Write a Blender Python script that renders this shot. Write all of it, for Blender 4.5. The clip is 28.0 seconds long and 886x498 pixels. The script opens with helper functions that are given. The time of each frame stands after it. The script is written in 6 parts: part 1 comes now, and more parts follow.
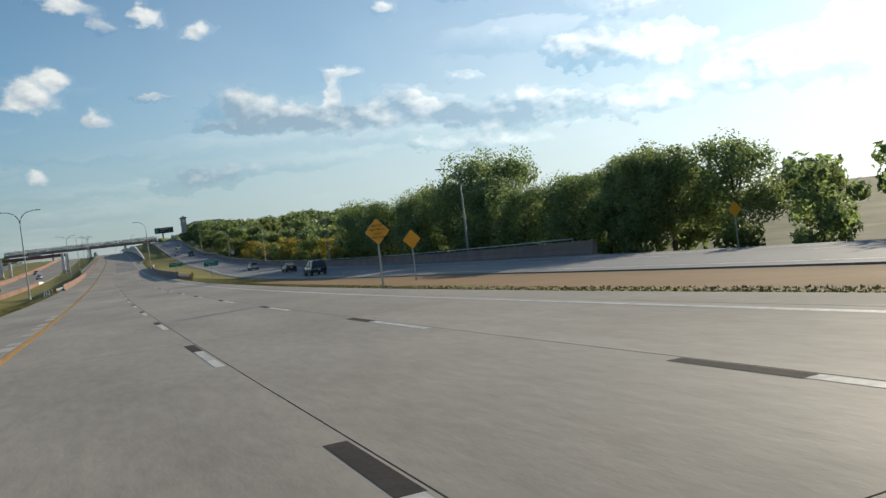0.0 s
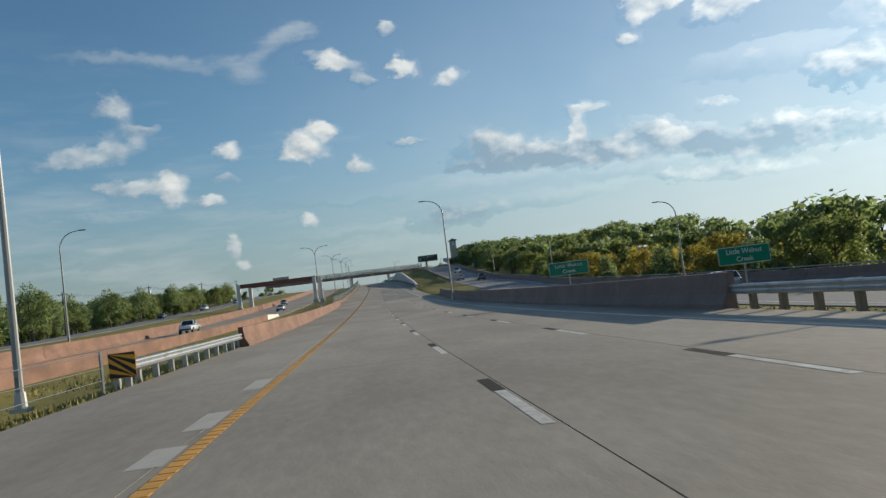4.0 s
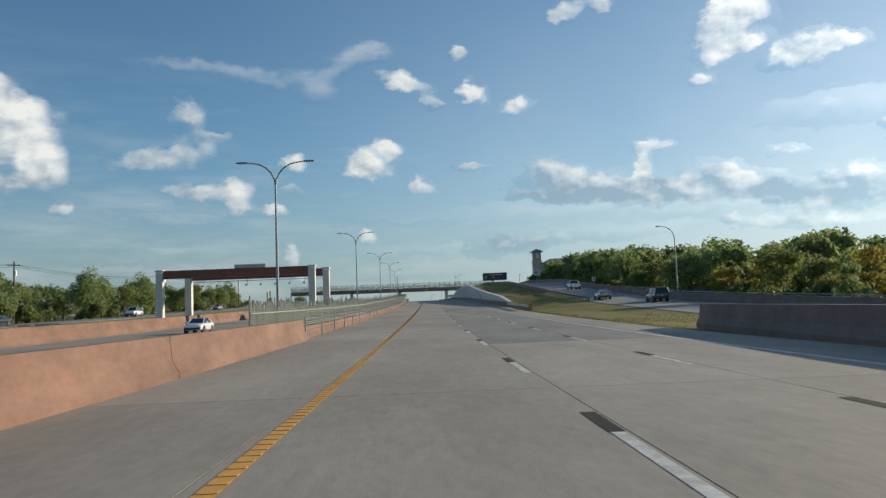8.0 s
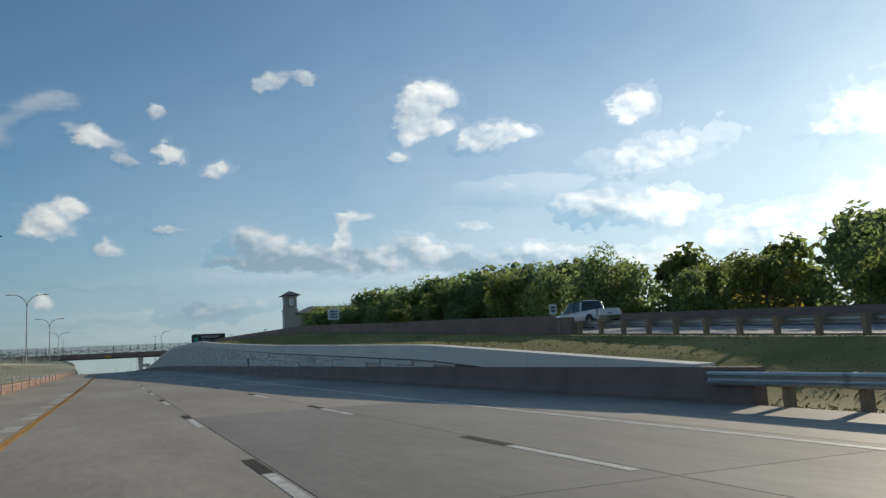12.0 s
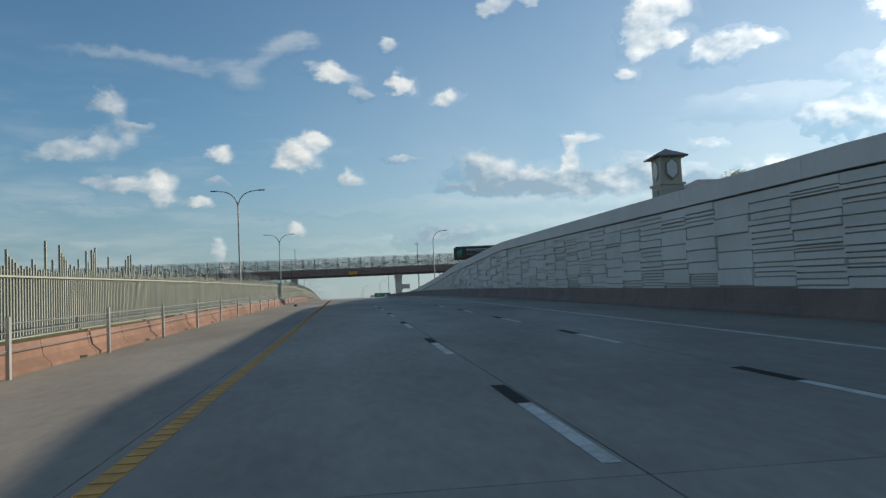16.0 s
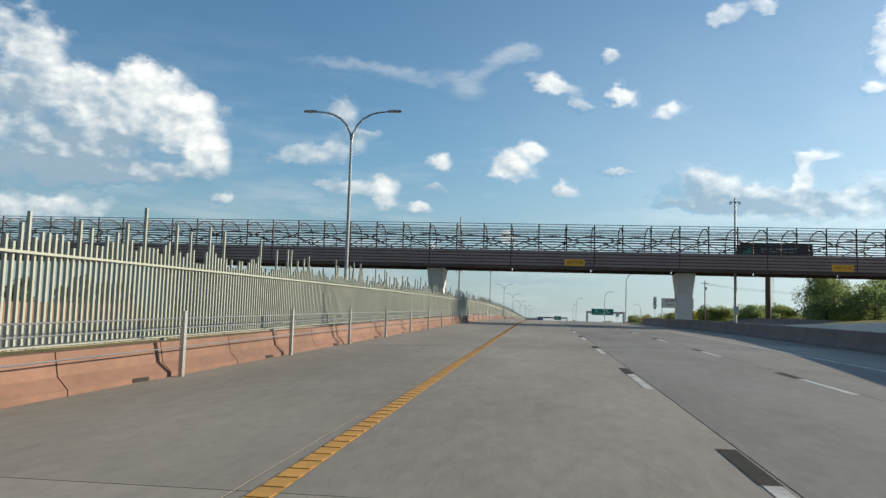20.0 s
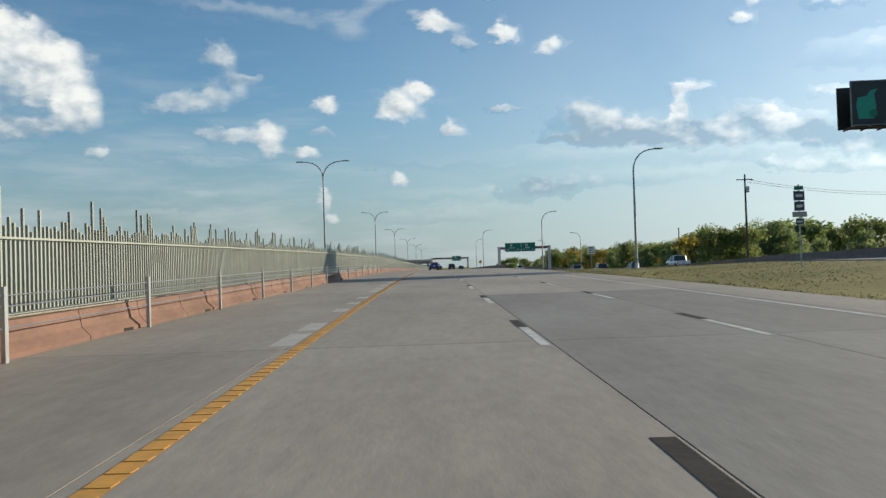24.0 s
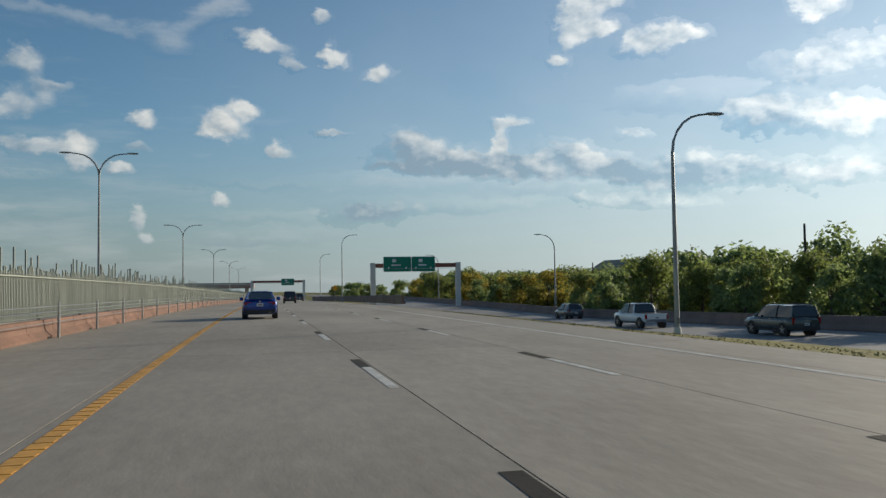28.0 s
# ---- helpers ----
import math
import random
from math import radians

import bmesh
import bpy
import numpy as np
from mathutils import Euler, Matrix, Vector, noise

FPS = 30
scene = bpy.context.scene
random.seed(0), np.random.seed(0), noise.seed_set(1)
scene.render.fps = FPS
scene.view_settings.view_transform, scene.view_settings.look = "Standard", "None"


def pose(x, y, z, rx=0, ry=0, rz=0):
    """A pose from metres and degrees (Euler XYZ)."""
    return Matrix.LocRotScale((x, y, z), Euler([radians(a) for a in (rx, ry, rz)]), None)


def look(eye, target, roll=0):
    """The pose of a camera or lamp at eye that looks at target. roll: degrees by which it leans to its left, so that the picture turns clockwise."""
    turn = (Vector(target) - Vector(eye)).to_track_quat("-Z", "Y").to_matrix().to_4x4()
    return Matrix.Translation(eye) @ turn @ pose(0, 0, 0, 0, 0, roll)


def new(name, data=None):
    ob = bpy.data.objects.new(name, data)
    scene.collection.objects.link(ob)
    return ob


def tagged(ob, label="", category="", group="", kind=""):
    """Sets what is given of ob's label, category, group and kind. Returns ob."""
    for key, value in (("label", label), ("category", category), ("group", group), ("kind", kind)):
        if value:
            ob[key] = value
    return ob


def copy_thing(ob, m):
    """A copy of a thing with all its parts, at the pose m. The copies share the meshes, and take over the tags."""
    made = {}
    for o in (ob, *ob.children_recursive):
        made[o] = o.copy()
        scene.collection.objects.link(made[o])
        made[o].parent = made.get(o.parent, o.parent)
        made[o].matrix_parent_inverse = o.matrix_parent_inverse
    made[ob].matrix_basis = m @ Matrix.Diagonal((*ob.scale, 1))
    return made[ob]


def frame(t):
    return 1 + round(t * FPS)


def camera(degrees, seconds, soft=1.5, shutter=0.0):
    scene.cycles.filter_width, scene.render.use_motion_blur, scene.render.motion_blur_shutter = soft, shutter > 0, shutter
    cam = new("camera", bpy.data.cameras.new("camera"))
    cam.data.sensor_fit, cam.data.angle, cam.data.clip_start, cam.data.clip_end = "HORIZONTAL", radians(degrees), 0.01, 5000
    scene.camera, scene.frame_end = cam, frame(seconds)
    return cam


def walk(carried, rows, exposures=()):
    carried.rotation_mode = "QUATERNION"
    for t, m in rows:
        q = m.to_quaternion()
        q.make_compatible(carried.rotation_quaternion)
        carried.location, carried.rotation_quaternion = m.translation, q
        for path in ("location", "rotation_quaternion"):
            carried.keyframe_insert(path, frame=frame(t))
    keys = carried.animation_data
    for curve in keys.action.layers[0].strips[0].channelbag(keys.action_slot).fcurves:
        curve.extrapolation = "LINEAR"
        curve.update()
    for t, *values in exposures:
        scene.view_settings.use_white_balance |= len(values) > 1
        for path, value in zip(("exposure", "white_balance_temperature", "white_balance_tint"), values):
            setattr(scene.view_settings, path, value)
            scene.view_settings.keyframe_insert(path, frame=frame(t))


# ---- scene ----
cam = camera(56.8, 28.0, soft=1.45)
PATH = [
    (0, (0.384, 13.447, 1.167), (7.977, 31.942, 0.653), -6.89),
    (0.5, (0.308, 27.423, 0.866), (8.41, 45.708, 0.958), -5.43),
    (1, (0.217, 41.486, 0.598), (8.299, 59.77, 1.23), -5.67),
    (1.5, (0.135, 55.61, 0.365), (8.096, 73.897, 1.853), -8.14),
    (2, (0.044, 69.75, 0.171), (8.474, 87.807, 1.862), -9.39),
    (2.5, (-0.004, 83.876, 0.011), (8.657, 101.833, 1.59), -8.66),
    (3, (-0.056, 97.964, -0.115), (6.059, 116.973, 1.009), -8.08),
    (3.5, (-0.146, 112.1, -0.208), (3.137, 131.806, 0.754), -7.58),
    (4, (-0.234, 126.466, -0.277), (1.729, 146.342, 0.778), -7.10),
    (4.5, (-0.283, 140.997, -0.319), (0.23, 160.959, 0.787), -5.33),
    (5, (-0.273, 155.821, -0.329), (0.019, 175.811, 0.221), -4.37),
    (5.5, (-0.239, 170.679, -0.309), (0.006, 190.677, -0.431), -3.50),
    (6, (-0.185, 185.572, -0.253), (0.085, 205.557, -0.986), -2.71),
    (6.5, (-0.115, 200.5, -0.154), (0.151, 220.468, -1.264), -1.99),
    (7, (-0.064, 215.728, -0.016), (0.176, 235.726, 0.052), -1.87),
    (7.5, (-0.007, 231.259, 0.168), (0.396, 251.223, 1.31), -1.76),
    (8, (0.068, 246.978, 0.398), (0.733, 266.889, 2.163), -2.24),
    (8.5, (0.206, 262.682, 0.668), (0.984, 282.585, 2.479), -2.48),
    (9, (0.394, 278.347, 0.982), (1.175, 298.248, 2.806), -2.50),
    (9.5, (0.625, 293.936, 1.334), (1.625, 313.826, 3.18), -3.05),
    (10, (1.005, 309.403, 1.727), (3.681, 329.131, 3.638), -3.88),
    (10.5, (1.311, 324.628, 2.136), (6.863, 343.668, 4.715), -4.28),
    (11, (1.533, 339.423, 2.553), (8.905, 357.705, 5.934), -4.08),
    (11.5, (1.778, 353.83, 2.979), (9.634, 371.925, 6.274), -3.77),
    (12, (2.008, 368.282, 3.423), (9.731, 386.475, 6.484), -3.59),
    (12.5, (2.235, 382.74, 3.884), (9.756, 401.06, 6.678), -3.42),
    (13, (2.447, 397.203, 4.356), (9.643, 415.691, 6.887), -3.25),
    (13.5, (2.646, 411.672, 4.839), (9.366, 430.365, 7.158), -3.04),
    (14, (2.825, 426.186, 5.333), (7.896, 445.374, 7.798), -2.58),
    (14.5, (2.973, 440.737, 5.839), (6.774, 460.228, 8.219), -2.34),
    (15, (3.018, 455.318, 6.352), (6.605, 474.876, 8.509), -3.89),
    (15.5, (3.11, 469.919, 6.868), (6.319, 489.556, 8.889), -4.45),
    (16, (3.224, 484.514, 7.384), (5.576, 504.318, 8.895), -2.87),
    (16.5, (3.314, 499.064, 7.899), (5.085, 518.938, 9.273), -1.72),
    (17, (3.392, 513.577, 8.413), (4.416, 533.513, 9.641), -1.33),
    (17.5, (3.379, 528.029, 8.917), (3.817, 547.996, 9.981), -0.61),
    (18, (3.333, 542.439, 9.401), (3.372, 562.372, 11.03), 0.13),
    (18.5, (3.263, 556.807, 9.862), (2.646, 576.714, 11.689), 0.11),
    (19, (3.147, 571.11, 10.301), (1.346, 590.989, 11.559), 1.68),
    (19.5, (3.024, 585.082, 10.71), (0.289, 604.849, 12.054), 3.23),
    (20, (2.866, 598.725, 11.091), (0.131, 618.453, 12.913), 1.72),
    (20.5, (2.679, 612.166, 11.444), (0.701, 632.004, 13.045), -0.14),
    (21, (2.544, 625.619, 11.775), (0.784, 645.512, 12.854), 0.11),
    (21.5, (2.408, 639.07, 12.086), (0.722, 658.976, 13.035), 0.04),
    (22, (2.196, 652.438, 12.374), (0.558, 672.351, 13.263), -0.13),
    (22.5, (1.958, 665.797, 12.641), (0.349, 685.715, 13.481), -0.30),
    (23, (1.71, 679.144, 12.884), (0.195, 699.071, 13.668), -0.51),
    (23.5, (1.459, 692.476, 13.105), (0.167, 712.422, 13.803), -0.83),
    (24, (1.23, 705.687, 13.304), (1.078, 725.682, 13.715), -1.89),
    (24.5, (0.971, 718.911, 13.482), (3.35, 738.751, 14.316), -2.87),
    (25, (0.714, 732.283, 13.638), (4.836, 751.804, 15.023), -2.82),
    (25.5, (0.444, 745.64, 13.771), (4.692, 765.113, 15.435), -0.24),
    (26, (0.085, 759.023, 13.884), (4.189, 778.543, 15.349), 1.50),
    (26.5, (-0.233, 772.504, 13.975), (3.776, 792.052, 15.319), 1.36),
    (27, (-0.547, 786.151, 14.043), (3.423, 805.71, 15.353), 0.98),
    (27.5, (-0.828, 800.043, 14.088), (3.234, 819.594, 15.213), 0.30),
    (28, (-1.084, 814.199, 14.113), (3.028, 833.75, 15.041), -0.89),
]
walk(cam, [(t, look(eye, target, roll)) for t, eye, target, roll in PATH], exposures=[(t, 0.1 + e, 6080, 7) for t, e in ((0, 0.18), (1, -0.02), (3, -0.1), (4, 0.05), (7, 0.15), (9, 0.12), (11, -0.04), (14, 0.1), (17, 0.18), (20, 0.42), (24, 0.27), (25, -0.02), (26, -0.05), (28, -0.12))])

# ---- daylight ----
SUN_AZ, SUN_EL = radians(63), radians(15)      # to the right of the road's first heading, low
SUN_DIR = Vector((math.sin(SUN_AZ) * math.cos(SUN_EL), math.cos(SUN_AZ) * math.cos(SUN_EL), math.sin(SUN_EL)))
sun = new("sun", bpy.data.lights.new("sun", "SUN"))
sun.data.energy, sun.data.angle, sun.data.color = 4.9, radians(0.45), (1.0, 0.84, 0.63)
sun.matrix_world = look(SUN_DIR * 500, (0, 0, 0))

# clouds: azimuth, elevation, half width, half height, tilt (degrees), brightness, cover
CUMULUS = [
    (-36.0, 16.7, 2.4, 1.9, 10, 0.80, 1.00), (-37.3, 13.2, 3.7, 1.4, 9, 0.12, 1.00), (-32.9, 14.1, 3.0, 1.8, -12, 0.55, 1.00),
    (-28.8, 15.0, 2.0, 1.6, 7, 0.90, 1.00), (-25.8, 13.5, 2.6, 2.0, -29, 0.95, 1.00), (-24.2, 10.8, 1.7, 1.4, 5, 0.75, 1.00),
    (-31.0, 11.6, 5.1, 1.7, 7, 0.22, 1.00), (-34.5, 9.4, 6.1, 1.5, 6, -0.10, 1.00), (-28.1, 9.3, 5.0, 0.6, 5, 0.00, 0.90),
    (-34.7, 6.4, 4.8, 0.9, 5, 0.60, 0.80), (-41.8, 10.3, 5.0, 3.1, 9, 0.30, 1.00),
]
STREAKS = [
    (-15.0, 17.5, 4.5, 0.4, 0, 0.45, 0.50), (-10.1, 17.0, 3.5, 0.5, -5, 0.50, 0.60), (-6.8, 16.5, 1.6, 0.9, -10, 0.55, 0.60),
    (-5.0, 17.7, 2.4, 0.7, 35, 0.50, 0.60), (-2.8, 18.8, 1.8, 0.7, 9, 0.70, 0.80), (-1.0, 7.2, 4.4, 0.3, -2, 0.50, 0.40),
    (-16.6, 7.5, 3.6, 0.3, -3, 0.50, 0.45), (10.1, 7.2, 7.4, 0.8, 0, 0.75, 0.60), (11.2, 5.9, 6.6, 0.5, -1, 0.60, 0.50),
    (28.6, 12.5, 4.2, 0.9, -1, 0.85, 0.70), (20.3, 6.9, 6.1, 0.6, -2, 0.75, 0.55), (1.2, 3.7, 5.1, 0.5, 0, 0.60, 0.45),
    (-19.8, 4.9, 5.5, 0.4, -1, 0.40, 0.30), (-1.1, 5.0, 4.7, 0.4, -2, 0.55, 0.40),
]
PUFFS_LEFT = [
    (-15.5, 14.4, 1.2, 1.2, 2, 0.45, 0.75), (-13.7, 13.0, 1.3, 0.5, 1, 0.50, 0.75), (-16.6, 11.6, 3.1, 0.9, 6, 0.45, 0.70),
    (-18.9, 11.1, 1.4, 0.5, 2, 0.40, 0.60), (-14.8, 9.2, 2.3, 0.6, -6, 0.50, 0.75), (-12.3, 9.2, 1.1, 1.4, 0, 0.75, 0.95),
    (-9.7, 8.0, 1.2, 0.4, -1, 0.60, 0.80), (-8.4, 11.3, 1.1, 0.6, 0, 0.65, 0.90), (-8.6, 9.4, 1.2, 0.4, -1, 0.40, 0.50),
    (-23.1, 8.1, 0.6, 0.5, 1, 0.50, 0.60), (-8.5, 4.9, 0.6, 0.7, -2, 0.70, 0.80), (-8.0, 3.6, 0.6, 0.4, -2, 0.75, 0.80),
]
PUFFS_MIDDLE = [
    (-3.3, 11.0, 1.8, 1.3, -16, 0.80, 1.00), (-1.5, 12.3, 1.1, 0.7, -27, 0.80, 0.90), (0.5, 9.4, 1.2, 0.6, -22, 0.75, 0.85),
    (4.3, 10.7, 1.3, 0.2, -3, 0.60, 0.70), (-0.3, 16.6, 2.4, 0.7, -20, 0.75, 0.90), (4.3, 15.8, 1.1, 0.8, -18, 0.75, 0.90),
    (7.3, 14.6, 1.3, 0.7, 11, 1.00, 0.95), (3.5, 18.4, 0.9, 0.6, -3, 0.60, 0.70), (1.7, 15.2, 1.0, 0.4, -2, 0.50, 0.60),
    (11.1, 20.7, 1.4, 0.9, 5, 0.70, 0.80), (13.7, 20.8, 1.0, 0.4, -6, 0.70, 0.70), (-3.4, 6.1, 0.8, 0.5, -12, 0.80, 0.85),
]
BANK = [
    (9.7, 10.1, 2.4, 1.0, -9, 0.50, 0.85), (13.4, 8.7, 5.8, 1.0, -1, 0.28, 0.90), (16.0, 9.9, 0.7, 1.2, -5, 0.80, 0.90),
    (21.3, 9.0, 3.2, 1.0, -14, 0.62, 0.90), (23.7, 7.9, 1.9, 0.7, -14, 0.45, 0.85), (17.1, 8.1, 5.2, 0.8, -5, 0.26, 0.85),
    (8.7, 8.3, 2.3, 0.4, 0, 0.12, 0.85), (6.8, 5.2, 3.7, 0.8, 3, 0.02, 0.70), (25.6, 7.3, 3.0, 0.9, -6, 0.30, 0.75),
    (28.9, 7.5, 2.7, 1.3, -6, 0.40, 0.75), (24.8, 5.7, 5.4, 0.5, -5, 0.60, 0.50),
]
UPPER_RIGHT = [
    (21.5, 18.2, 1.7, 2.4, -33, 0.80, 0.90), (23.4, 19.3, 1.8, 0.9, 1, 0.80, 0.90), (22.9, 17.3, 1.8, 0.6, 6, 0.80, 0.90),
    (26.3, 16.2, 2.6, 1.1, 3, 0.75, 0.90), (28.6, 16.5, 2.0, 0.7, -5, 0.90, 0.90), (20.0, 15.3, 1.0, 0.6, -12, 0.85, 0.90),
    (16.7, 11.4, 1.4, 0.5, 0, 0.75, 0.80), (24.9, 10.3, 1.4, 0.4, -7, 0.80, 0.80),
]
FAR_RIGHT = [
    (37.0, 17.2, 1.9, 1.3, 4, 0.90, 0.90), (34.3, 10.9, 3.1, 1.4, -3, 0.45, 0.85), (38.9, 10.4, 2.5, 1.3, -4, 0.95, 0.90),
    (32.2, 11.5, 1.4, 0.6, -3, 0.70, 0.70), (31.5, 7.5, 4.2, 0.9, -1, 0.40, 0.70), (37.6, 7.0, 3.5, 1.0, 3, 0.70, 0.80),
    (38.3, 13.9, 4.8, 1.3, 7, 0.85, 0.70),
]
# mostly beyond the view, added to carry the sky's light all round
AROUND = [
    (50, 8.5, 5, 2.0, 0, 0.8, 0.9), (51, 14.5, 2.4, 1.2, 0, 0.85, 0.9), (44, 8, 4, 1.4, 0, 0.7, 0.8), (60, 13, 8, 5, 0, 0.8, 0.8),
    (-62, 12, 10, 5, 0, 0.6, 0.9), (-110, 16, 18, 6, 0, 0.7, 0.9), (120, 14, 16, 6, 0, 0.7, 0.9), (175, 18, 20, 7, 0, 0.7, 0.9),
    (80, 27, 12, 6, 0, 0.8, 0.8), (-75, 35, 16, 6, 0, 0.7, 0.8), (20, 48, 14, 6, 0, 0.7, 0.7)]


def build_sky():
    world = bpy.data.worlds.new("sky")
    scene.world = world
    world.use_nodes = True
    nt = world.node_tree
    nt.nodes.clear()
    N, L = nt.nodes.new, nt.links.new

    def mth(op, a, b=None, c=None):
        n = N("ShaderNodeMath")
        n.operation = op
        for i, v in enumerate((a, b, c)):
            if v is None:
                continue
            if isinstance(v, (int, float)):
                n.inputs[i].default_value = v
            else:
                L(v, n.inputs[i])
        return n.outputs[0]

    sky = N("ShaderNodeTexSky")
    sky.sky_type, sky.sun_disc = "NISHITA", False
    sky.sun_elevation, sky.sun_rotation = SUN_EL, SUN_AZ
    sky.air_density, sky.dust_density, sky.ozone_density, sky.altitude = 1.0, 0.35, 2.2, 150
    tc = N("ShaderNodeTexCoord")
    sep = N("ShaderNodeSeparateXYZ")
    L(tc.outputs["Generated"], sep.inputs[0])
    X, Y, Z = sep.outputs
    az = mth("MULTIPLY", mth("ARCTAN2", X, Y), 57.2958)
    el = mth("MULTIPLY", mth("ARCSINE", Z), 57.2958)
    flat = N("ShaderNodeCombineXYZ")
    L(az, flat.inputs[0])
    L(el, flat.inputs[1])

    def vmath(op, a, b=None):
        n = N("ShaderNodeVectorMath")
        n.operation = op
        for i, v in enumerate((a, b)):
            if v is None:
                continue
            if isinstance(v, tuple):
                n.inputs[i].default_value = v
            else:
                L(v, n.inputs[i])
        return n

    def fbm(scale, detail, rough, offset=(0, 0, 0), stretch=(1, 1.5, 1), colour=False):
        mp = N("ShaderNodeMapping")
        mp.inputs["Location"].default_value, mp.inputs["Scale"].default_value = offset, stretch
        L(flat.outputs[0], mp.inputs["Vector"])
        n = N("ShaderNodeTexNoise")
        n.inputs["Scale"].default_value, n.inputs["Detail"].default_value, n.inputs["Roughness"].default_value = scale, detail, rough
        L(mp.outputs[0], n.inputs["Vector"])
        return n.outputs["Color" if colour else "Fac"]

    # edges drawn uneven by bending the plane of the sky
    bend = vmath("SCALE", vmath("SUBTRACT", fbm(0.55, 4, 0.6, colour=True), (0.5, 0.5, 0.5)).outputs[0])
    bend.inputs["Scale"].default_value = 1.7
    bent = vmath("ADD", flat.outputs[0], bend.outputs[0]).outputs[0]

    def bank(rows):
        """Thickness, light and cover of a group of clouds."""
        weight, light, cover_ = 1e-5, 0.0, 0.0
        for a, e, w, h, tilt, b, op in rows:
            c, sn = math.cos(radians(tilt)) * 1.183, math.sin(radians(tilt)) * 1.183
            off = vmath("SUBTRACT", bent, (a, e, 0)).outputs[0]
            qx = vmath("DOT_PRODUCT", off, (c / w, sn / w, 0)).outputs["Value"]
            qy = vmath("DOT_PRODUCT", off, (-sn / h, c / h, 0)).outputs["Value"]
            g2 = mth("POWER", 0.36788, mth("MULTIPLY_ADD", qx, qx, mth("MULTIPLY", qy, qy)))
            up = mth("MULTIPLY_ADD", qx, 0.17, mth("MULTIPLY_ADD", qy, 0.32, b))
            weight = mth("ADD", g2, weight)
            light = mth("MULTIPLY_ADD", g2, up, light)
            cover_ = mth("MULTIPLY_ADD", g2, op, cover_)
        return mth("MINIMUM", mth("SQRT", weight), 1.15), mth("DIVIDE", light, weight), mth("DIVIDE", cover_, weight)

    def step(v, lo, hi):
        n = N("ShaderNodeMapRange")
        n.interpolation_type = "SMOOTHSTEP"
        L(v, n.inputs["Value"])
        n.inputs["From Min"].default_value, n.inputs["From Max"].default_value = lo, hi
        return n.outputs[0]

    n1 = fbm(0.55, 9, 0.58)
    lumps = N("ShaderNodeTexVoronoi")
    lumps.feature = "SMOOTH_F1"
    lumps.inputs["Scale"].default_value, lumps.inputs["Smoothness"].default_value = 0.75, 0.35
    L(bent, lumps.inputs["Vector"])
    billow = mth("SUBTRACT", 0.45, lumps.outputs["Distance"])
    r1, r2 = fbm(0.36, 6, 0.52), fbm(0.36, 5, 0.5, (-0.3, -0.5, 0))
    wisps = fbm(0.06, 3, 0.6, (31, 7, 0))
    combed = fbm(0.35, 7, 0.6, (5, 3, 0), (0.35, 1.9, 1))
    peak, light, op = bank(CUMULUS + PUFFS_LEFT + PUFFS_MIDDLE + BANK + UPPER_RIGHT + FAR_RIGHT + AROUND)
    dens = mth("ADD", mth("MULTIPLY_ADD", billow, 0.4, peak), mth("MULTIPLY", mth("SUBTRACT", n1, 0.5), 0.85))
    cover = mth("MULTIPLY", step(dens, 0.37, 0.92), mth("MULTIPLY", op, 0.96))
    s_peak, s_light, s_op = bank(STREAKS)
    s_cover = mth("MULTIPLY", step(mth("ADD", s_peak, mth("MULTIPLY", mth("SUBTRACT", combed, 0.5), 1.6)), 0.2, 1.45), mth("MULTIPLY", s_op, 0.8))
    thin = mth("MULTIPLY", s_cover, mth("SUBTRACT", 1.0, cover))
    # thin combed veil low over the horizon and round the sun
    low = N("ShaderNodeMapRange")
    L(el, low.inputs["Value"])
    low.inputs["From Min"].default_value, low.inputs["From Max"].default_value = 20, 2
    veil = mth("MULTIPLY", mth("MULTIPLY", low.outputs[0], step(mth("ADD", combed, mth("MULTIPLY", wisps, 0.6)), 0.66, 1.05)), 0.42)
    light = mth("ADD", mth("MULTIPLY", light, cover), mth("MULTIPLY", s_light, thin))
    cover = mth("ADD", cover, thin)
    light = mth("DIVIDE", mth("ADD", light, 0.006), mth("ADD", cover, 0.01))
    cover = mth("MAXIMUM", cover, veil)
    side = N("ShaderNodeVectorMath")
    side.operation = "DOT_PRODUCT"
    L(tc.outputs["Generated"], side.inputs[0])
    side.inputs[1].default_value = SUN_DIR
    lit = N("ShaderNodeMapRange")
    lit.interpolation_type = "SMOOTHSTEP"
    L(side.outputs["Value"], lit.inputs["Value"])
    lit.inputs["From Min"].default_value, lit.inputs["From Max"].default_value = 0.2, 1.0
    sink = step(mth("MULTIPLY", el, -1), -27, -6)
    cover = mth("MAXIMUM", cover, mth("MULTIPLY", mth("MULTIPLY", lit.outputs[0], mth("MULTIPLY_ADD", sink, 0.75, 0.25)), mth("MULTIPLY_ADD", wisps, 0.55, 0.2)))
    # sunlit tops against grey bases
    shade = N("ShaderNodeMapRange")
    # clouds towards the sun are lit from behind: pale rims, grey middles
    core = mth("MULTIPLY", step(dens, 0.7, 1.35), mth("MULTIPLY", step(az, 2, 18), 0.24))
    relief = mth("MULTIPLY", mth("SUBTRACT", r1, r2), mth("MULTIPLY_ADD", step(dens, 0.3, 0.8), 2.5, 0.15))
    L(mth("SUBTRACT", mth("ADD", mth("MULTIPLY_ADD", mth("MULTIPLY", billow, step(dens, 0.5, 0.9)), 0.7, relief), light), core), shade.inputs["Value"])
    shade.inputs["From Min"].default_value, shade.inputs["From Max"].default_value = 0.0, 1.15
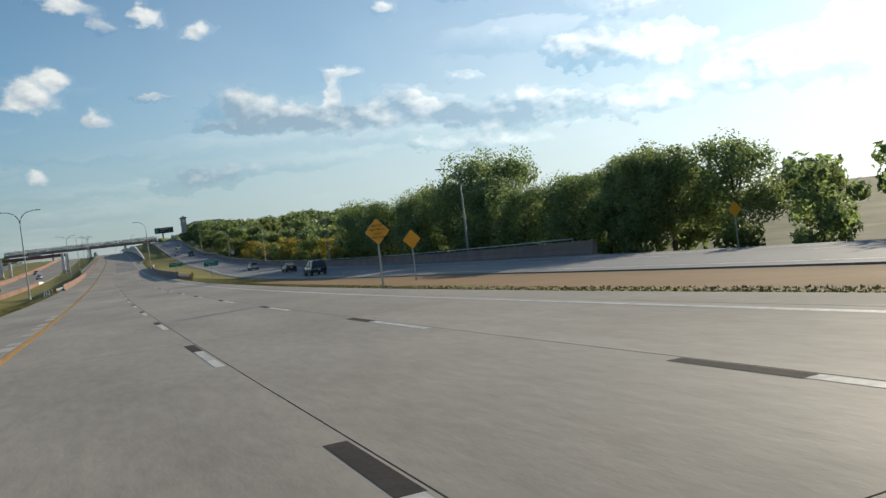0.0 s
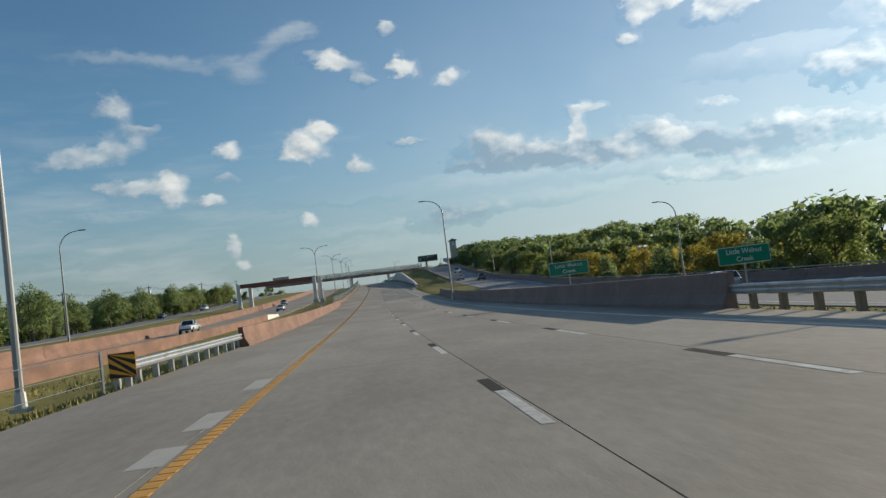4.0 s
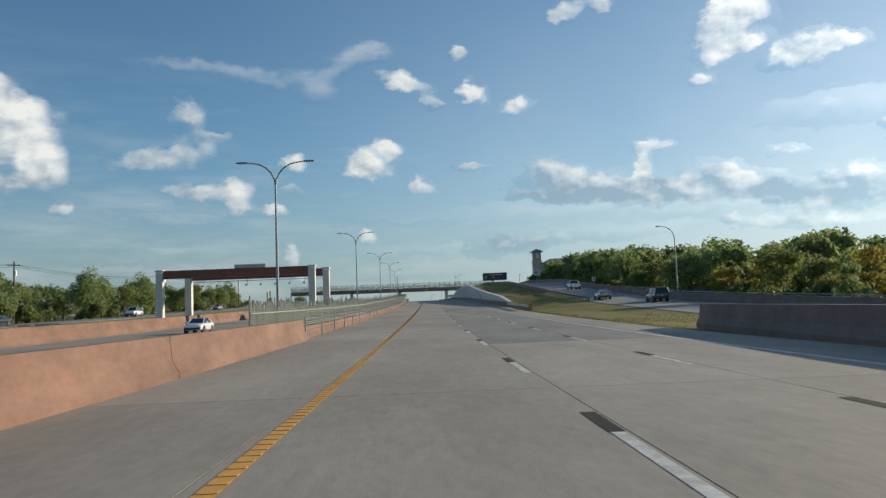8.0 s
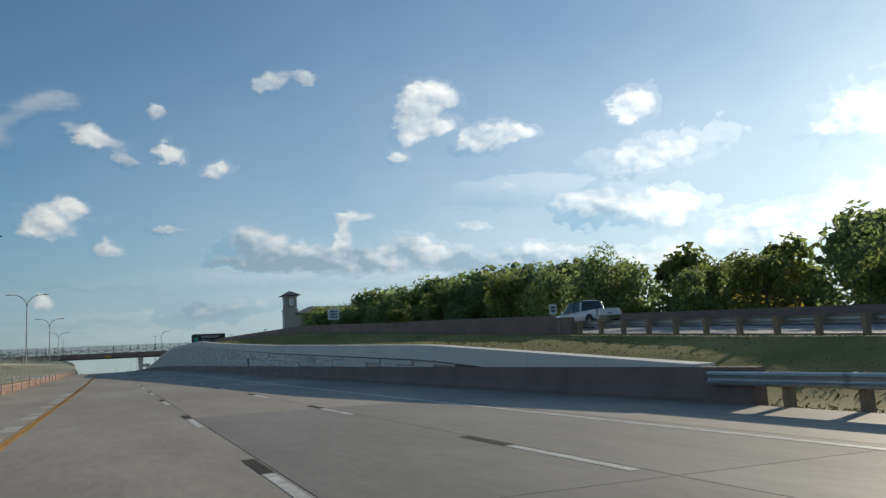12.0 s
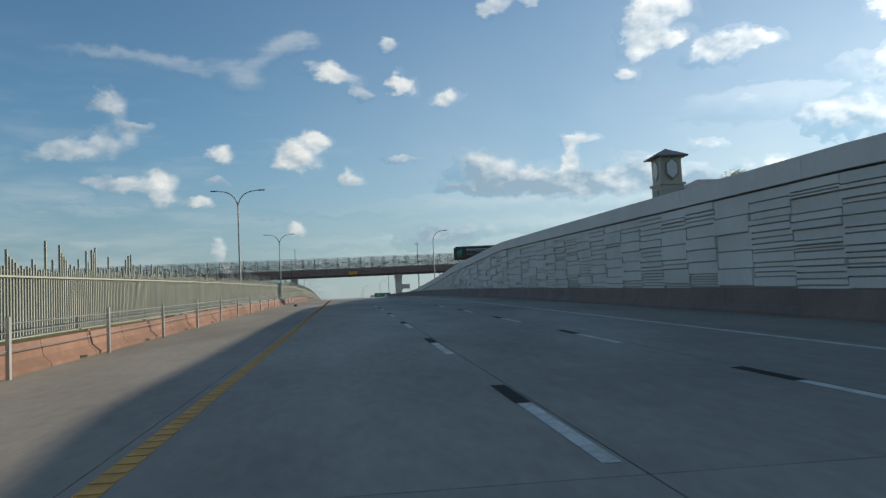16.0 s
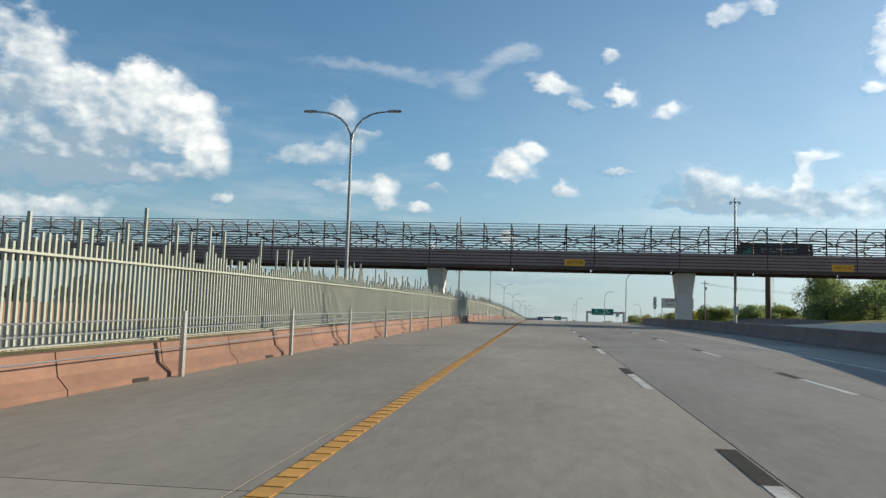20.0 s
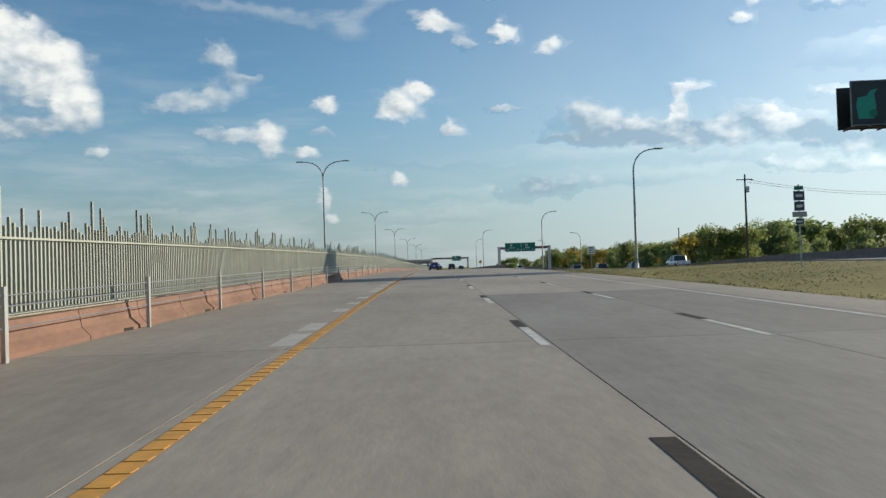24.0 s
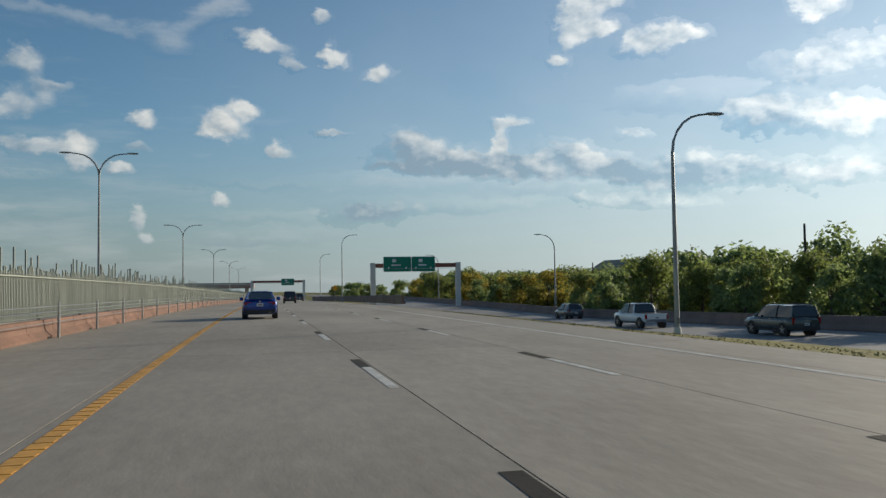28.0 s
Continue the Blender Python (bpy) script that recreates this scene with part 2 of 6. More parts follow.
    dot = N("ShaderNodeVectorMath")
    dot.operation = "DOT_PRODUCT"
    L(tc.outputs["Generated"], dot.inputs[0])
    dot.inputs[1].default_value = SUN_DIR
    near_sun = mth("POWER", mth("MAXIMUM", dot.outputs["Value"], 0), 5)
    colour = N("ShaderNodeMix")
    colour.data_type = "RGBA"
    L(shade.outputs[0], colour.inputs["Factor"])
    colour.inputs["A"].default_value, colour.inputs["B"].default_value = (3.4, 4.3, 5.0, 1), (10.6, 10.1, 9.2, 1)
    boost = N("ShaderNodeVectorMath")
    boost.operation = "SCALE"
    L(colour.outputs["Result"], boost.inputs[0])
    L(mth("MULTIPLY_ADD", near_sun, 1.1, 0.86), boost.inputs["Scale"])
    hz = N("ShaderNodeMapRange")
    hz.interpolation_type = "SMOOTHSTEP"
    L(el, hz.inputs["Value"])
    hz.inputs["From Min"].default_value, hz.inputs["From Max"].default_value = 13, -1
    haze = N("ShaderNodeMix")
    haze.data_type = "RGBA"
    L(mth("MULTIPLY", hz.outputs[0], 0.8), haze.inputs["Factor"])
    tint = N("ShaderNodeMix")
    tint.data_type, tint.blend_type = "RGBA", "MULTIPLY"
    tint.inputs["Factor"].default_value = 1.0
    L(sky.outputs[0], tint.inputs["A"])
    tint.inputs["B"].default_value = (0.90, 1.06, 1.08, 1)
    L(tint.outputs["Result"], haze.inputs["A"])
    hc = N("ShaderNodeVectorMath")
    hc.operation = "SCALE"
    hc.inputs[0].default_value = (5.6, 6.5, 7.0)
    glow = mth("POWER", mth("MAXIMUM", dot.outputs["Value"], 0), 2)
    L(mth("MULTIPLY_ADD", glow, 0.72, 0.46), hc.inputs["Scale"])
    L(hc.outputs[0], haze.inputs["B"])
    mix = N("ShaderNodeMix")
    mix.data_type = "RGBA"
    L(cover, mix.inputs["Factor"])
    L(haze.outputs["Result"], mix.inputs["A"])
    L(boost.outputs[0], mix.inputs["B"])
    bg = N("ShaderNodeBackground")
    bg.inputs["Strength"].default_value = 0.085
    L(mix.outputs["Result"], bg.inputs["Color"])
    out = N("ShaderNodeOutputWorld")
    L(bg.outputs[0], out.inputs["Surface"])


build_sky()

# ---- materials ----


def mat(name, col, col2=None, rough=0.7, metal=0.0, scale=0.6, fine=18.0, mixing=0.5, bump=0.15, stretch=(1, 1, 1), spec=0.5, island=0.0, rand=0.0, coords="world", transmission=0.0, coat=0.0, rough_var=0.1):
    """A procedural surface: two colours mixed by broad stains and fine grain, with relief and uneven gloss."""
    m = bpy.data.materials.new(name)
    m.use_nodes = True
    nt = m.node_tree
    N, L = nt.nodes.new, nt.links.new
    b = nt.nodes["Principled BSDF"]
    b.inputs["Metallic"].default_value = metal
    b.inputs["Specular IOR Level"].default_value = spec
    b.inputs["Coat Weight"].default_value = coat
    b.inputs["Transmission Weight"].default_value = transmission
    col2 = col2 or tuple(c * 0.72 for c in col)
    if coords == "world":
        src = N("ShaderNodeNewGeometry").outputs["Position"]
    else:
        src = N("ShaderNodeTexCoord").outputs["Object"]
    mp = N("ShaderNodeMapping")
    mp.inputs["Scale"].default_value = stretch
    L(src, mp.inputs["Vector"])
    big, small = N("ShaderNodeTexNoise"), N("ShaderNodeTexNoise")
    for n, s, d in ((big, scale, 5), (small, fine, 4)):
        n.inputs["Scale"].default_value, n.inputs["Detail"].default_value, n.inputs["Roughness"].default_value = s, d, 0.65
        L(mp.outputs[0], n.inputs["Vector"])
    add = N("ShaderNodeMath")
    add.operation = "MULTIPLY_ADD"
    L(small.outputs["Fac"], add.inputs[0])
    add.inputs[1].default_value = 0.45
    L(big.outputs["Fac"], add.inputs[2])
    rng = N("ShaderNodeMapRange")
    L(add.outputs[0], rng.inputs["Value"])
    rng.inputs["From Min"].default_value, rng.inputs["From Max"].default_value = 0.72 - mixing * 0.55, 0.72 + mixing * 0.45
    mix = N("ShaderNodeMix")
    mix.data_type = "RGBA"
    L(rng.outputs[0], mix.inputs["Factor"])
    mix.inputs["A"].default_value, mix.inputs["B"].default_value = (*col, 1), (*col2, 1)
    out = mix.outputs["Result"]
    if rand or island:
        hsv = N("ShaderNodeHueSaturation")
        vr = N("ShaderNodeMapRange")
        if rand:
            L(N("ShaderNodeObjectInfo").outputs["Random"], vr.inputs["Value"])
        else:
            L(N("ShaderNodeNewGeometry").outputs["Random Per Island"], vr.inputs["Value"])
        k = rand or island
        vr.inputs["To Min"].default_value, vr.inputs["To Max"].default_value = 1 - k, 1 + k
        L(vr.outputs[0], hsv.inputs["Value"])
        L(out, hsv.inputs["Color"])
        out = hsv.outputs["Color"]
    L(out, b.inputs["Base Color"])
    rr = N("ShaderNodeMapRange")
    L(big.outputs["Fac"], rr.inputs["Value"])
    rr.inputs["From Min"].default_value, rr.inputs["From Max"].default_value = 0.3, 0.7
    rr.inputs["To Min"].default_value, rr.inputs["To Max"].default_value = max(rough - rough_var, 0.02), min(rough + rough_var, 1)
    L(rr.outputs[0], b.inputs["Roughness"])
    if bump:
        bm = N("ShaderNodeBump")
        bm.inputs["Strength"].default_value, bm.inputs["Distance"].default_value = bump, 0.02
        L(small.outputs["Fac"], bm.inputs["Height"])
        L(bm.outputs[0], b.inputs["Normal"])
    return m


def leaf_mat(name, col, col2):
    m = mat(name, col, col2, rough=0.55, scale=0.5, fine=3.0, mixing=0.8, bump=0.0, island=0.35, spec=0.3)
    nt = m.node_tree
    b = nt.nodes["Principled BSDF"]
    tr = nt.nodes.new("ShaderNodeBsdfTranslucent")
    add = nt.nodes.new("ShaderNodeMixShader")
    add.inputs[0].default_value = 0.54
    src = b.inputs["Base Color"].links[0].from_socket
    thin = nt.nodes.new("ShaderNodeMix")
    thin.data_type, thin.blend_type = "RGBA", "MULTIPLY"
    thin.inputs["Factor"].default_value = 1.0
    thin.inputs["B"].default_value = (1.5, 1.55, 1.05, 1)
    nt.links.new(src, thin.inputs["A"])
    nt.links.new(thin.outputs["Result"], tr.inputs["Color"])
    nt.links.new(b.outputs[0], add.inputs[1])
    nt.links.new(tr.outputs[0], add.inputs[2])
    nt.links.new(add.outputs[0], nt.nodes["Material Output"].inputs["Surface"])
    return m


M = {}
M["slab"] = mat("road_concrete", (0.365, 0.32, 0.26), (0.225, 0.20, 0.168), rough=0.8, scale=0.22, fine=6, mixing=0.40, stretch=(1, 0.3, 1), rand=0.07, bump=0.25)
M["slab_dark"] = mat("darker_concrete", (0.26, 0.24, 0.21), (0.16, 0.152, 0.14), rough=0.8, scale=0.3, fine=6, mixing=0.40, stretch=(1, 0.3, 1), rand=0.08, bump=0.25)
M["joint"] = mat("joint_filler", (0.15, 0.14, 0.125), rough=0.9)
M["frontage"] = mat("frontage_asphalt", (0.215, 0.215, 0.215), (0.155, 0.155, 0.16), rough=0.82, scale=0.12, fine=9, stretch=(1, 0.25, 1))
M["white_paint"] = mat("white_road_paint", (0.74, 0.72, 0.66), (0.38, 0.36, 0.32), rough=0.6, scale=2.5, fine=14, mixing=0.42)
M["black_paint"] = mat("black_contrast_paint", (0.018, 0.017, 0.016), (0.055, 0.05, 0.045), rough=0.95, spec=0.15, scale=2.5, fine=14)
M["yellow_paint"] = mat("yellow_road_paint", (0.78, 0.37, 0.035), (0.50, 0.27, 0.06), rough=0.6, scale=1.6, fine=14, mixing=0.45)
M["yellow_rib"] = mat("worn_yellow_ribs", (0.78, 0.37, 0.035), (0.56, 0.29, 0.05), rough=0.6, scale=2.0, fine=14)
M["scraped"] = mat("scraped_pale_concrete", (0.50, 0.475, 0.43), (0.38, 0.36, 0.32), rough=0.8, scale=1.5, fine=9, mixing=0.7)
M["red_conc"] = mat("terracotta_stained_concrete", (0.235, 0.122, 0.08), (0.14, 0.082, 0.058), rough=0.85, scale=0.7, fine=9, mixing=0.36, stretch=(1, 0.4, 1), bump=0.1)
M["dark_conc"] = mat("brown_stained_concrete", (0.235, 0.165, 0.14), (0.16, 0.12, 0.105), rough=0.8, scale=0.5, fine=8, bump=0.15)
M["pale_conc"] = mat("pale_wall_concrete", (0.70, 0.67, 0.62), (0.56, 0.54, 0.50), rough=0.8, scale=0.35, fine=7, rand=0.06, bump=0.15)
M["grey_conc"] = mat("grey_concrete", (0.46, 0.44, 0.41), (0.36, 0.345, 0.32), rough=0.8, scale=0.4, fine=8, bump=0.12)
M["coping"] = mat("coping_concrete", (0.72, 0.69, 0.64), (0.6, 0.575, 0.54), rough=0.8, scale=0.35, fine=7, bump=0.1)
M["pier"] = mat("white_pier_concrete", (0.68, 0.66, 0.62), (0.56, 0.54, 0.51), rough=0.7, scale=0.4, fine=6, bump=0.08)
M["rod"] = mat("pale_green_painted_steel", (0.345, 0.36, 0.30), (0.27, 0.285, 0.235), rough=0.5, scale=0.5, fine=10, bump=0.0, island=0.12)
M["galv"] = mat("galvanised_steel", (0.46, 0.47, 0.47), (0.34, 0.35, 0.355), rough=0.42, metal=0.75, scale=1.5, fine=12, bump=0.05)
M["post_wood"] = mat("weathered_timber", (0.30, 0.235, 0.16), (0.19, 0.15, 0.11), rough=0.85, scale=2, fine=16, stretch=(4, 4, 0.5), coords="object")
M["pole"] = mat("grey_lamp_steel", (0.31, 0.32, 0.32), (0.26, 0.27, 0.27), rough=0.5, metal=0.35, scale=0.8, fine=8, bump=0.03)
M["lamp_head"] = mat("lamp_housing", (0.22, 0.23, 0.23), rough=0.4, metal=0.4, bump=0.0)
M["lens"] = mat("lamp_lens", (0.75, 0.75, 0.7), rough=0.2, bump=0.0)
M["truss"] = mat("brown_bridge_steel", (0.115, 0.075, 0.06), (0.085, 0.055, 0.045), rough=0.5, metal=0.3, scale=0.8, fine=9, bump=0.04)
M["girder"] = mat("brown_girder_cladding", (0.36, 0.25, 0.225), (0.28, 0.19, 0.17), rough=0.6, metal=0.1, scale=0.5, fine=8, bump=0.06)
M["gantry_red"] = mat("red_brown_gantry_steel", (0.25, 0.09, 0.06), (0.17, 0.065, 0.05), rough=0.5, metal=0.2, scale=0.6, bump=0.03)
M["sign_green"] = mat("green_sign_sheeting", (0.0, 0.20, 0.125), (0.0, 0.17, 0.105), rough=0.4, bump=0.0, scale=2)
M["sign_yellow"] = mat("amber_sign_sheeting", (0.88, 0.40, 0.015), (0.78, 0.34, 0.015), rough=0.4, bump=0.0, scale=2)
M["sign_white"] = mat("white_sign_sheeting", (0.72, 0.72, 0.70), (0.62, 0.62, 0.6), rough=0.45, bump=0.0, scale=2)
M["sign_back"] = mat("sign_aluminium", (0.42, 0.42, 0.42), rough=0.4, metal=0.7, bump=0.02)
M["route_blue"] = mat("dark_route_sheeting", (0.05, 0.07, 0.12), (0.04, 0.055, 0.1), rough=0.4, bump=0.0, scale=2)
M["black"] = mat("black_lettering", (0.02, 0.02, 0.02), rough=0.5, bump=0.0)
M["white_text"] = mat("white_lettering", (0.8, 0.8, 0.8), rough=0.5, bump=0.0)
M["dark_panel"] = mat("dark_poster_vinyl", (0.03, 0.037, 0.042), (0.022, 0.028, 0.032), rough=0.45, bump=0.0)
M["teal"] = mat("teal_poster_ink", (0.02, 0.26, 0.17), (0.03, 0.36, 0.26), rough=0.45, bump=0.0, scale=3)
M["rust"] = mat("rusty_steel", (0.15, 0.095, 0.065), (0.09, 0.06, 0.045), rough=0.75, metal=0.3, scale=1.2, fine=8)
M["wood_pole"] = mat("dark_creosoted_pole", (0.10, 0.075, 0.055), (0.06, 0.048, 0.04), rough=0.85, stretch=(6, 6, 0.4), fine=10)
M["wire"] = mat("black_cable", (0.03, 0.03, 0.03), rough=0.6, bump=0.0)
M["stucco"] = mat("pale_stucco", (0.52, 0.48, 0.41), (0.44, 0.40, 0.35), rough=0.85, scale=0.6, fine=10)
M["stone"] = mat("tan_stone_facing", (0.36, 0.29, 0.22), (0.24, 0.20, 0.16), rough=0.85, scale=1.2, fine=6, bump=0.4)
M["roof"] = mat("grey_metal_roof", (0.17, 0.175, 0.185), (0.13, 0.135, 0.14), rough=0.5, metal=0.3)
M["glass"] = mat("dark_window_glass", (0.03, 0.035, 0.04), rough=0.06, rough_var=0.02, bump=0.0, spec=0.8)
M["grass"] = mat("dry_mown_grass", (0.29, 0.24, 0.085), (0.16, 0.158, 0.055), rough=0.95, scale=0.17, fine=5, mixing=0.38, bump=0.7, spec=0.1)
M["grass_blade"] = mat("grass_blades", (0.30, 0.25, 0.09), (0.19, 0.18, 0.065), rough=0.9, scale=0.3, fine=4, mixing=0.4, bump=0.0, spec=0.1, island=0.25)
M["hill"] = mat("dry_hill_grass", (0.36, 0.33, 0.27), (0.26, 0.24, 0.19), rough=0.95, scale=0.06, fine=1, bump=0.6, spec=0.1)
M["soil"] = mat("bare_brown_soil", (0.30, 0.175, 0.095), (0.22, 0.16, 0.08), rough=0.95, scale=0.3, fine=4, bump=0.6, spec=0.1)
M["scrub"] = mat("woodland_floor", (0.16, 0.155, 0.075), (0.10, 0.105, 0.05), rough=0.95, scale=0.1, fine=2, bump=0.8, spec=0.1)
M["bark"] = mat("grey_brown_bark", (0.13, 0.10, 0.075), (0.075, 0.06, 0.048), rough=0.9, scale=2, fine=12, stretch=(3, 3, 0.6), bump=0.5)
M["leaf_a"] = leaf_mat("deep_green_leaves", (0.225, 0.27, 0.135), (0.14, 0.18, 0.09))
M["leaf_b"] = leaf_mat("olive_green_leaves", (0.19, 0.21, 0.08), (0.12, 0.15, 0.058))
M["leaf_c"] = leaf_mat("yellowing_leaves", (0.34, 0.255, 0.06), (0.20, 0.18, 0.05))


def plain(name, col, rough=0.4, metal=0.0, coat=0.0, emit=None):
    m = mat(name, col, tuple(c * 0.9 for c in col), rough=rough, metal=metal, bump=0.0, coat=coat, coords="object", scale=3, rough_var=0.05)
    return m


for key, col in (("blue", (0.004, 0.045, 0.27)), ("car_white", (0.78, 0.78, 0.77)), ("car_black", (0.016, 0.017, 0.02)), ("car_silver", (0.42, 0.43, 0.44)), ("car_grey", (0.10, 0.105, 0.115)), ("car_red", (0.28, 0.02, 0.015)), ("car_green", (0.05, 0.065, 0.06))):
    M[key] = plain("car_paint_" + key.replace("car_", ""), col, rough=0.25, metal=0.35 if key in ("blue", "car_silver", "car_grey") else 0.0, coat=0.8)
M["car_trim"] = plain("black_plastic_trim", (0.022, 0.022, 0.024), rough=0.55)
M["tyre"] = plain("tyre_rubber", (0.02, 0.02, 0.02), rough=0.85)
M["rim"] = plain("alloy_rim", (0.35, 0.35, 0.36), rough=0.3, metal=0.8)
M["chrome"] = plain("chrome", (0.7, 0.7, 0.7), rough=0.12, metal=1.0)
M["tail"] = plain("red_tail_lamp", (0.30, 0.012, 0.012), rough=0.15)
M["headlamp"] = plain("clear_head_lamp", (0.6, 0.62, 0.64), rough=0.1)
M["plate"] = plain("number_plate", (0.66, 0.66, 0.66), rough=0.5)

# ---- the road's line: heading (degrees) and grade at stations along it ----
KS = np.array([-200.0, -40.0, 24.7, 89.4, 154.1, 218.8, 283.5, 348.2, 412.9, 477.7, 542.4, 607.1, 671.8, 736.5, 801.2, 865.9, 930.6, 1100.0, 2600.0])
HD = np.radians([0.666, 0.666, 0.418, 0.152, -0.189, -0.57, -0.843, -0.891, -0.613, -0.036, 0.601, 1.049, 1.23, 1.015, 0.502, -0.005, -0.3, -0.3, -0.3])
GR = np.array([-0.02, -0.03436, -0.02136, -0.00853, 0.00115, 0.01351, 0.02573, 0.03189, 0.03528, 0.03547, 0.02858, 0.02029, 0.01158, 0.00277, -0.0045, -0.010, -0.010, -0.002, 0.0])
RS = np.arange(-300.0, 2600.0, 10.0)
RH, RG = np.interp(RS, KS, HD), np.interp(RS, KS, GR)
RX, RY, RZ = np.cumsum(-np.sin(RH)) * 10, np.cumsum(np.cos(RH)) * 10, np.cumsum(RG) * 10
i0 = int(np.searchsorted(RS, 0.0))
RX, RY, RZ = RX - RX[i0], RY - RY[i0], RZ - RZ[i0]


U = 1.09        # metres in one unit of the plan below


def P(s, o=0.0, h=0.0):
    """The place s units along the road, o to the right of the lane's middle, h over the road there."""
    a = np.interp(s, RS, RH)
    return U * Vector((np.interp(s, RS, RX) + o * math.cos(a), np.interp(s, RS, RY) + o * math.sin(a), np.interp(s, RS, RZ) + h))


def at(s, o=0.0, h=0.0, turn=0.0):
    """The upright pose at that place: x across the road, y along it; turn: degrees to the left."""
    a = math.degrees(np.interp(s, RS, RH))
    p = P(s, o, h)
    return pose(p.x, p.y, p.z, 0, 0, a + turn)


def lerp(pairs, s):
    return float(np.interp(s, [p[0] for p in pairs], [p[1] for p in pairs]))


class Mesh:
    """Collects vertices and faces of one part."""

    def __init__(self):
        self.v, self.f, self.smooth = [], [], False

    def add(self, verts, faces, m=None):
        n = len(self.v)
        self.v += [tuple(m @ Vector(p)) if m else tuple(p) for p in verts]
        self.f += [tuple(n + i for i in f) for f in faces]
        return self

    def box(self, c, size, m=None, taper=1.0):
        x, y, z = (d / 2 for d in size)
        vs = [(c[0] + sx * x * (taper if sz > 0 else 1), c[1] + sy * y * (taper if sz > 0 else 1), c[2] + sz * z) for sz in (-1, 1) for sx, sy in ((-1, -1), (1, -1), (1, 1), (-1, 1))]
        return self.add(vs, [(3, 2, 1, 0), (4, 5, 6, 7), (0, 1, 5, 4), (1, 2, 6, 5), (2, 3, 7, 6), (3, 0, 4, 7)], m)

    def tube(self, pts, radii, n=8, m=None, caps=True):
        """A round tube through the points."""
        pts = [Vector(p) for p in pts]
        radii = radii if isinstance(radii, (list, tuple)) else [radii] * len(pts)
        vs, fs = [], []
        for i, p in enumerate(pts):
            d = (pts[min(i + 1, len(pts) - 1)] - pts[max(i - 1, 0)]).normalized()
            side = d.orthogonal().normalized() if abs(d.z) > 0.95 else d.cross(Vector((0, 0, 1))).normalized()
            up = side.cross(d)
            for k in range(n):
                a = 2 * math.pi * k / n
                vs.append(p + radii[i] * (side * math.cos(a) + up * math.sin(a)))
        for i in range(len(pts) - 1):
            for k in range(n):
                a, b = i * n + k, i * n + (k + 1) % n
                fs.append((a, b, b + n, a + n))
        if caps:
            fs += [tuple(range(n - 1, -1, -1)), tuple((len(pts) - 1) * n + k for k in range(n))]
        return self.add(vs, fs, m)

    def extrude(self, prof, y0, y1, m=None):
        """A closed outline in x and z, drawn out along y."""
        n = len(prof)
        vs = [(x, y0, z) for x, z in prof] + [(x, y1, z) for x, z in prof]
        fs = [(i, (i + 1) % n, (i + 1) % n + n, i + n) for i in range(n)] + [tuple(range(n - 1, -1, -1)), tuple(range(n, 2 * n))]
        return self.add(vs, fs, m)

    def along(self, prof, s0, s1, step=5.0, closed=True):
        """An outline of (o, h), or a function of s that gives one, carried along the road."""
        k = max(1, int(math.ceil((s1 - s0) / step)))
        ss = [s0 + (s1 - s0) * i / k for i in range(k + 1)]
        rows = [[P(s, o, h) for o, h in (prof(s) if callable(prof) else prof)] for s in ss]
        n = len(rows[0])
        fs = [(i * n + j, i * n + (j + 1) % n, (i + 1) * n + (j + 1) % n, (i + 1) * n + j) for i in range(k) for j in range(n if closed else n - 1)]
        if closed:
            fs += [tuple(range(n - 1, -1, -1)), tuple(k * n + j for j in range(n))]
        return self.add([p for r in rows for p in r], fs)

    def data(self, name, material):
        me = bpy.data.meshes.new(name)
        me.from_pydata(self.v, [], self.f)
        me.materials.append(material)
        if self.smooth:
            me.polygons.foreach_set("use_smooth", [True] * len(self.f))
        me.update()
        return me


def part(name, mesh, material, parent=None, label=""):
    """Links a mesh as one object, as a part of parent or on its own."""
    ob = new(name, mesh.data(name, material) if isinstance(mesh, Mesh) else mesh)
    if parent:
        ob.parent = parent
    return tagged(ob, label)


def thing(name, label, category, m=None, group="", kind=""):
    ob = new(name)
    ob.empty_display_size = 0.3
    if m:
        ob.matrix_world = m
    return tagged(ob, label, category, group, kind)


def bevelled(name, size, r, material):
    bm = bmesh.new()
    bmesh.ops.create_cube(bm, size=1)
    bmesh.ops.scale(bm, vec=size, verts=bm.verts)
    bmesh.ops.bevel(bm, geom=bm.edges[:], offset=r, segments=2, affect="EDGES")
    me = bpy.data.meshes.new(name)
    bm.to_mesh(me)
    bm.free()
    me.materials.append(material)
    return me


# ---- levels ----
FRONT_H = [(-300, -0.6), (60, -0.65), (105, -1.05), (135, -1.2), (190, -1.25), (270, -0.9), (290, -0.3), (330, 0.4), (360, 1.4), (413, 3.45), (431, 4.05), (500, 4.8), (540, 4.0), (565, 2.9), (590, 1.4), (625, 0.4), (655, 0.1), (675, 0.4), (690, 0.45), (705, 0.35), (724, -0.05), (735, -0.25), (742, -0.45), (752, -0.75), (760, -1.0), (780, -1.5), (830, -1.8), (900, -0.8), (1000, 0.3), (1200, 0)]
FRONT_IN = [(-300, 20.0), (150, 20.0), (220, 22.5), (300, 22), (400, 20.5), (600, 20.5), (650, 25), (760, 25), (800, 21), (900, 20), (1200, 20)]
FRONT_OUT = [(-300, 28), (48, 28.5), (105, 33), (140, 34), (290, 34), (325, 31.9), (400, 31.6), (440, 34), (600, 34), (650, 37), (760, 37), (800, 33), (1200, 32)]
ROAD_IN = [(-300, -6.1), (2600, -6.1)]
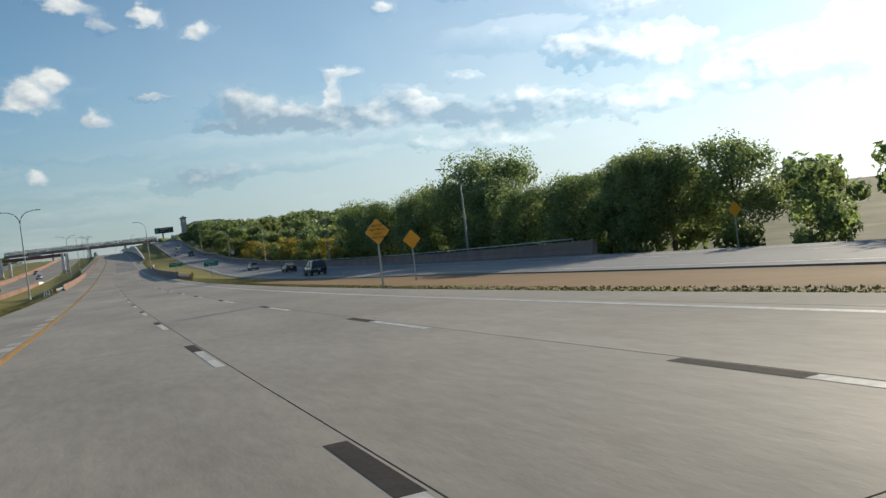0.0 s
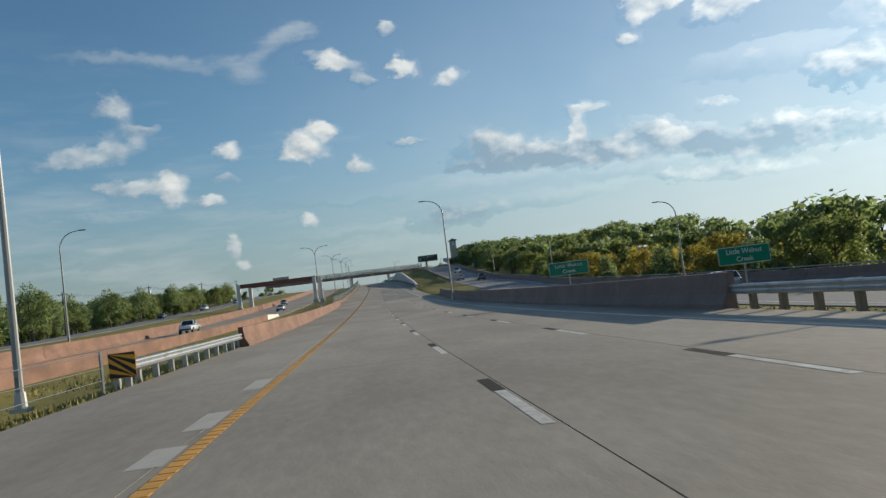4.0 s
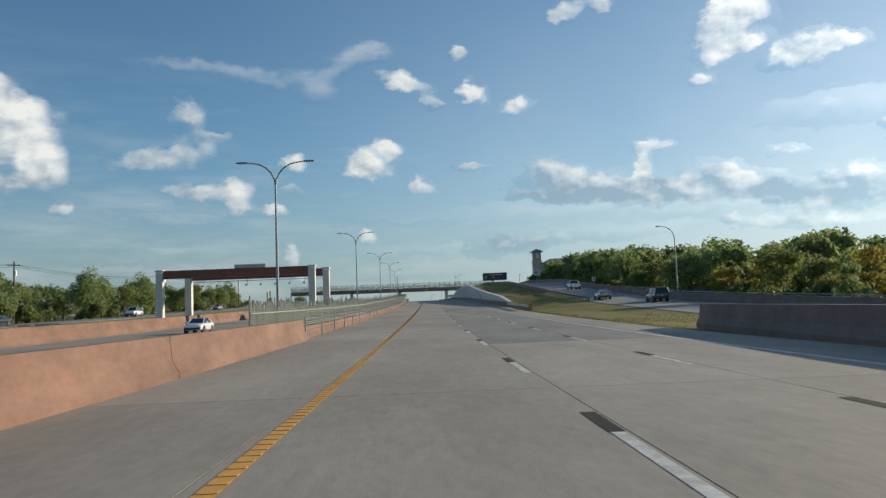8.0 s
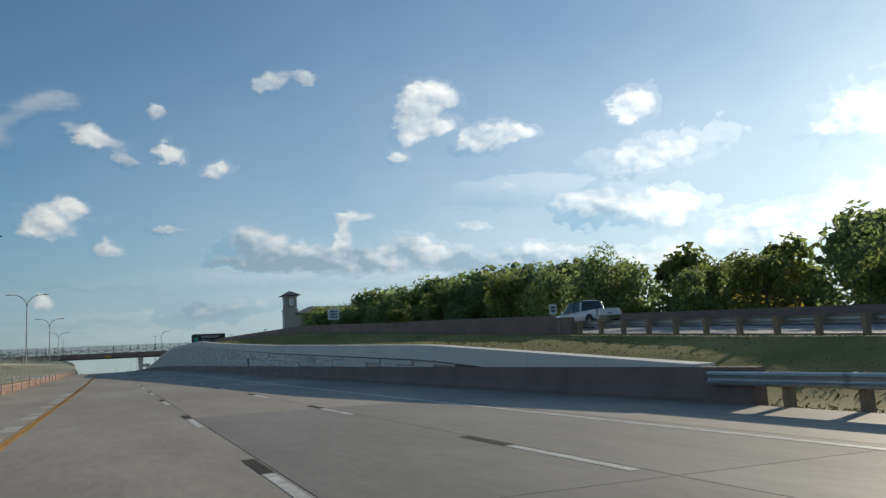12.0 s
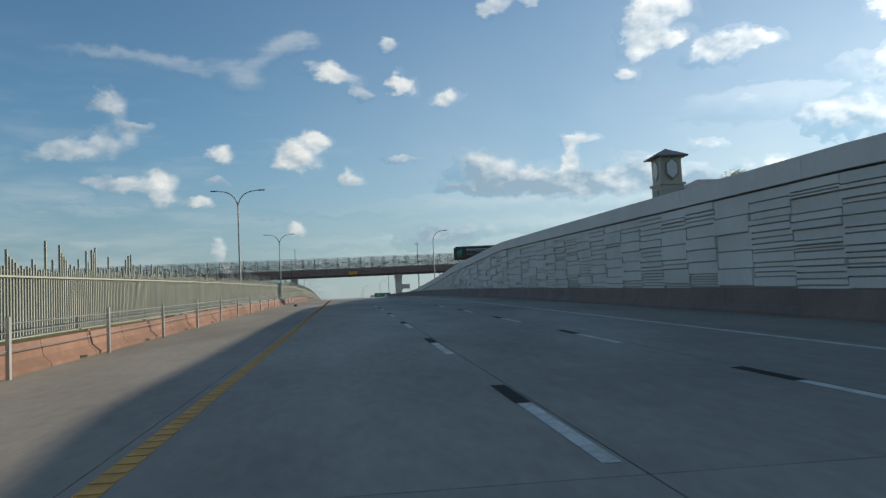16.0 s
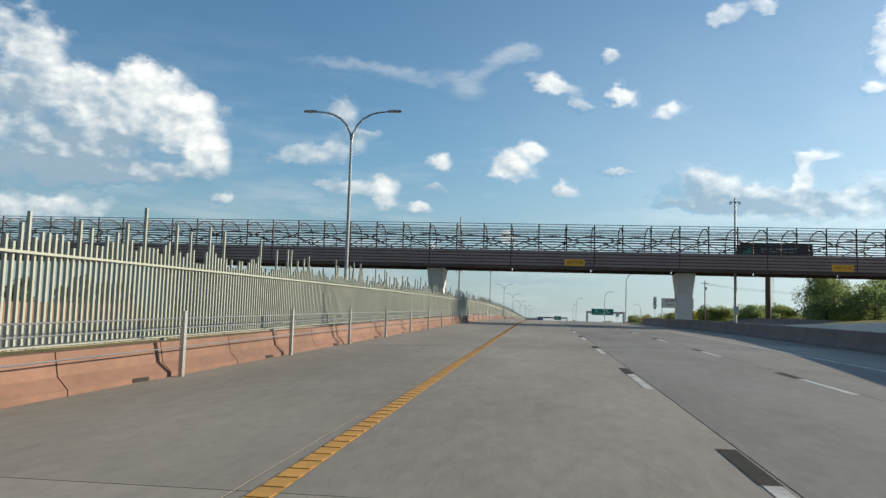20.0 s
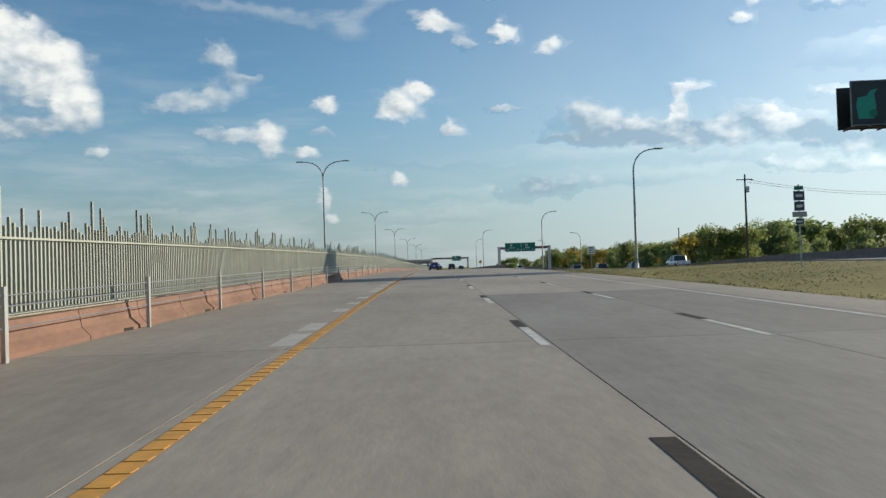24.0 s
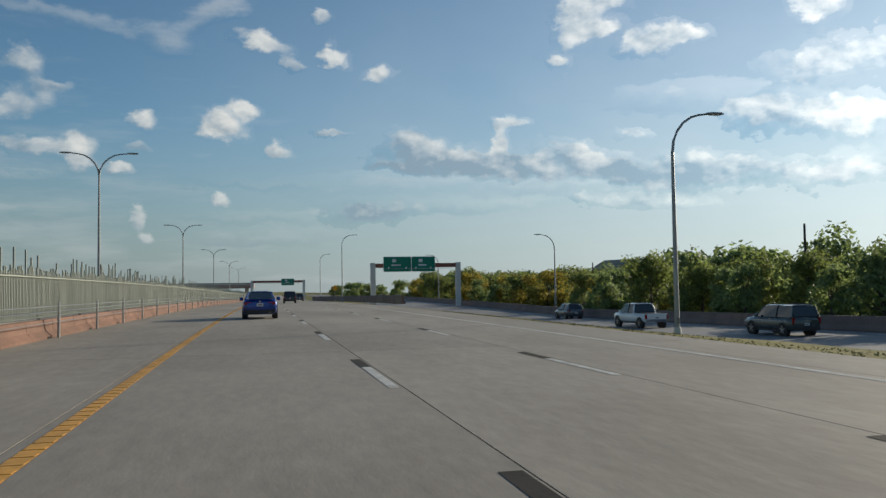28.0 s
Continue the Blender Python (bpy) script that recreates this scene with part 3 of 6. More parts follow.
ROAD_OUT = [(-300, 9.8), (120, 9.8), (140, 10.2), (215, 10.2), (245, 10.9), (262, 10.6), (330, 10.9), (350, 12.0), (640, 12.0), (660, 10.6), (1300, 10.6)]
WALL_H = [(353, 0.8), (370, 1.65), (405, 2.45), (417, 2.78), (440, 3.45), (462, 4.3), (508, 4.35), (535, 3.3), (553, 2.3), (580, 1.1), (592, 0.8)]
OPP_H = -0.45


def ground_h(s, o):
    """The level of the ground beside the road, over the road's own level at s."""
    out, fi, fo, fh = lerp(ROAD_OUT, s), lerp(FRONT_IN, s), lerp(FRONT_OUT, s), lerp(FRONT_H, s)
    hill = lerp([(-300, 0), (250, 0), (400, 4), (500, 6), (640, 2), (800, 0), (2600, 0)], s)
    edge = lerp([(340, -0.06), (353, -0.06), (370, 1.3), (405, 2.1), (462, 3.9), (508, 3.95), (553, 1.95), (592, 0.5), (600, 0.2), (640, 0.1), (660, -0.06)], s)
    wall_ = 353 < s < 592
    right = [(out - 0.3, -0.06), (out + (0.62 if wall_ else 0.2), -0.06), (out + (0.68 if wall_ else 0.25), edge), (out + 1.5, edge - (0.08 if edge < 0.3 else -0.1)), (fi - 1.5, fh - 0.03), (fi, fh - 0.06), (fo, fh - 0.06), (fo + 3, fh - 1.2), (fo + 15, fh - 1.8 + 0.15 * hill), (fo + 70, min(fh, 3) - 3.0 + 0.6 * hill), (300, -7), (1600, -16)]
    left = [(-1600, -6), (-300, -2.5), (-120, -0.8), (-75, -0.9), (-58, 0.4), (-46, 0.4), (-36, 0.1), (-29.6, -0.1), (-28.8, OPP_H - 0.06), (-16.4, OPP_H - 0.06), (-13, -0.75), (-8, -0.5), (-6.6, -0.08), (-5.8, -0.06)]
    if s < 150:
        left[-4:-2] = [(-13, -1.2), (-8.5, -0.7)]
    pts = left + right
    return float(np.interp(o, [p[0] for p in pts], [p[1] for p in pts]))


def build_ground():
    ss = np.concatenate([np.arange(-290, -60, 30), np.arange(-60, 340, 8), np.arange(340, 600, 4), np.arange(600, 1000, 8), np.arange(1000, 2580, 60)])
    fixed = [-1600, -700, -300, -200, -140, -100, -75, -66, -58, -52, -46, -40, -36, -29.6, -28.8, -22, -16.4, -14.5, -13, -10.5, -8.5, -7.4, -6.6, -5.8, 0, 5]
    rows = []
    for s in ss:
        out, fi, fo = lerp(ROAD_OUT, s), lerp(FRONT_IN, s), lerp(FRONT_OUT, s)
        os_ = fixed + [out - 0.3, out + (0.62 if 353 < s < 592 else 0.2), out + (0.68 if 353 < s < 592 else 0.25), out + 1.5] + [out + 1.5 + (fi - 1.5 - out - 1.5) * k / 4 for k in (1, 2, 3, 4)] + [fi, (fi + fo) / 2, fo, fo + 1.5, fo + 3, fo + 8, fo + 15, fo + 30, fo + 50, fo + 70, 180, 260, 400, 800, 1600]
        row = []
        for o in os_:
            h = ground_h(s, o)
            rough = 0.0 if (-6.2 < o < out + 0.3) or abs(o - (fi + fo) / 2) < 8 or -30 < o < -15 else 0.10
            if abs(o) > 60:
                rough = 0.8
            h += rough * noise.noise((s * 0.13, o * 0.17, 0.0))
            row.append(P(s, o, h))
        rows.append(row)
    g = Mesh()
    n = len(rows[0])
    g.add([p for r in rows for p in r], [(i * n + j, i * n + j + 1, (i + 1) * n + j + 1, (i + 1) * n + j) for i in range(len(rows) - 1) for j in range(n - 1)])
    g.smooth = True
    me = g.data("ground", M["grass"])
    me.materials.append(M["scrub"])
    me.materials.append(M["soil"])
    k = n - 1
    for i in range(len(rows) - 1):
        for j in range(n - 1):
            s = ss[i]
            idx = 0
            if j >= len(fixed) + 14 or j < 8:
                idx = 1
            if s < 86 and len(fixed) + 3 <= j < len(fixed) + 8:
                idx = 2
            me.polygons[i * k + j].material_index = idx
    ob = new("ground", me)
    tagged(ob, "dry mown grass verges and woodland floor beside the highway", "ground", kind="structure")
    return ob


build_ground()

# ---- carriageways ----
road = thing("road", "pale grey-brown concrete toll road with sawn joints", "road", kind="structure")
base = Mesh().along(lambda s: [(lerp(ROAD_IN, s) - 0.05, -0.03), (lerp(ROAD_OUT, s), -0.03), (lerp(ROAD_OUT, s), -0.3), (lerp(ROAD_IN, s) - 0.05, -0.3)], -80, 1300, 10)
part("base", base, M["joint"], road, "dark joint filler under the slabs")
STRIPS = [(-6.1, -2.03), (-2.03, 2.03), (2.03, 5.47), (5.47, 8.7)]
SLAB = 15.0


def slab(mesh, o0, o1, s0, s1):
    e = 0.009
    prof = lambda s: [(o0 + e, -0.2), (o0 + e, 0.0), ((o1(s) if callable(o1) else o1) - e, 0.0), ((o1(s) if callable(o1) else o1) - e, -0.2)]
    return mesh.along(prof, s0 + e, s1 - e, SLAB / 2)


rest = Mesh()
for k in range(-3, 88):
    s0 = k * SLAB
    for o0, o1 in STRIPS + [(8.7, lambda s: lerp(ROAD_OUT, s))]:
        if 0 <= k < 58:
            # darker concrete in the two right-hand lanes over two stretches
            dark = 2 < o0 < 5.7 and (250 < s0 < 350 or 535 < s0 < 665)
            part("slab", slab(Mesh(), o0, o1, s0, s0 + SLAB), M["slab_dark"] if dark else M["slab"], road)
        else:
            slab(rest, o0, o1, s0, s0 + SLAB)
tagged(part("far_slabs", rest, M["slab"], road), kind="stuff")

markings = thing("road_markings", "white dashed lane lines with black contrast dashes, solid yellow and white edge lines", "road marking", kind="structure")
for s0 in range(-40, 1200, 40):
    part("yellow_line", Mesh().along([(-1.9, 0.004), (-1.7, 0.004)], s0, s0 + 40, 5, closed=False), M["yellow_paint"], markings, "solid yellow edge line")
    part("edge_line", Mesh().along([(8.27, 0.004), (8.43, 0.004)], s0, s0 + 40, 5, closed=False), M["white_paint"], markings, "solid white edge line")
PERIOD = 11.1
DASH_N = [0, 10, 20, 34, 38, 41, 52, 60, 63, 67]
DASH_S = [29.4, 139.7, 247.7, 406.6, 455.1, 484.0, 599.9, 685.4, 723.0, 762.8]      # far end of the black dash
for k in range(-4, 100):
    far = float(np.interp(k, DASH_N, DASH_S)) if 0 <= k <= 67 else (29.4 + k * PERIOD if k < 0 else 762.8 + (k - 67) * PERIOD)
    for o, ph in ((1.9, 0.0), (5.35, 0.4)):
        s1 = far + ph
        part("dash", Mesh().along([(o - 0.075, 0.004), (o + 0.075, 0.004)], s1 - 4.7, s1 - 1.65, 3.05, closed=False), M["white_paint"], markings)
        part("contrast_dash", Mesh().along([(o - 0.095, 0.004), (o + 0.095, 0.004)], s1 - 1.65, s1, 3, closed=False), M["black_paint"], markings, "black contrast dash")

rib = Mesh()
for k in range(2600):
    a = P(0.5 + 0.33 * k, -1.8, 0.009)
    rib.box((a.x, a.y, a.z - 0.003), (0.19, 0.16, 0.004))
tagged(part("rumble_rib", rib, M["yellow_paint"], markings, "raised ribs on the yellow line"), kind="stuff")
patch = Mesh()
for k in range(210):
    s0 = 4.0 * k + 0.8 * math.sin(k * 2.3)
    if math.sin(s0 * 0.021) + 0.5 * math.sin(s0 * 0.057) > 0.8:
        patch.along([(-2.35, 0.003), (-1.96, 0.003)], s0, s0 + 1.5 + 0.6 * math.sin(k), 2, closed=False)
tagged(part("scraped_patch", patch, M["scraped"], markings, "pale scraped patches beside the yellow line"), kind="stuff")

frontage = Mesh().along(lambda s: [(lerp(FRONT_IN, s), lerp(FRONT_H, s)), (lerp(FRONT_OUT, s), lerp(FRONT_H, s)), (lerp(FRONT_OUT, s), lerp(FRONT_H, s) - 0.3), (lerp(FRONT_IN, s), lerp(FRONT_H, s) - 0.3)], -120, 1300, 8)
fr = part("frontage_road", frontage, M["frontage"])
tagged(fr, "grey asphalt frontage road behind a concrete parapet", "road", kind="structure")
for s0 in range(-60, 1200, 60):
    part("edge_line", Mesh().along(lambda s: [(lerp(FRONT_IN, s) + 1.0, lerp(FRONT_H, s) + 0.005), (lerp(FRONT_IN, s) + 1.15, lerp(FRONT_H, s) + 0.005)], s0, s0 + 60, 6, closed=False), M["white_paint"], fr)
    part("edge_line", Mesh().along(lambda s: [(lerp(FRONT_OUT, s) - 1.4, lerp(FRONT_H, s) + 0.005), (lerp(FRONT_OUT, s) - 1.25, lerp(FRONT_H, s) + 0.005)], s0, s0 + 60, 6, closed=False), M["white_paint"], fr)
for k in range(-4, 90):
    s0 = k * PERIOD
    part("dash", Mesh().along(lambda s: [(lerp(FRONT_IN, s) + 5.4, lerp(FRONT_H, s) + 0.005), (lerp(FRONT_IN, s) + 5.55, lerp(FRONT_H, s) + 0.005)], s0, s0 + 3, 3, closed=False), M["white_paint"], fr)
opp = part("opposite_road", Mesh().along([(-28.8, OPP_H), (-16.4, OPP_H), (-16.4, OPP_H - 0.3), (-28.8, OPP_H - 0.3)], -120, 1300, 10), M["slab"])
tagged(opp, "pale concrete roadway for the opposite direction", "road", kind="structure")
oppf = part("opposite_frontage_road", Mesh().along([(-57, 0.46), (-47, 0.46), (-47, 0.2), (-57, 0.2)], -120, 1300, 10), M["frontage"])
tagged(oppf, "grey asphalt road beyond the opposite lanes", "road", kind="structure")

# ---- barriers ----
def f_shape(o, side, h, w=0.22):
    """A concrete safety barrier's outline; side +1 has its sloping face towards larger o."""
    k = side
    return [(o - k * w, -0.1), (o - k * w, h), (o + k * 0.0, h), (o + k * 0.06, h * 0.42), (o + k * 0.22, h * 0.12), (o + k * 0.22, -0.1)]


def barrier(name, label, o, side, h, s0, s1, material, seg=10.0, level=None, step=5.0):
    th = thing(name, label, "barrier", kind="structure")
    n = max(1, round((s1 - s0) / seg))
    for i in range(n):
        a, b = s0 + (s1 - s0) * i / n + 0.015, s0 + (s1 - s0) * (i + 1) / n - 0.015
        prof = lambda s: [(q[0] + (o(s) if callable(o) else o), q[1] + (level(s) if level else 0)) for q in f_shape(0, side, h(s) if callable(h) else h)]
        part("barrier_segment", Mesh().along(prof, a, b, step), material, th)
    return th


barrier("red_barrier", "terracotta-stained concrete bridge barrier beside the yellow line", -5.85, 1, 0.95, 156, 265, M["red_conc"])
barrier("low_red_barrier", "low terracotta-stained concrete barrier below the rod fence", -6.35, 1, 0.56, 265, 1000, M["red_conc"], seg=3.04, step=3.1)
barrier("bridge_parapet", "brown-stained concrete parapet on the creek bridge", lambda s: lerp([(128, 10.2), (200, 10.2), (245, 11.2), (264, 12.4)], s), -1, 1.0, 138, 264, M["dark_conc"], level=None)
barrier("wall_barrier", "brown-stained concrete barrier at the foot of the retaining wall", 12.1, -1, 0.74, 351, 648, M["dark_conc"])
barrier("frontage_parapet", "grey-brown concrete parapet along the far side of the frontage road", lambda s: lerp(FRONT_OUT, s) + 0.3, -1, 0.9, 57, 1000, M["dark_conc"], seg=20, level=lambda s: lerp(FRONT_H, s))
barrier("frontage_inner_parapet", "dark concrete parapet on the road side of the raised frontage road", lambda s: lerp(FRONT_IN, s) - 0.3, 1, 0.8, 372, 585, M["dark_conc"], seg=15, level=lambda s: lerp(FRONT_H, s))
barrier("opposite_barrier", "terracotta-stained concrete barrier along the opposite roadway", -16.6, -1, 0.85, 150, 247, M["red_conc"], seg=20, level=lambda s: OPP_H)
barrier("opposite_outer_barrier", "terracotta-stained concrete barrier beyond the opposite roadway", -29.1, 1, 1.3, 60, 700, M["red_conc"], seg=20, level=lambda s: OPP_H)
low_wall = bpy.data.objects["low_red_barrier"]
slot = Mesh().box((0, 0, 0.035), (0.03, 0.55, 0.07)).data("drain_slot", bpy.data.materials["black_contrast_paint"])
for k in range(118):
    ob = part("drain_slot", slot, None, low_wall, "dark drain slot" if k == 0 else "")
    ob.matrix_world = at(276.3 + 6.07 * k, -6.132, 0.0)
rail = thing("parapet_rail", "grey steel rail on top of the frontage parapet", "rail", kind="structure")
for s0 in range(60, 360, 20):
    part("rail_tube", Mesh().tube([P(s, lerp(FRONT_OUT, s) + 0.4, lerp(FRONT_H, s) + 1.08) for s in (s0, s0 + 10, s0 + 20)], 0.05, 6), M["galv"], rail)
    for s in range(s0, s0 + 20, 5):
        part("rail_post", Mesh().box((0, 0, 0.98), (0.06, 0.06, 0.2), at(s, lerp(FRONT_OUT, s) + 0.4, lerp(FRONT_H, s))), M["galv"], rail)

end = part("barrier_end", Mesh().along(lambda s: [(-17.0, -0.5), (-17.0, lerp([(247.2, 0.36), (262, -0.1)], s)), (-16.55, lerp([(247.2, 0.36), (262, -0.1)], s)), (-16.4, -0.5)], 247.2, 262, 5), M["pale_conc"])
tagged(end, "pale sloping concrete end of the opposite barrier", "barrier")

# ---- retaining wall with cast panels ----
wall = thing("retaining_wall", "pale concrete retaining wall of irregular cast panels under a smooth coping", "wall", kind="structure")
# greyer than the panels, so groove shade is put into the backing's colour
part("backing", Mesh().along(lambda s: [(12.36, 0.0), (12.36, max(lerp(WALL_H, s) - 0.72, 0.1)), (12.7, max(lerp(WALL_H, s) - 0.72, 0.1)), (12.7, 0.0)], 353, 592, 4), M["grey_conc"], wall)
for s0 in np.arange(353, 591, 4.0):
    s1 = min(s0 + 3.98, 592)
    part("coping", Mesh().along(lambda s: [(12.16, max(lerp(WALL_H, s) - 0.62, 0.5)), (12.16, lerp(WALL_H, s)), (12.75, lerp(WALL_H, s)), (12.75, max(lerp(WALL_H, s) - 0.62, 0.5))], s0, s1, 2), M["coping"], wall)

# ---- where the rod fence runs ----
FENCE_S0, FENCE_S1, FENCE_O = 257.0, 1000.0, -6.62


# ---- overpass ----
def build_overpass(s, o0, o1):
    th = thing("overpass", "brown steel pedestrian overpass with a hooped rail cage on white piers", "bridge", at(s, 0, 0))
    W = 5.2                                   # deck depth along the road
    zb, zt, top = 4.95 * U, 6.62 * U, 9.05 * U
    pan = 7.5 * U
    x0, x1 = o0 * U, o1 * U
    j0 = -10.25 * U
    n0, n1 = math.floor((x0 - j0) / pan), math.ceil((x1 - j0) / pan)
    part("deck", Mesh().box(((x0 + x1) / 2, W / 2, zb + 0.75), (x1 - x0, W - 0.5, 0.35)), M["grey_conc"], th, "grey concrete deck")
    for n in range(n0, n1):
        a, b = max(j0 + n * pan, x0), min(j0 + (n + 1) * pan, x1)
        if b - a < 0.5:
            continue
        for side, y in (("near", 0.0), ("far", W)):
            # dark base colour paints the shade in the gaps between the ribs
            g = part("girder_panel", Mesh().box(((a + b) / 2, y, (zb + zt) / 2), (b - a - 0.10, 0.10, zt - zb)), M["truss"], th, "brown girder panel with long ribs, darkened between them as shade")
            hb = (zt - zb - 0.28) / 5
            for k in range(5):
                sgn = -1 if side == "near" else 1
                part("rib", Mesh().box(((a + b) / 2, y + sgn * 0.085, zb + 0.28 + hb * (k + 0.5)), (b - a - 0.12, 0.09, hb - 0.10)), M["girder"], g)
            part("flange", Mesh().box(((a + b) / 2, y, zb + 0.07), (b - a - 0.02, 0.42, 0.12)), M["truss"], g)
        for y in (0.0, W):
            ht = top - zt
            for k in range(11):
                z = zt + 0.12 + (ht - 0.15) * k / 10
                part("rail", Mesh().tube([(a, y, z), (b, y, z)], 0.032 if k not in (0, 3) else 0.055, 5), M["truss"], th)
            # sweeping braces
            c = (a + b) / 2
            q = 10
            part("brace", Mesh().tube([(a + (b - a) * t / q, y + 0.03, zt + 0.15 + 1.35 * abs(math.cos(math.pi * t / q))) for t in range(q + 1)], 0.045, 5), M["truss"], th, "curved brace")
            part("brace", Mesh().tube([(a + (b - a) * t / q, y + 0.03, zt + 0.25 + 1.2 * math.sin(math.pi * t / q)) for t in range(q + 1)], 0.045, 5), M["truss"], th, "curved brace")
        m = 3
        for k in range(m):
            x = a + (b - a) * k / m
            pts = [(x, 0.0, zt), (x, 0.0, zt + 1.5)] + [(x, W / 2 - W / 2 * math.cos(math.pi * t / 8), zt + 1.5 + (top - zt - 1.52) * math.sin(math.pi * t / 8)) for t in range(1, 8)] + [(x, W, zt + 1.5), (x, W, zt)]
            part("hoop", Mesh().tube(pts, 0.055, 6), M["truss"], th, "arched steel hoop over the walkway")
            part("post", Mesh().box((x, 0.0, (zt + top) / 2 - 0.03), (0.11, 0.13, top - zt - 0.06)), M["truss"], th)
        part("splice_post", Mesh().box((a, -0.03, (zb + zt) / 2 + 0.1), (0.10, 0.14, zt - zb)), M["truss"], th)
    for x in (-9.75, 13.0, 33.5, -33.0):
        if not x0 / U <= x <= x1 / U:
            continue
        zt2 = zb
        base = min(ground_h(s, x), 0.3) * U - 0.6
        bm = Mesh()
        lev = [(base, 0.66, 0.75), (0.9, 0.67, 0.78), (zt2 * 0.62, 0.74, 0.9), (zt2 - 0.05, 0.86, 1.7)]
        vs = [(x * U + sx * w, W / 2 + sy * d, z) for z, w, d in lev for sx, sy in ((-1, -1), (1, -1), (1, 1), (-1, 1))]
        fs = [(3, 2, 1, 0), (12, 13, 14, 15)] + [(4 * i + k, 4 * i + (k + 1) % 4, 4 * i + 4 + (k + 1) % 4, 4 * i + 4 + k) for i in range(3) for k in range(4)]
        pier = part("pier", bm.add(vs, fs), M["pier"], th, "flared white concrete pier")
        # no hollow is cut: a darker panel paints the recess's shade
        part("recess_shade", Mesh().box((x * U - 0.68 if x > 0 else x * U + 0.68, W / 2, zt2 * 0.62), (0.12, 0.55, 1.7)), M["grey_conc"], pier, "darker panel standing in for a shaded recess")
        part("bearing", Mesh().box((x * U, W / 2, zt2 + 0.03), (1.3, 3.0, 0.2)), M["rust"], pier)
    return th


overpass = build_overpass(624, -62, 34.5)


def text_part(words, size, m, material, parent, name="lettering", label=""):
    cu = bpy.data.curves.new(name, "FONT")
    cu.body, cu.size, cu.align_x, cu.align_y, cu.extrude = words, size, "CENTER", "CENTER", 0.003
    tmp = bpy.data.objects.new("tmp", cu)
    scene.collection.objects.link(tmp)
    dg = bpy.context.evaluated_depsgraph_get()
    me = bpy.data.meshes.new_from_object(tmp.evaluated_get(dg))
    bpy.data.objects.remove(tmp)
    bpy.data.curves.remove(cu)
    me.name = name
    me.materials.clear()
    me.materials.append(material)
    me.transform(m)
    ob = part(name, me, material, parent, label)
    return ob


FACE = pose(0, 0, 0, 90, 0, 0)               # upright, read by one who looks along the road


def plate_mesh(w, h, r=0.06, t=0.02):
    """A sign plate with rounded corners, facing against the road's direction, centred on the origin."""
    pts = []
    for cx, cz, a0 in ((w / 2 - r, h / 2 - r, 0), (-w / 2 + r, h / 2 - r, 90), (-w / 2 + r, -h / 2 + r, 180), (w / 2 - r, -h / 2 + r, 270)):
        for k in range(4):
            a = radians(a0 + 30 * k)
            pts.append((cx + r * math.cos(a), cz + r * math.sin(a)))
    return Mesh().extrude(pts, 0.0, t)


def moved(mesh, x, y, z, ry=0):
    m = pose(x, y, z, 0, ry, 0)
    mesh.v = [tuple(m @ Vector(p)) for p in mesh.v]
    return mesh


def bars(parent, w, h, z, rows, material, y=-0.006, fill=0.8):
    """Rows of plain bars in place of unreadable writing."""
    rh = h / rows
    for r in range(rows):
        x = -w / 2 * fill
        zc = z + h / 2 - rh * (r + 0.5)
        while x < w / 2 * fill - 0.05:
            bw = min(random.uniform(0.35, 0.8) * rh * 3, w / 2 * fill - x)
            part("text_bar", Mesh().box((x + bw / 2, y, zc), (bw, 0.006, rh * 0.5)), material, parent)
            x += bw + rh * 0.35


def clearance_sign(o):
    th = thing("clearance_sign", "amber clearance sign hung on the overpass girder", "sign", at(624, o, 5.56) @ Matrix.Translation((0, -0.24, 0)), group="clearance signs")
    part("plate", plate_mesh(1.95, 0.66, 0.03), M["sign_yellow"], th)
    part("border", moved(plate_mesh(1.99, 0.70, 0.04, 0.012), 0, 0.022, 0), M["sign_back"], th)
    text_part("18 FT 3 IN", 0.36, Matrix.Translation((0, -0.004, 0)) @ FACE, M["black"], th)


clearance_sign(3.0)
clearance_sign(26.0)


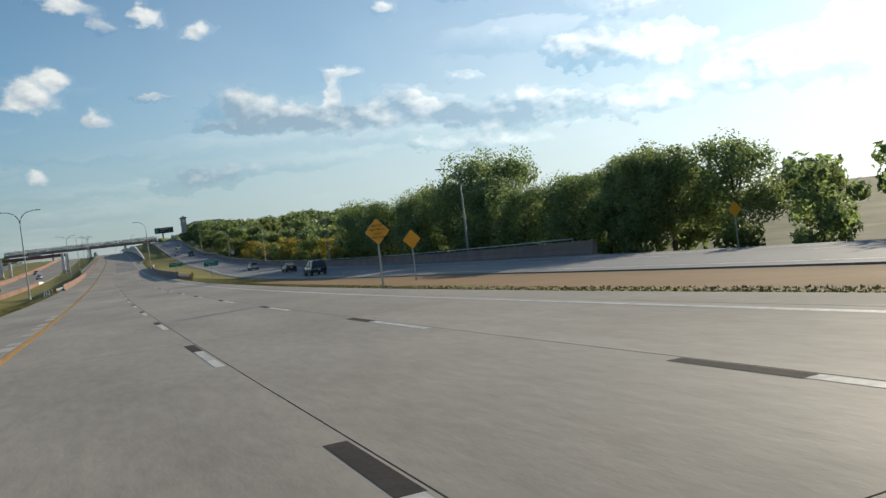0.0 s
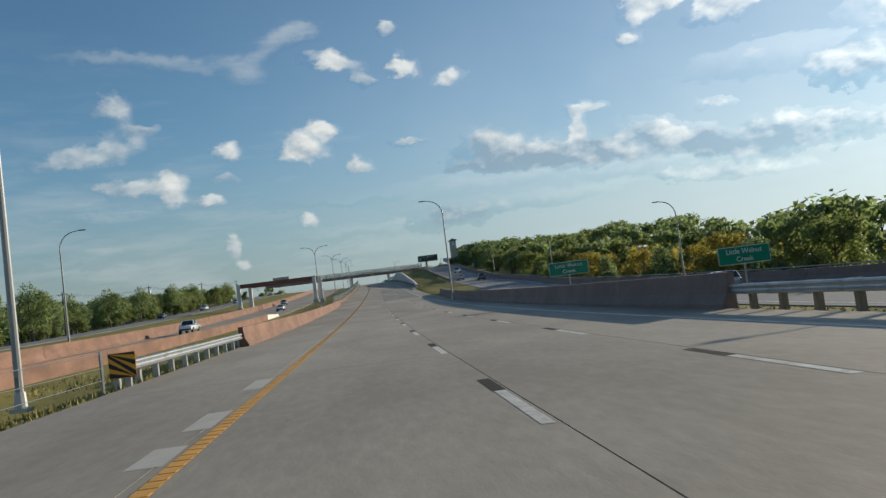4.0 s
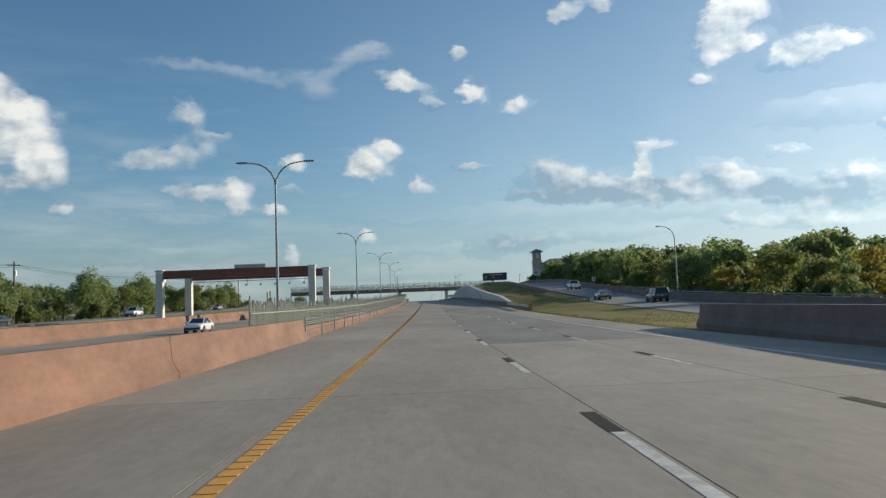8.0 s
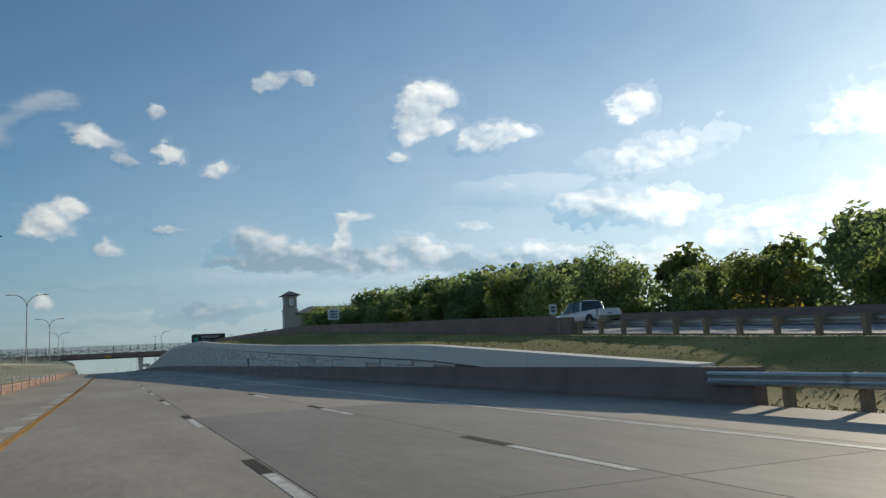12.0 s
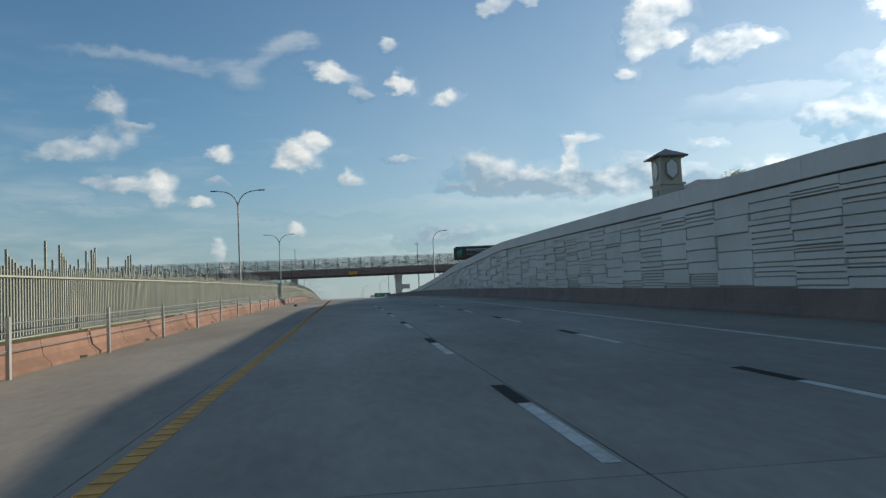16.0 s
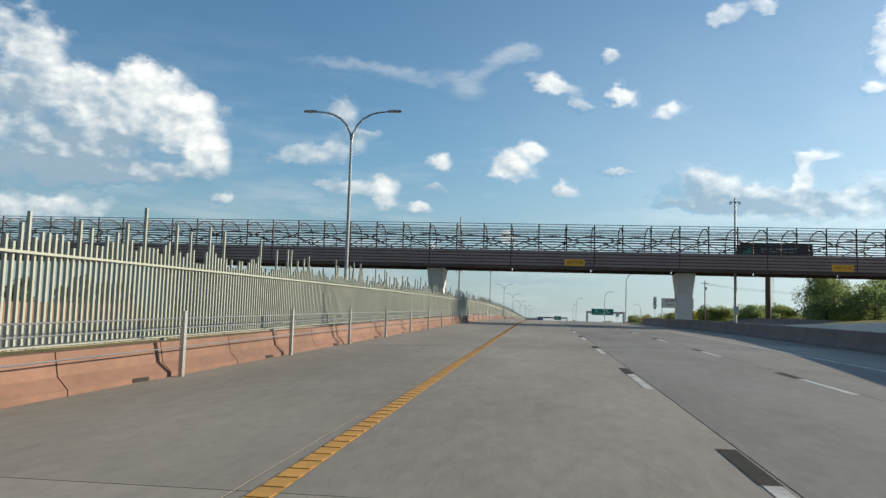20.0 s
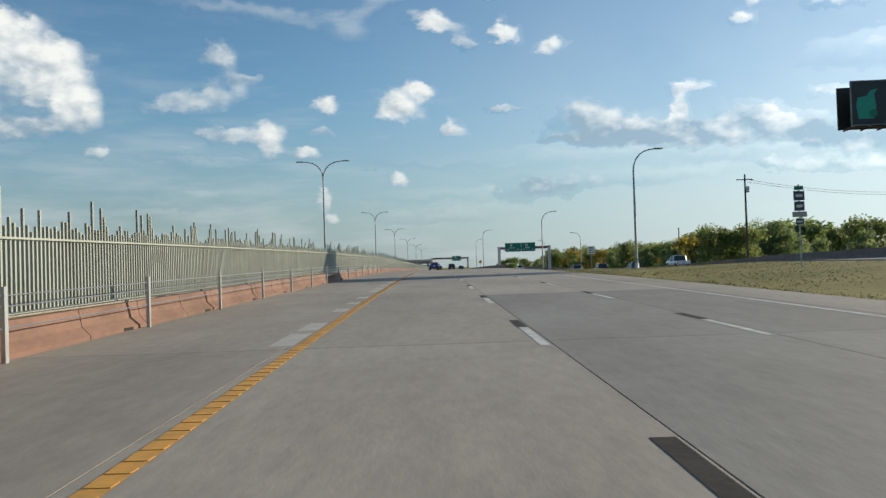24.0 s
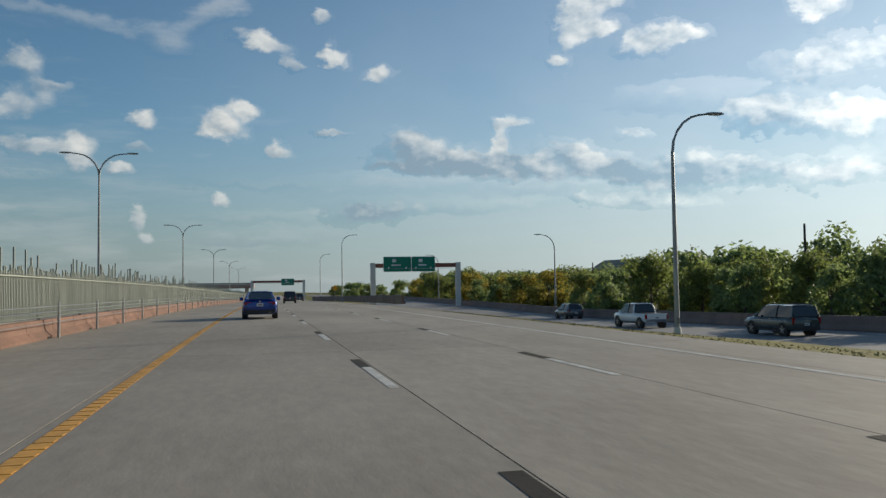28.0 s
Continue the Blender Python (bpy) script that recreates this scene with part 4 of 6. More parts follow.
# ---- toll gantry over the opposite roadway ----
def build_gantry():
    th = thing("toll_gantry", "pale concrete columns carrying a red-brown toll gantry beam", "gantry", at(333, 0, 0))
    for x, dy in ((-34.7, 0), (-32.6, 6.0), (-15.1, 0), (-13.95, 6.0)):
        col = part("column", Mesh().box((x * U, dy, 3.2 * U - 0.4), (0.95, 0.95, 6.4 * U + 0.8)), M["pier"], th, "square pale concrete column")
        part("column_base", Mesh().box((x * U, dy, 0.15), (1.5, 1.5, 0.9)), M["grey_conc"], col)
        part("column_cap", Mesh().box((x * U, dy, 6.62 * U), (1.12, 1.15, 0.25)), M["pier"], col)
    for dy, xa, xb in ((0, -34.2, -15.55), (6.0, -32.1, -14.4)):
        b = part("beam", Mesh().box(((xa + xb) / 2 * U, dy, 6.12 * U), ((xb - xa) * U, 0.55, 1.05)), M["gantry_red"], th, "red-brown box beam")
        part("flange", Mesh().box(((xa + xb) / 2 * U, dy, 5.64 * U), ((xb - xa) * U, 0.85, 0.10)), M["gantry_red"], b)
        part("flange", Mesh().box(((xa + xb) / 2 * U, dy, 6.60 * U), ((xb - xa) * U, 0.85, 0.08)), M["gantry_red"], b)
        for k in range(9):
            x = xa + (xb - xa) * (k + 0.5) / 9
            part("stiffener", Mesh().box((x * U, dy - 0.33, 6.12 * U), (0.08, 0.12, 0.95)), M["gantry_red"], b)
    for k in range(8):
        x = (-30.5 + 1.95 * k) * U
        r = part("reader_arm", Mesh().tube([(x, 6.0, 5.6 * U), (x, 6.0, 4.9 * U), (x, 5.4, 4.8 * U)], 0.04, 5), M["galv"], th)
        part("toll_camera", Mesh().box((x, 5.2, 4.75 * U), (0.25, 0.45, 0.22)), M["lamp_head"], r, "small grey toll camera")
    part("service_rail", Mesh().tube([(-31.8 * U, 6.0, 5.35 * U), (-14.5 * U, 6.0, 5.35 * U)], 0.05, 6), M["galv"], th)
    pnl = part("sign_panel", Mesh().box((-24.2 * U, 5.6, 7.05 * U), (4.6, 0.12, 1.1)), M["sign_back"], th, "back of a grey sign panel")
    for k in range(4):
        part("panel_rib", Mesh().box((-24.2 * U, 5.5, 7.05 * U - 0.42 + 0.28 * k), (4.6, 0.06, 0.06)), M["galv"], pnl)


build_gantry()


# ---- lamps ----
def lamp_head(parent, p, d):
    h = part("luminaire", Mesh().add(*flat_head(p, d)), M["lamp_head"], parent, "flat grey lamp head")
    part("lens", Mesh().box((p[0] + d * 0.42, p[1], p[2] - 0.052), (0.5, 0.22, 0.02)), M["lens"], h)


def flat_head(p, d):
    prof = [(0, 0.07, 0.05), (0.2, 0.15, 0.06), (0.7, 0.17, 0.05), (0.86, 0.10, 0.03)]
    vs, fs = [], []
    for x, w, t in prof:
        for sy, sz in ((-1, -0.8), (1, -0.8), (1, 1), (-1, 1)):
            vs.append((p[0] + d * x, p[1] + sy * w, p[2] + sz * t))
    for i in range(3):
        for k in range(4):
            fs.append((4 * i + k, 4 * i + (k + 1) % 4, 4 * i + 4 + (k + 1) % 4, 4 * i + 4 + k))
    fs += [(3, 2, 1, 0), (12, 13, 14, 15)]
    return vs, fs


def street_lamp(name, label, height, arms, reach, group):
    th = thing(name, label, "street lamp", group=group)
    part("base_plate", Mesh().box((0, 0, 0.06), (0.5, 0.5, 0.12)).tube([(0, 0, 0.1), (0, 0, 0.6)], [0.2, 0.16], 10), M["galv"], th)
    bend = 1.9
    part("pole", Mesh().tube([(0, 0, 0.1), (0, 0, height * 0.5), (0, 0, height - bend)], [0.125, 0.10, 0.075], 10), M["pole"], th)
    for d in arms:
        pts = [(0, 0, height - bend)] + [(d * reach * (1 - math.cos(a)) * 0.62, 0, height - bend + bend * 0.97 * math.sin(a)) for a in (0.3, 0.6, 0.9, 1.2, 1.45)] + [(d * (reach - 0.7), 0, height)]
        a = part("arm", Mesh().tube(pts, [0.075, 0.07, 0.065, 0.06, 0.055, 0.05, 0.045], 8), M["pole"], th, "curved bracket arm")
        lamp_head(a, (d * (reach - 0.75), 0, height + 0.01), d)
    part("hand_hole", Mesh().box((0, -0.12, 0.9), (0.12, 0.04, 0.28)), M["lamp_head"], th)
    return th


H_D = 12.05 * U
twin = street_lamp("twin_street_lamp", "tall grey steel twin-arm street lamp in the median", H_D + 0.4, (-1, 1), 2.7 * U, "median twin lamps")
twin.matrix_world = at(285, -10.7, -0.4)
for s, o in ((139.5, -9.4), (349, -10.7), (410, -10.7), (468, -10.7), (531, -10.7), (593.5, -10.7), (733.5, -11.0), (812.5, -11.8), (876, -12), (940, -12), (1004, -12), (1068, -12)):
    copy_thing(twin, at(s, o, -0.4))
left_lamp = street_lamp("street_lamp", "tall grey steel street lamp with one curved arm", 12.0 * U, (1,), 2.6 * U, "single lamps beside the toll road")
left_lamp.matrix_world = at(201, -30.0, ground_h(201, -30.0) - 0.1)
for s, o, turn in ((212, 9.75, 180), (892, 13.2, 0), (960, 13, 0)):
    copy_thing(left_lamp, at(s, o, ground_h(s, o) - 0.05, turn))
low_lamp = street_lamp("frontage_lamp", "grey steel street lamp with a curved arm behind the frontage parapet", 9.9 * U, (1,), 2.4 * U, "lamps along the frontage road")
low_lamp.matrix_world = at(203, 34.4, -1.9, 180)
for s, o in ((585, 16.0), (714.5, 17.0), (779.5, 17.7)):
    copy_thing(low_lamp, at(s, o, ground_h(s, o) - 0.1))
for s, o, h in ((86.5, 34.0, -0.8), (143, 34.5, -0.8), (272, 35.1, -0.5), (334, 32.7, -0.3), (839, 33.8, -0.5), (905, 33.1, -0.5)):
    copy_thing(low_lamp, at(s, o, lerp(FRONT_H, s) + h, 180))


def camera_mast(s, o, h, ring):
    th = thing("camera_mast", "slim grey steel mast with small traffic cameras", "mast", at(s, o, ground_h(s, o)), group="camera masts")
    part("pole", Mesh().tube([(0, 0, -0.2), (0, 0, h * 0.6), (0, 0, h)], [0.16, 0.12, 0.09], 10), M["pole"], th)
    part("cabinet", Mesh().box((0, -0.22, 1.6), (0.5, 0.35, 0.8)), M["galv"], th, "small grey control box")
    c = part("bracket", Mesh().tube([(-0.45, 0, ring), (0.45, 0, ring)], 0.04, 6), M["galv"], th)
    for d in (-1, 1):
        part("camera_dome", Mesh().tube([(d * 0.45, 0, ring + 0.05), (d * 0.45, 0, ring - 0.12), (d * 0.45, 0, ring - 0.25)], [0.1, 0.13, 0.06], 8), M["sign_white"], c)


camera_mast(626.5, 17.6, 11.8 * U, 11.4 * U)
camera_mast(658, -10.7, 15.5, 7.0 * U)


# ---- utility poles and wires ----
def utility_pole(s, o, h, arm=True, group="utility poles"):
    th = thing("utility_pole", "dark creosoted timber utility pole", "utility pole", at(s, o, ground_h(s, o)), group=group)
    part("pole", Mesh().tube([(0, 0, -0.3), (0, 0, h * 0.5), (0, 0, h)], [0.17, 0.145, 0.11], 8), M["wood_pole"], th)
    if arm:
        part("crossarm", Mesh().box((0, 0, h - 0.7), (2.2, 0.1, 0.12)), M["wood_pole"], th)
        for x in (-1.0, -0.45, 0.45, 1.0):
            part("insulator", Mesh().tube([(x, 0, h - 0.64), (x, 0, h - 0.5)], [0.05, 0.03], 6), M["sign_white"], th)
        part("transformer", Mesh().tube([(0.3, -0.12, h - 2.4), (0.3, -0.12, h - 1.6)], 0.22, 8), M["galv"], th, "grey transformer can")


for s, o, h, a in ((746, 38.2, 12.6, True), (815, 50, 11.5, False), (690, 60, 11, True), (872, 52, 9.5, False), (930, 46, 10, True), (980, 44, 10, True)):
    utility_pole(s, o, h, a)
left_poles = [(180, -66, 10), (232, -64, 10), (290, -63, 10), (350, -62, 10.5), (420, -62, 10.5), (500, -62, 10.5)]
for s, o, h in left_poles:
    utility_pole(s, o, h, True)


def wires(name, pts, sag, n):
    th = thing(name, "dark overhead wires sagging between timber poles", "cable")
    for a, b in zip(pts, pts[1:]):
        for k in range(n):
            dx, dz = (k - (n - 1) / 2) * 0.6, -0.4 * (k % 2)
            line = [a.lerp(b, t / 10) + Vector((dx, 0, dz - sag * 4 * (t / 10) * (1 - t / 10))) for t in range(11)]
            part("wire", Mesh().tube(line, 0.022, 4, caps=False), M["wire"], th)


wires("overhead_wires", [P(s, o, ground_h(s, o)) + Vector((0, 0, h - 0.5)) for s, o, h in left_poles], 1.2, 3)
wires("overhead_wires", [P(746, 38.2, ground_h(746, 38.2)) + Vector((0, 0, 12.0)), P(770, 75, 9.5), P(785, 130, 9)], 0.8, 2)


# ---- signs on posts ----
def post_sign(name, label, s, o, h0, w, h, top, plate, posts=(0,), diamond=False, turn=0):
    """A sign on steel posts; top: height of its upper edge over the ground, in metres."""
    th = thing(name, label, "sign", at(s, o, h0, turn))
    for x in posts:
        part("post", Mesh().box((x, 0.05, top / 2 - 0.1), (0.075, 0.06, top + 0.1)), M["galv"], th, "square steel sign post")
    zc = top - h / 2
    mesh = plate_mesh(w, h)
    if diamond:
        mesh = moved(plate_mesh(w, w, 0.06), 0, 0, 0, 45)
        zc = top - w * 0.707
    p = part("plate", moved(mesh, 0, -0.02, zc), M[plate], th)
    return th, p, zc


def diamond_sign(s, o, h0, w, top, lines, label):
    th, p, zc = post_sign("warning_sign", label, s, o, h0, w, w, top, "sign_yellow", diamond=True)
    part("backing", moved(moved(plate_mesh(w + 0.03, w + 0.03, 0.06, 0.012), 0, 0, 0, 45), 0, 0.004, zc), M["sign_back"], th)
    if lines:
        for k, words in enumerate(lines):
            z = zc + (len(lines) / 2 - k - 0.5) * w * 0.215
            text_part(words, w * 0.17, Matrix.Translation((0, -0.026, z)) @ FACE, M["black"], p)
    return th


diamond_sign(43.5, 10.75, -0.06, 0.80, 2.72 * U, ("BRIDGE", "MAY ICE IN", "COLD", "WEATHER"), "amber diamond warning sign with black wording on the grass strip")
diamond_sign(54, 16.1, -0.9, 0.80, 3.15 * U, 0, "plain amber diamond warning sign on the grass slope")
diamond_sign(50, 34.9, -1.4, 0.74, 3.0 * U, 0, "plain amber diamond warning sign behind the frontage parapet")
diamond_sign(900, 12.5, -0.1, 0.9, 3.4, 0, "amber diamond warning sign beside the gore")


def object_marker(s, o, h0, label):
    th, p, zc = post_sign("object_marker", label, s, o, h0, 0.34, 0.64, 1.12, "sign_yellow")
    for k in range(4):
        z = zc - 0.24 + 0.16 * k
        part("stripe", Mesh().add([(-0.16, -0.028, z - 0.07), (0.16, -0.028, z + 0.03), (0.16, -0.028, z + 0.08), (-0.16, -0.028, z - 0.01)], [(0, 1, 2, 3)]), M["black"], p, "slanting black stripe")


object_marker(119, 10.6, -0.1, "yellow and black striped object marker at the guardrail's end")
object_marker(318.5, 11.5, -0.1, "yellow and black striped object marker at the roadside guardrail")
object_marker(735, lerp(FRONT_IN, 735) - 0.6, ground_h(735, 24), "yellow and black striped object marker on the verge")

for s, o, top, lab in ((163, 12.0, 3.15, "green creek name sign behind the parapet"), (150, 16.5, 2.7, "second green creek name sign on the slope")):
    th, p, zc = post_sign("creek_sign", lab, s, o, -1.0, 2.5, 0.78, top * U + 0.1, "sign_green")
    part("border", moved(plate_mesh(2.56, 0.84, 0.08, 0.008), 0, -0.006, zc), M["white_text"], th)
    text_part("Little Walnut", 0.33, Matrix.Translation((0, -0.026, zc + 0.18)) @ FACE, M["white_text"], p)
    text_part("Creek", 0.33, Matrix.Translation((0, -0.026, zc - 0.19)) @ FACE, M["white_text"], p)

th, p, zc = post_sign("permit_sign", "white roadside sign with black capitals forbidding permit loads", 645, 15.5, 0.1, 3.9, 1.2, 2.95 * U, "sign_white", posts=(-1.85, 1.85))
text_part("NO PERMIT LOADS", 0.36, Matrix.Translation((0, -0.026, zc + 0.28)) @ FACE, M["black"], p)
text_part("ON TOLL ROAD", 0.36, Matrix.Translation((0, -0.026, zc - 0.26)) @ FACE, M["black"], p)
th, p, zc = post_sign("lane_sign", "white square regulatory sign with black wording on the verge", 735.5, 17.3, ground_h(735.5, 17.3), 0.87, 0.9, 2.65, "sign_white", posts=(0,))
bars(p, 0.66, 0.18, zc + 0.28, 1, M["black"], y=-0.03)
text_part("MUST", 0.21, Matrix.Translation((0, -0.026, zc + 0.02)) @ FACE, M["black"], p)
bars(p, 0.7, 0.18, zc - 0.26, 1, M["black"], y=-0.03)
th, p, zc = post_sign("lane_sign", "white rectangular regulatory sign beside the raised frontage road", 456, 30.8, ground_h(456, 33), 1.9, 1.7, 4.2, "sign_white", posts=(0,))
bars(p, 1.5, 1.3, zc, 3, M["black"], y=-0.03)
th, p, zc = post_sign("speed_sign", "small white sign behind the frontage parapet", 399, 34.9, ground_h(399, 34.5) + 0.3, 0.8, 0.95, 3.0, "sign_white")
bars(p, 0.6, 0.6, zc, 2, M["black"], y=-0.03)
th, p, zc = post_sign("speed_sign", "white speed limit sign beside the frontage road", 262, 34.9, lerp(FRONT_H, 262), 0.9, 1.1, 3.4, "sign_white")
bars(p, 0.7, 0.75, zc, 2, M["black"], y=-0.03)
mark = thing("mile_marker", "narrow green mile marker on top of the wall barrier", "sign", at(416.5, 12.0, 0.74))
part("plate", moved(plate_mesh(0.16, 0.8, 0.02), 0, 0, 0.42), M["sign_green"], mark)
for k in range(4):
    part("text_bar", Mesh().box((0, -0.006, 0.7 - 0.18 * k), (0.09, 0.006, 0.09)), M["white_text"], mark)


# ---- overhead guide signs ----
def guide_gantry(s, xl, xr, panels, label):
    th = thing("sign_gantry", label, "sign gantry", at(s, 0, 0))
    for x in (xl, xr):
        part("column", Mesh().box((x * U, 0, 3.1 * U - 0.8), (0.85, 0.85, 6.2 * U + 1.6)), M["pier"], th, "pale concrete column")
    b = part("beam", Mesh().box(((xl + xr) / 2 * U, 0.1, 5.75 * U), ((xr - xl) * U, 0.5, 0.75)), M["gantry_red"], th, "dark red-brown box beam")
    part("catwalk", Mesh().box(((xl + xr) / 2 * U, -0.5, 5.2 * U), ((xr - xl) * U * 0.85, 0.5, 0.06)), M["galv"], b)
    for x, w, h, z in panels:
        p = part("sign_panel", moved(plate_mesh(w, h, 0.12, 0.06), x * U, -0.7, z * U), M["sign_green"], th, "green guide sign panel")
        part("border", moved(plate_mesh(w + 0.1, h + 0.1, 0.14, 0.03), x * U, -0.65, z * U), M["white_text"], p)
        part("shield", moved(plate_mesh(0.7, 0.55, 0.1, 0.01), x * U - w * 0.12, -0.715, z * U + h * 0.24), M["white_text"], p)
        for k, ww in enumerate((0.62, 0.5)):
            part("text_bar", Mesh().box((x * U - w * 0.05 + k * 0.2, -0.712, z * U - h * 0.06 - k * 0.02), (w * ww * 0.55, 0.01, 0.26)), M["white_text"], p)
        part("arrow", Mesh().add([(x * U + w * 0.28, -0.712, z * U - h * 0.2), (x * U + w * 0.36, -0.712, z * U - h * 0.2), (x * U + w * 0.32, -0.712, z * U - h * 0.38)], [(0, 1, 2)]), M["white_text"], p)
        part("arrow", Mesh().add([(x * U - w * 0.36, -0.712, z * U - h * 0.2), (x * U - w * 0.28, -0.712, z * U - h * 0.2), (x * U - w * 0.32, -0.712, z * U - h * 0.38)], [(0, 1, 2)]), M["white_text"], p)


guide_gantry(880, 17.2, 31.4, ((21.15, 4.9, 2.6, 5.95), (25.45, 4.2, 2.6, 5.95)), "overhead gantry with two green guide signs over the exit ramp")
guide_gantry(1010, -5.5, 10.5, ((5.5, 4.2, 2.2, 5.6),), "far overhead gantry with a green guide sign over the toll road")


# ---- billboard ----
def build_billboard():
    th = thing("billboard", "dark roadside billboard with a teal figure on a rusty post", "billboard", at(727, 41.4, 0, -4))
    w, zb, zt = 15.5, 13.1 * U, 17.35 * U
    ph = Mesh().tube([(6.6, 1.2, -2.5), (6.6, 1.2, zb - 0.2)], 0.62, 16)
    ph.smooth = True
    post = part("post", ph, M["rust"], th, "thick rusty steel post")
    part("ladder", Mesh().tube([(7.35, 0.9, 2.5), (7.35, 0.9, zb)], 0.03, 5).tube([(7.75, 0.9, 2.5), (7.75, 0.9, zb)], 0.03, 5), M["galv"], post)
    for k in range(34):
        part("rung", Mesh().box((7.55, 0.9, 2.7 + k * 0.34), (0.4, 0.025, 0.025)), M["galv"], post)
    part("torque_tube", Mesh().tube([(0.8, 1.2, zb + 0.8), (w - 0.8, 1.2, zb + 0.8)], 0.35, 10), M["rust"], th)
    face = part("face", Mesh().box((w / 2 + 0.35, 0, (zb + zt) / 2), (w, 0.18, zt - zb)), M["dark_panel"], th, "dark printed vinyl face")
    part("back_face", Mesh().box((w / 2 - 0.15, 2.4, (zb + zt) / 2 - 0.15), (w, 0.18, zt - zb)), M["black"], th, "dark rear face")
    part("trim", Mesh().box((w / 2 + 0.35, -0.06, zt + 0.04), (w + 0.2, 0.2, 0.1)).box((w / 2 + 0.35, -0.06, zb - 0.04), (w + 0.2, 0.2, 0.1)).box((0.3, -0.06, (zb + zt) / 2), (0.1, 0.2, zt - zb)).box((w + 0.4, -0.06, (zb + zt) / 2), (0.1, 0.2, zt - zb)), M["lamp_head"], face)
    walkway = part("catwalk", Mesh().box((w / 2 - 0.1, -0.75, zb - 0.42), (w + 0.8, 1.2, 0.07)), M["rust"], th, "steel catwalk below the face")
    for k in range(10):
        x = -0.2 + k * (w + 0.4) / 9
        part("bracket", Mesh().box((x, -0.2, zb - 0.5), (0.09, 2.3, 0.12)), M["rust"], walkway)
        part("flood_light", Mesh().box((x, -1.35, zb - 0.32), (0.3, 0.2, 0.16)), M["lamp_head"], walkway)
    # teal pump-shaped figure
    z0 = (zb + zt) / 2
    fig = Mesh().extrude([(1.0, z0 - 1.7), (2.6, z0 - 1.7), (2.9, z0 - 0.4), (2.7, z0 + 0.9), (3.1, z0 + 1.5), (2.3, z0 + 1.3), (1.9, z0 + 0.7), (1.0, z0 + 0.6), (0.8, z0 - 0.2)], -0.115, -0.1)
    part("figure", fig, M["teal"], face, "teal printed figure")
    ring = [(2.55 + 0.42 * math.cos(a), z0 - 1.15 + 0.42 * math.sin(a)) for a in np.linspace(0, 2 * math.pi, 17)[:-1]]
    part("emblem", Mesh().extrude(ring, -0.125, -0.117), M["sign_green"], face)
    text_part("Proven 2% better fuel economy", 0.55, Matrix.Translation((8.4, -0.10, z0 + 0.55)) @ FACE, M["white_text"], face)
    x = 4.5
    while x < 12.3:
        b = random.uniform(0.5, 1.2)
        part("text_bar", Mesh().box((x + b / 2, -0.10, z0 + 1.2), (b, 0.01, 0.3)), M["white_text"], face)
        x += b + 0.25
    part("text_bar", Mesh().box((6.4, -0.10, z0 - 0.75), (3.2, 0.01, 0.16)), M["white_text"], face)


build_billboard()

# stack of route shields
th = thing("route_marker", "stack of dark route shields on a thin steel post", "road sign", at(689, 19.1, ground_h(689, 19.1), -6))
g0 = ground_h(689, 19.1) * U
part("post", Mesh().box((0, 0.03, (4.45 * U - g0) / 2 - 0.1), (0.06, 0.06, 4.45 * U - g0 + 0.2)), M["galv"], th)
for z, w, h, col in ((4.27, 0.50, 0.24, "sign_green"), (3.87, 0.60, 0.54, "route_blue"), (3.34, 0.56, 0.54, "route_blue"), (2.92, 0.78, 0.30, "sign_back"), (2.55, 0.46, 0.34, "route_blue")):
    pl = part("plate", bevelled("plate", (w, 0.02, h), 0.008, M["sign_back"]), None, th)
    pl.location = (0, -0.012, z * U - g0)
    part("face", Mesh().box((0, -0.018, z * U - g0), (w - 0.06, 0.012, h - 0.06)), M[col], th)
    if col == "route_blue":
        part("text_bar", Mesh().box((0, -0.027, z * U - g0), (w * 0.6, 0.006, h * 0.3)), M["sign_white"], th)


# ---- guardrails ----
def guardrail(name, label, s0, s1, o, face, wooden=True, h=0.72, block=0.2, level=0.0):
    """W-beam rail; face: +1 when the beam is on the side of larger o."""
    th = thing(name, label, "guardrail")
    of = o if callable(o) else (lambda s: o)
    lv = level if callable(level) else (lambda s: level)
    hu = h / U
    prof = [(0.0, hu), (0.06, hu - 0.02), (0.075, hu - 0.06), (0.03, hu - 0.10), (0.02, hu - 0.145), (0.03, hu - 0.18), (0.075, hu - 0.22), (0.06, hu - 0.26), (0.0, hu - 0.28)]
    n = max(1, round((s1 - s0) / 3.5))
    for i in range(n):
        a, b = s0 + (s1 - s0) * i / n, s0 + (s1 - s0) * (i + 1) / n + 0.15
        seg = lambda s: [(of(s) + face * q[0], q[1] + lv(s)) for q in prof] + [(of(s) + face * (q[0] - 0.012), q[1] + lv(s)) for q in reversed(prof)]
        part("rail_section", Mesh().along(seg, a, b, 1.8), M["galv"], th, "W-shaped galvanised rail")
    for i in range(2 * n + 1):
        s = s0 + (s1 - s0) * i / (2 * n)
        m = at(s, of(s) - face * 0.28, lv(s))
        part("post", Mesh().box((0, 0, h / 2 - 0.15), (0.17, 0.2, h + 0.28), m), M["post_wood"] if wooden else M["galv"], th, "square timber post" if wooden else "")
        part("spacer", Mesh().box((face * 0.17, 0, h - 0.16), (0.17, 0.16, 0.32), m), M["post_wood"] if wooden else M["galv"], th)
    return th


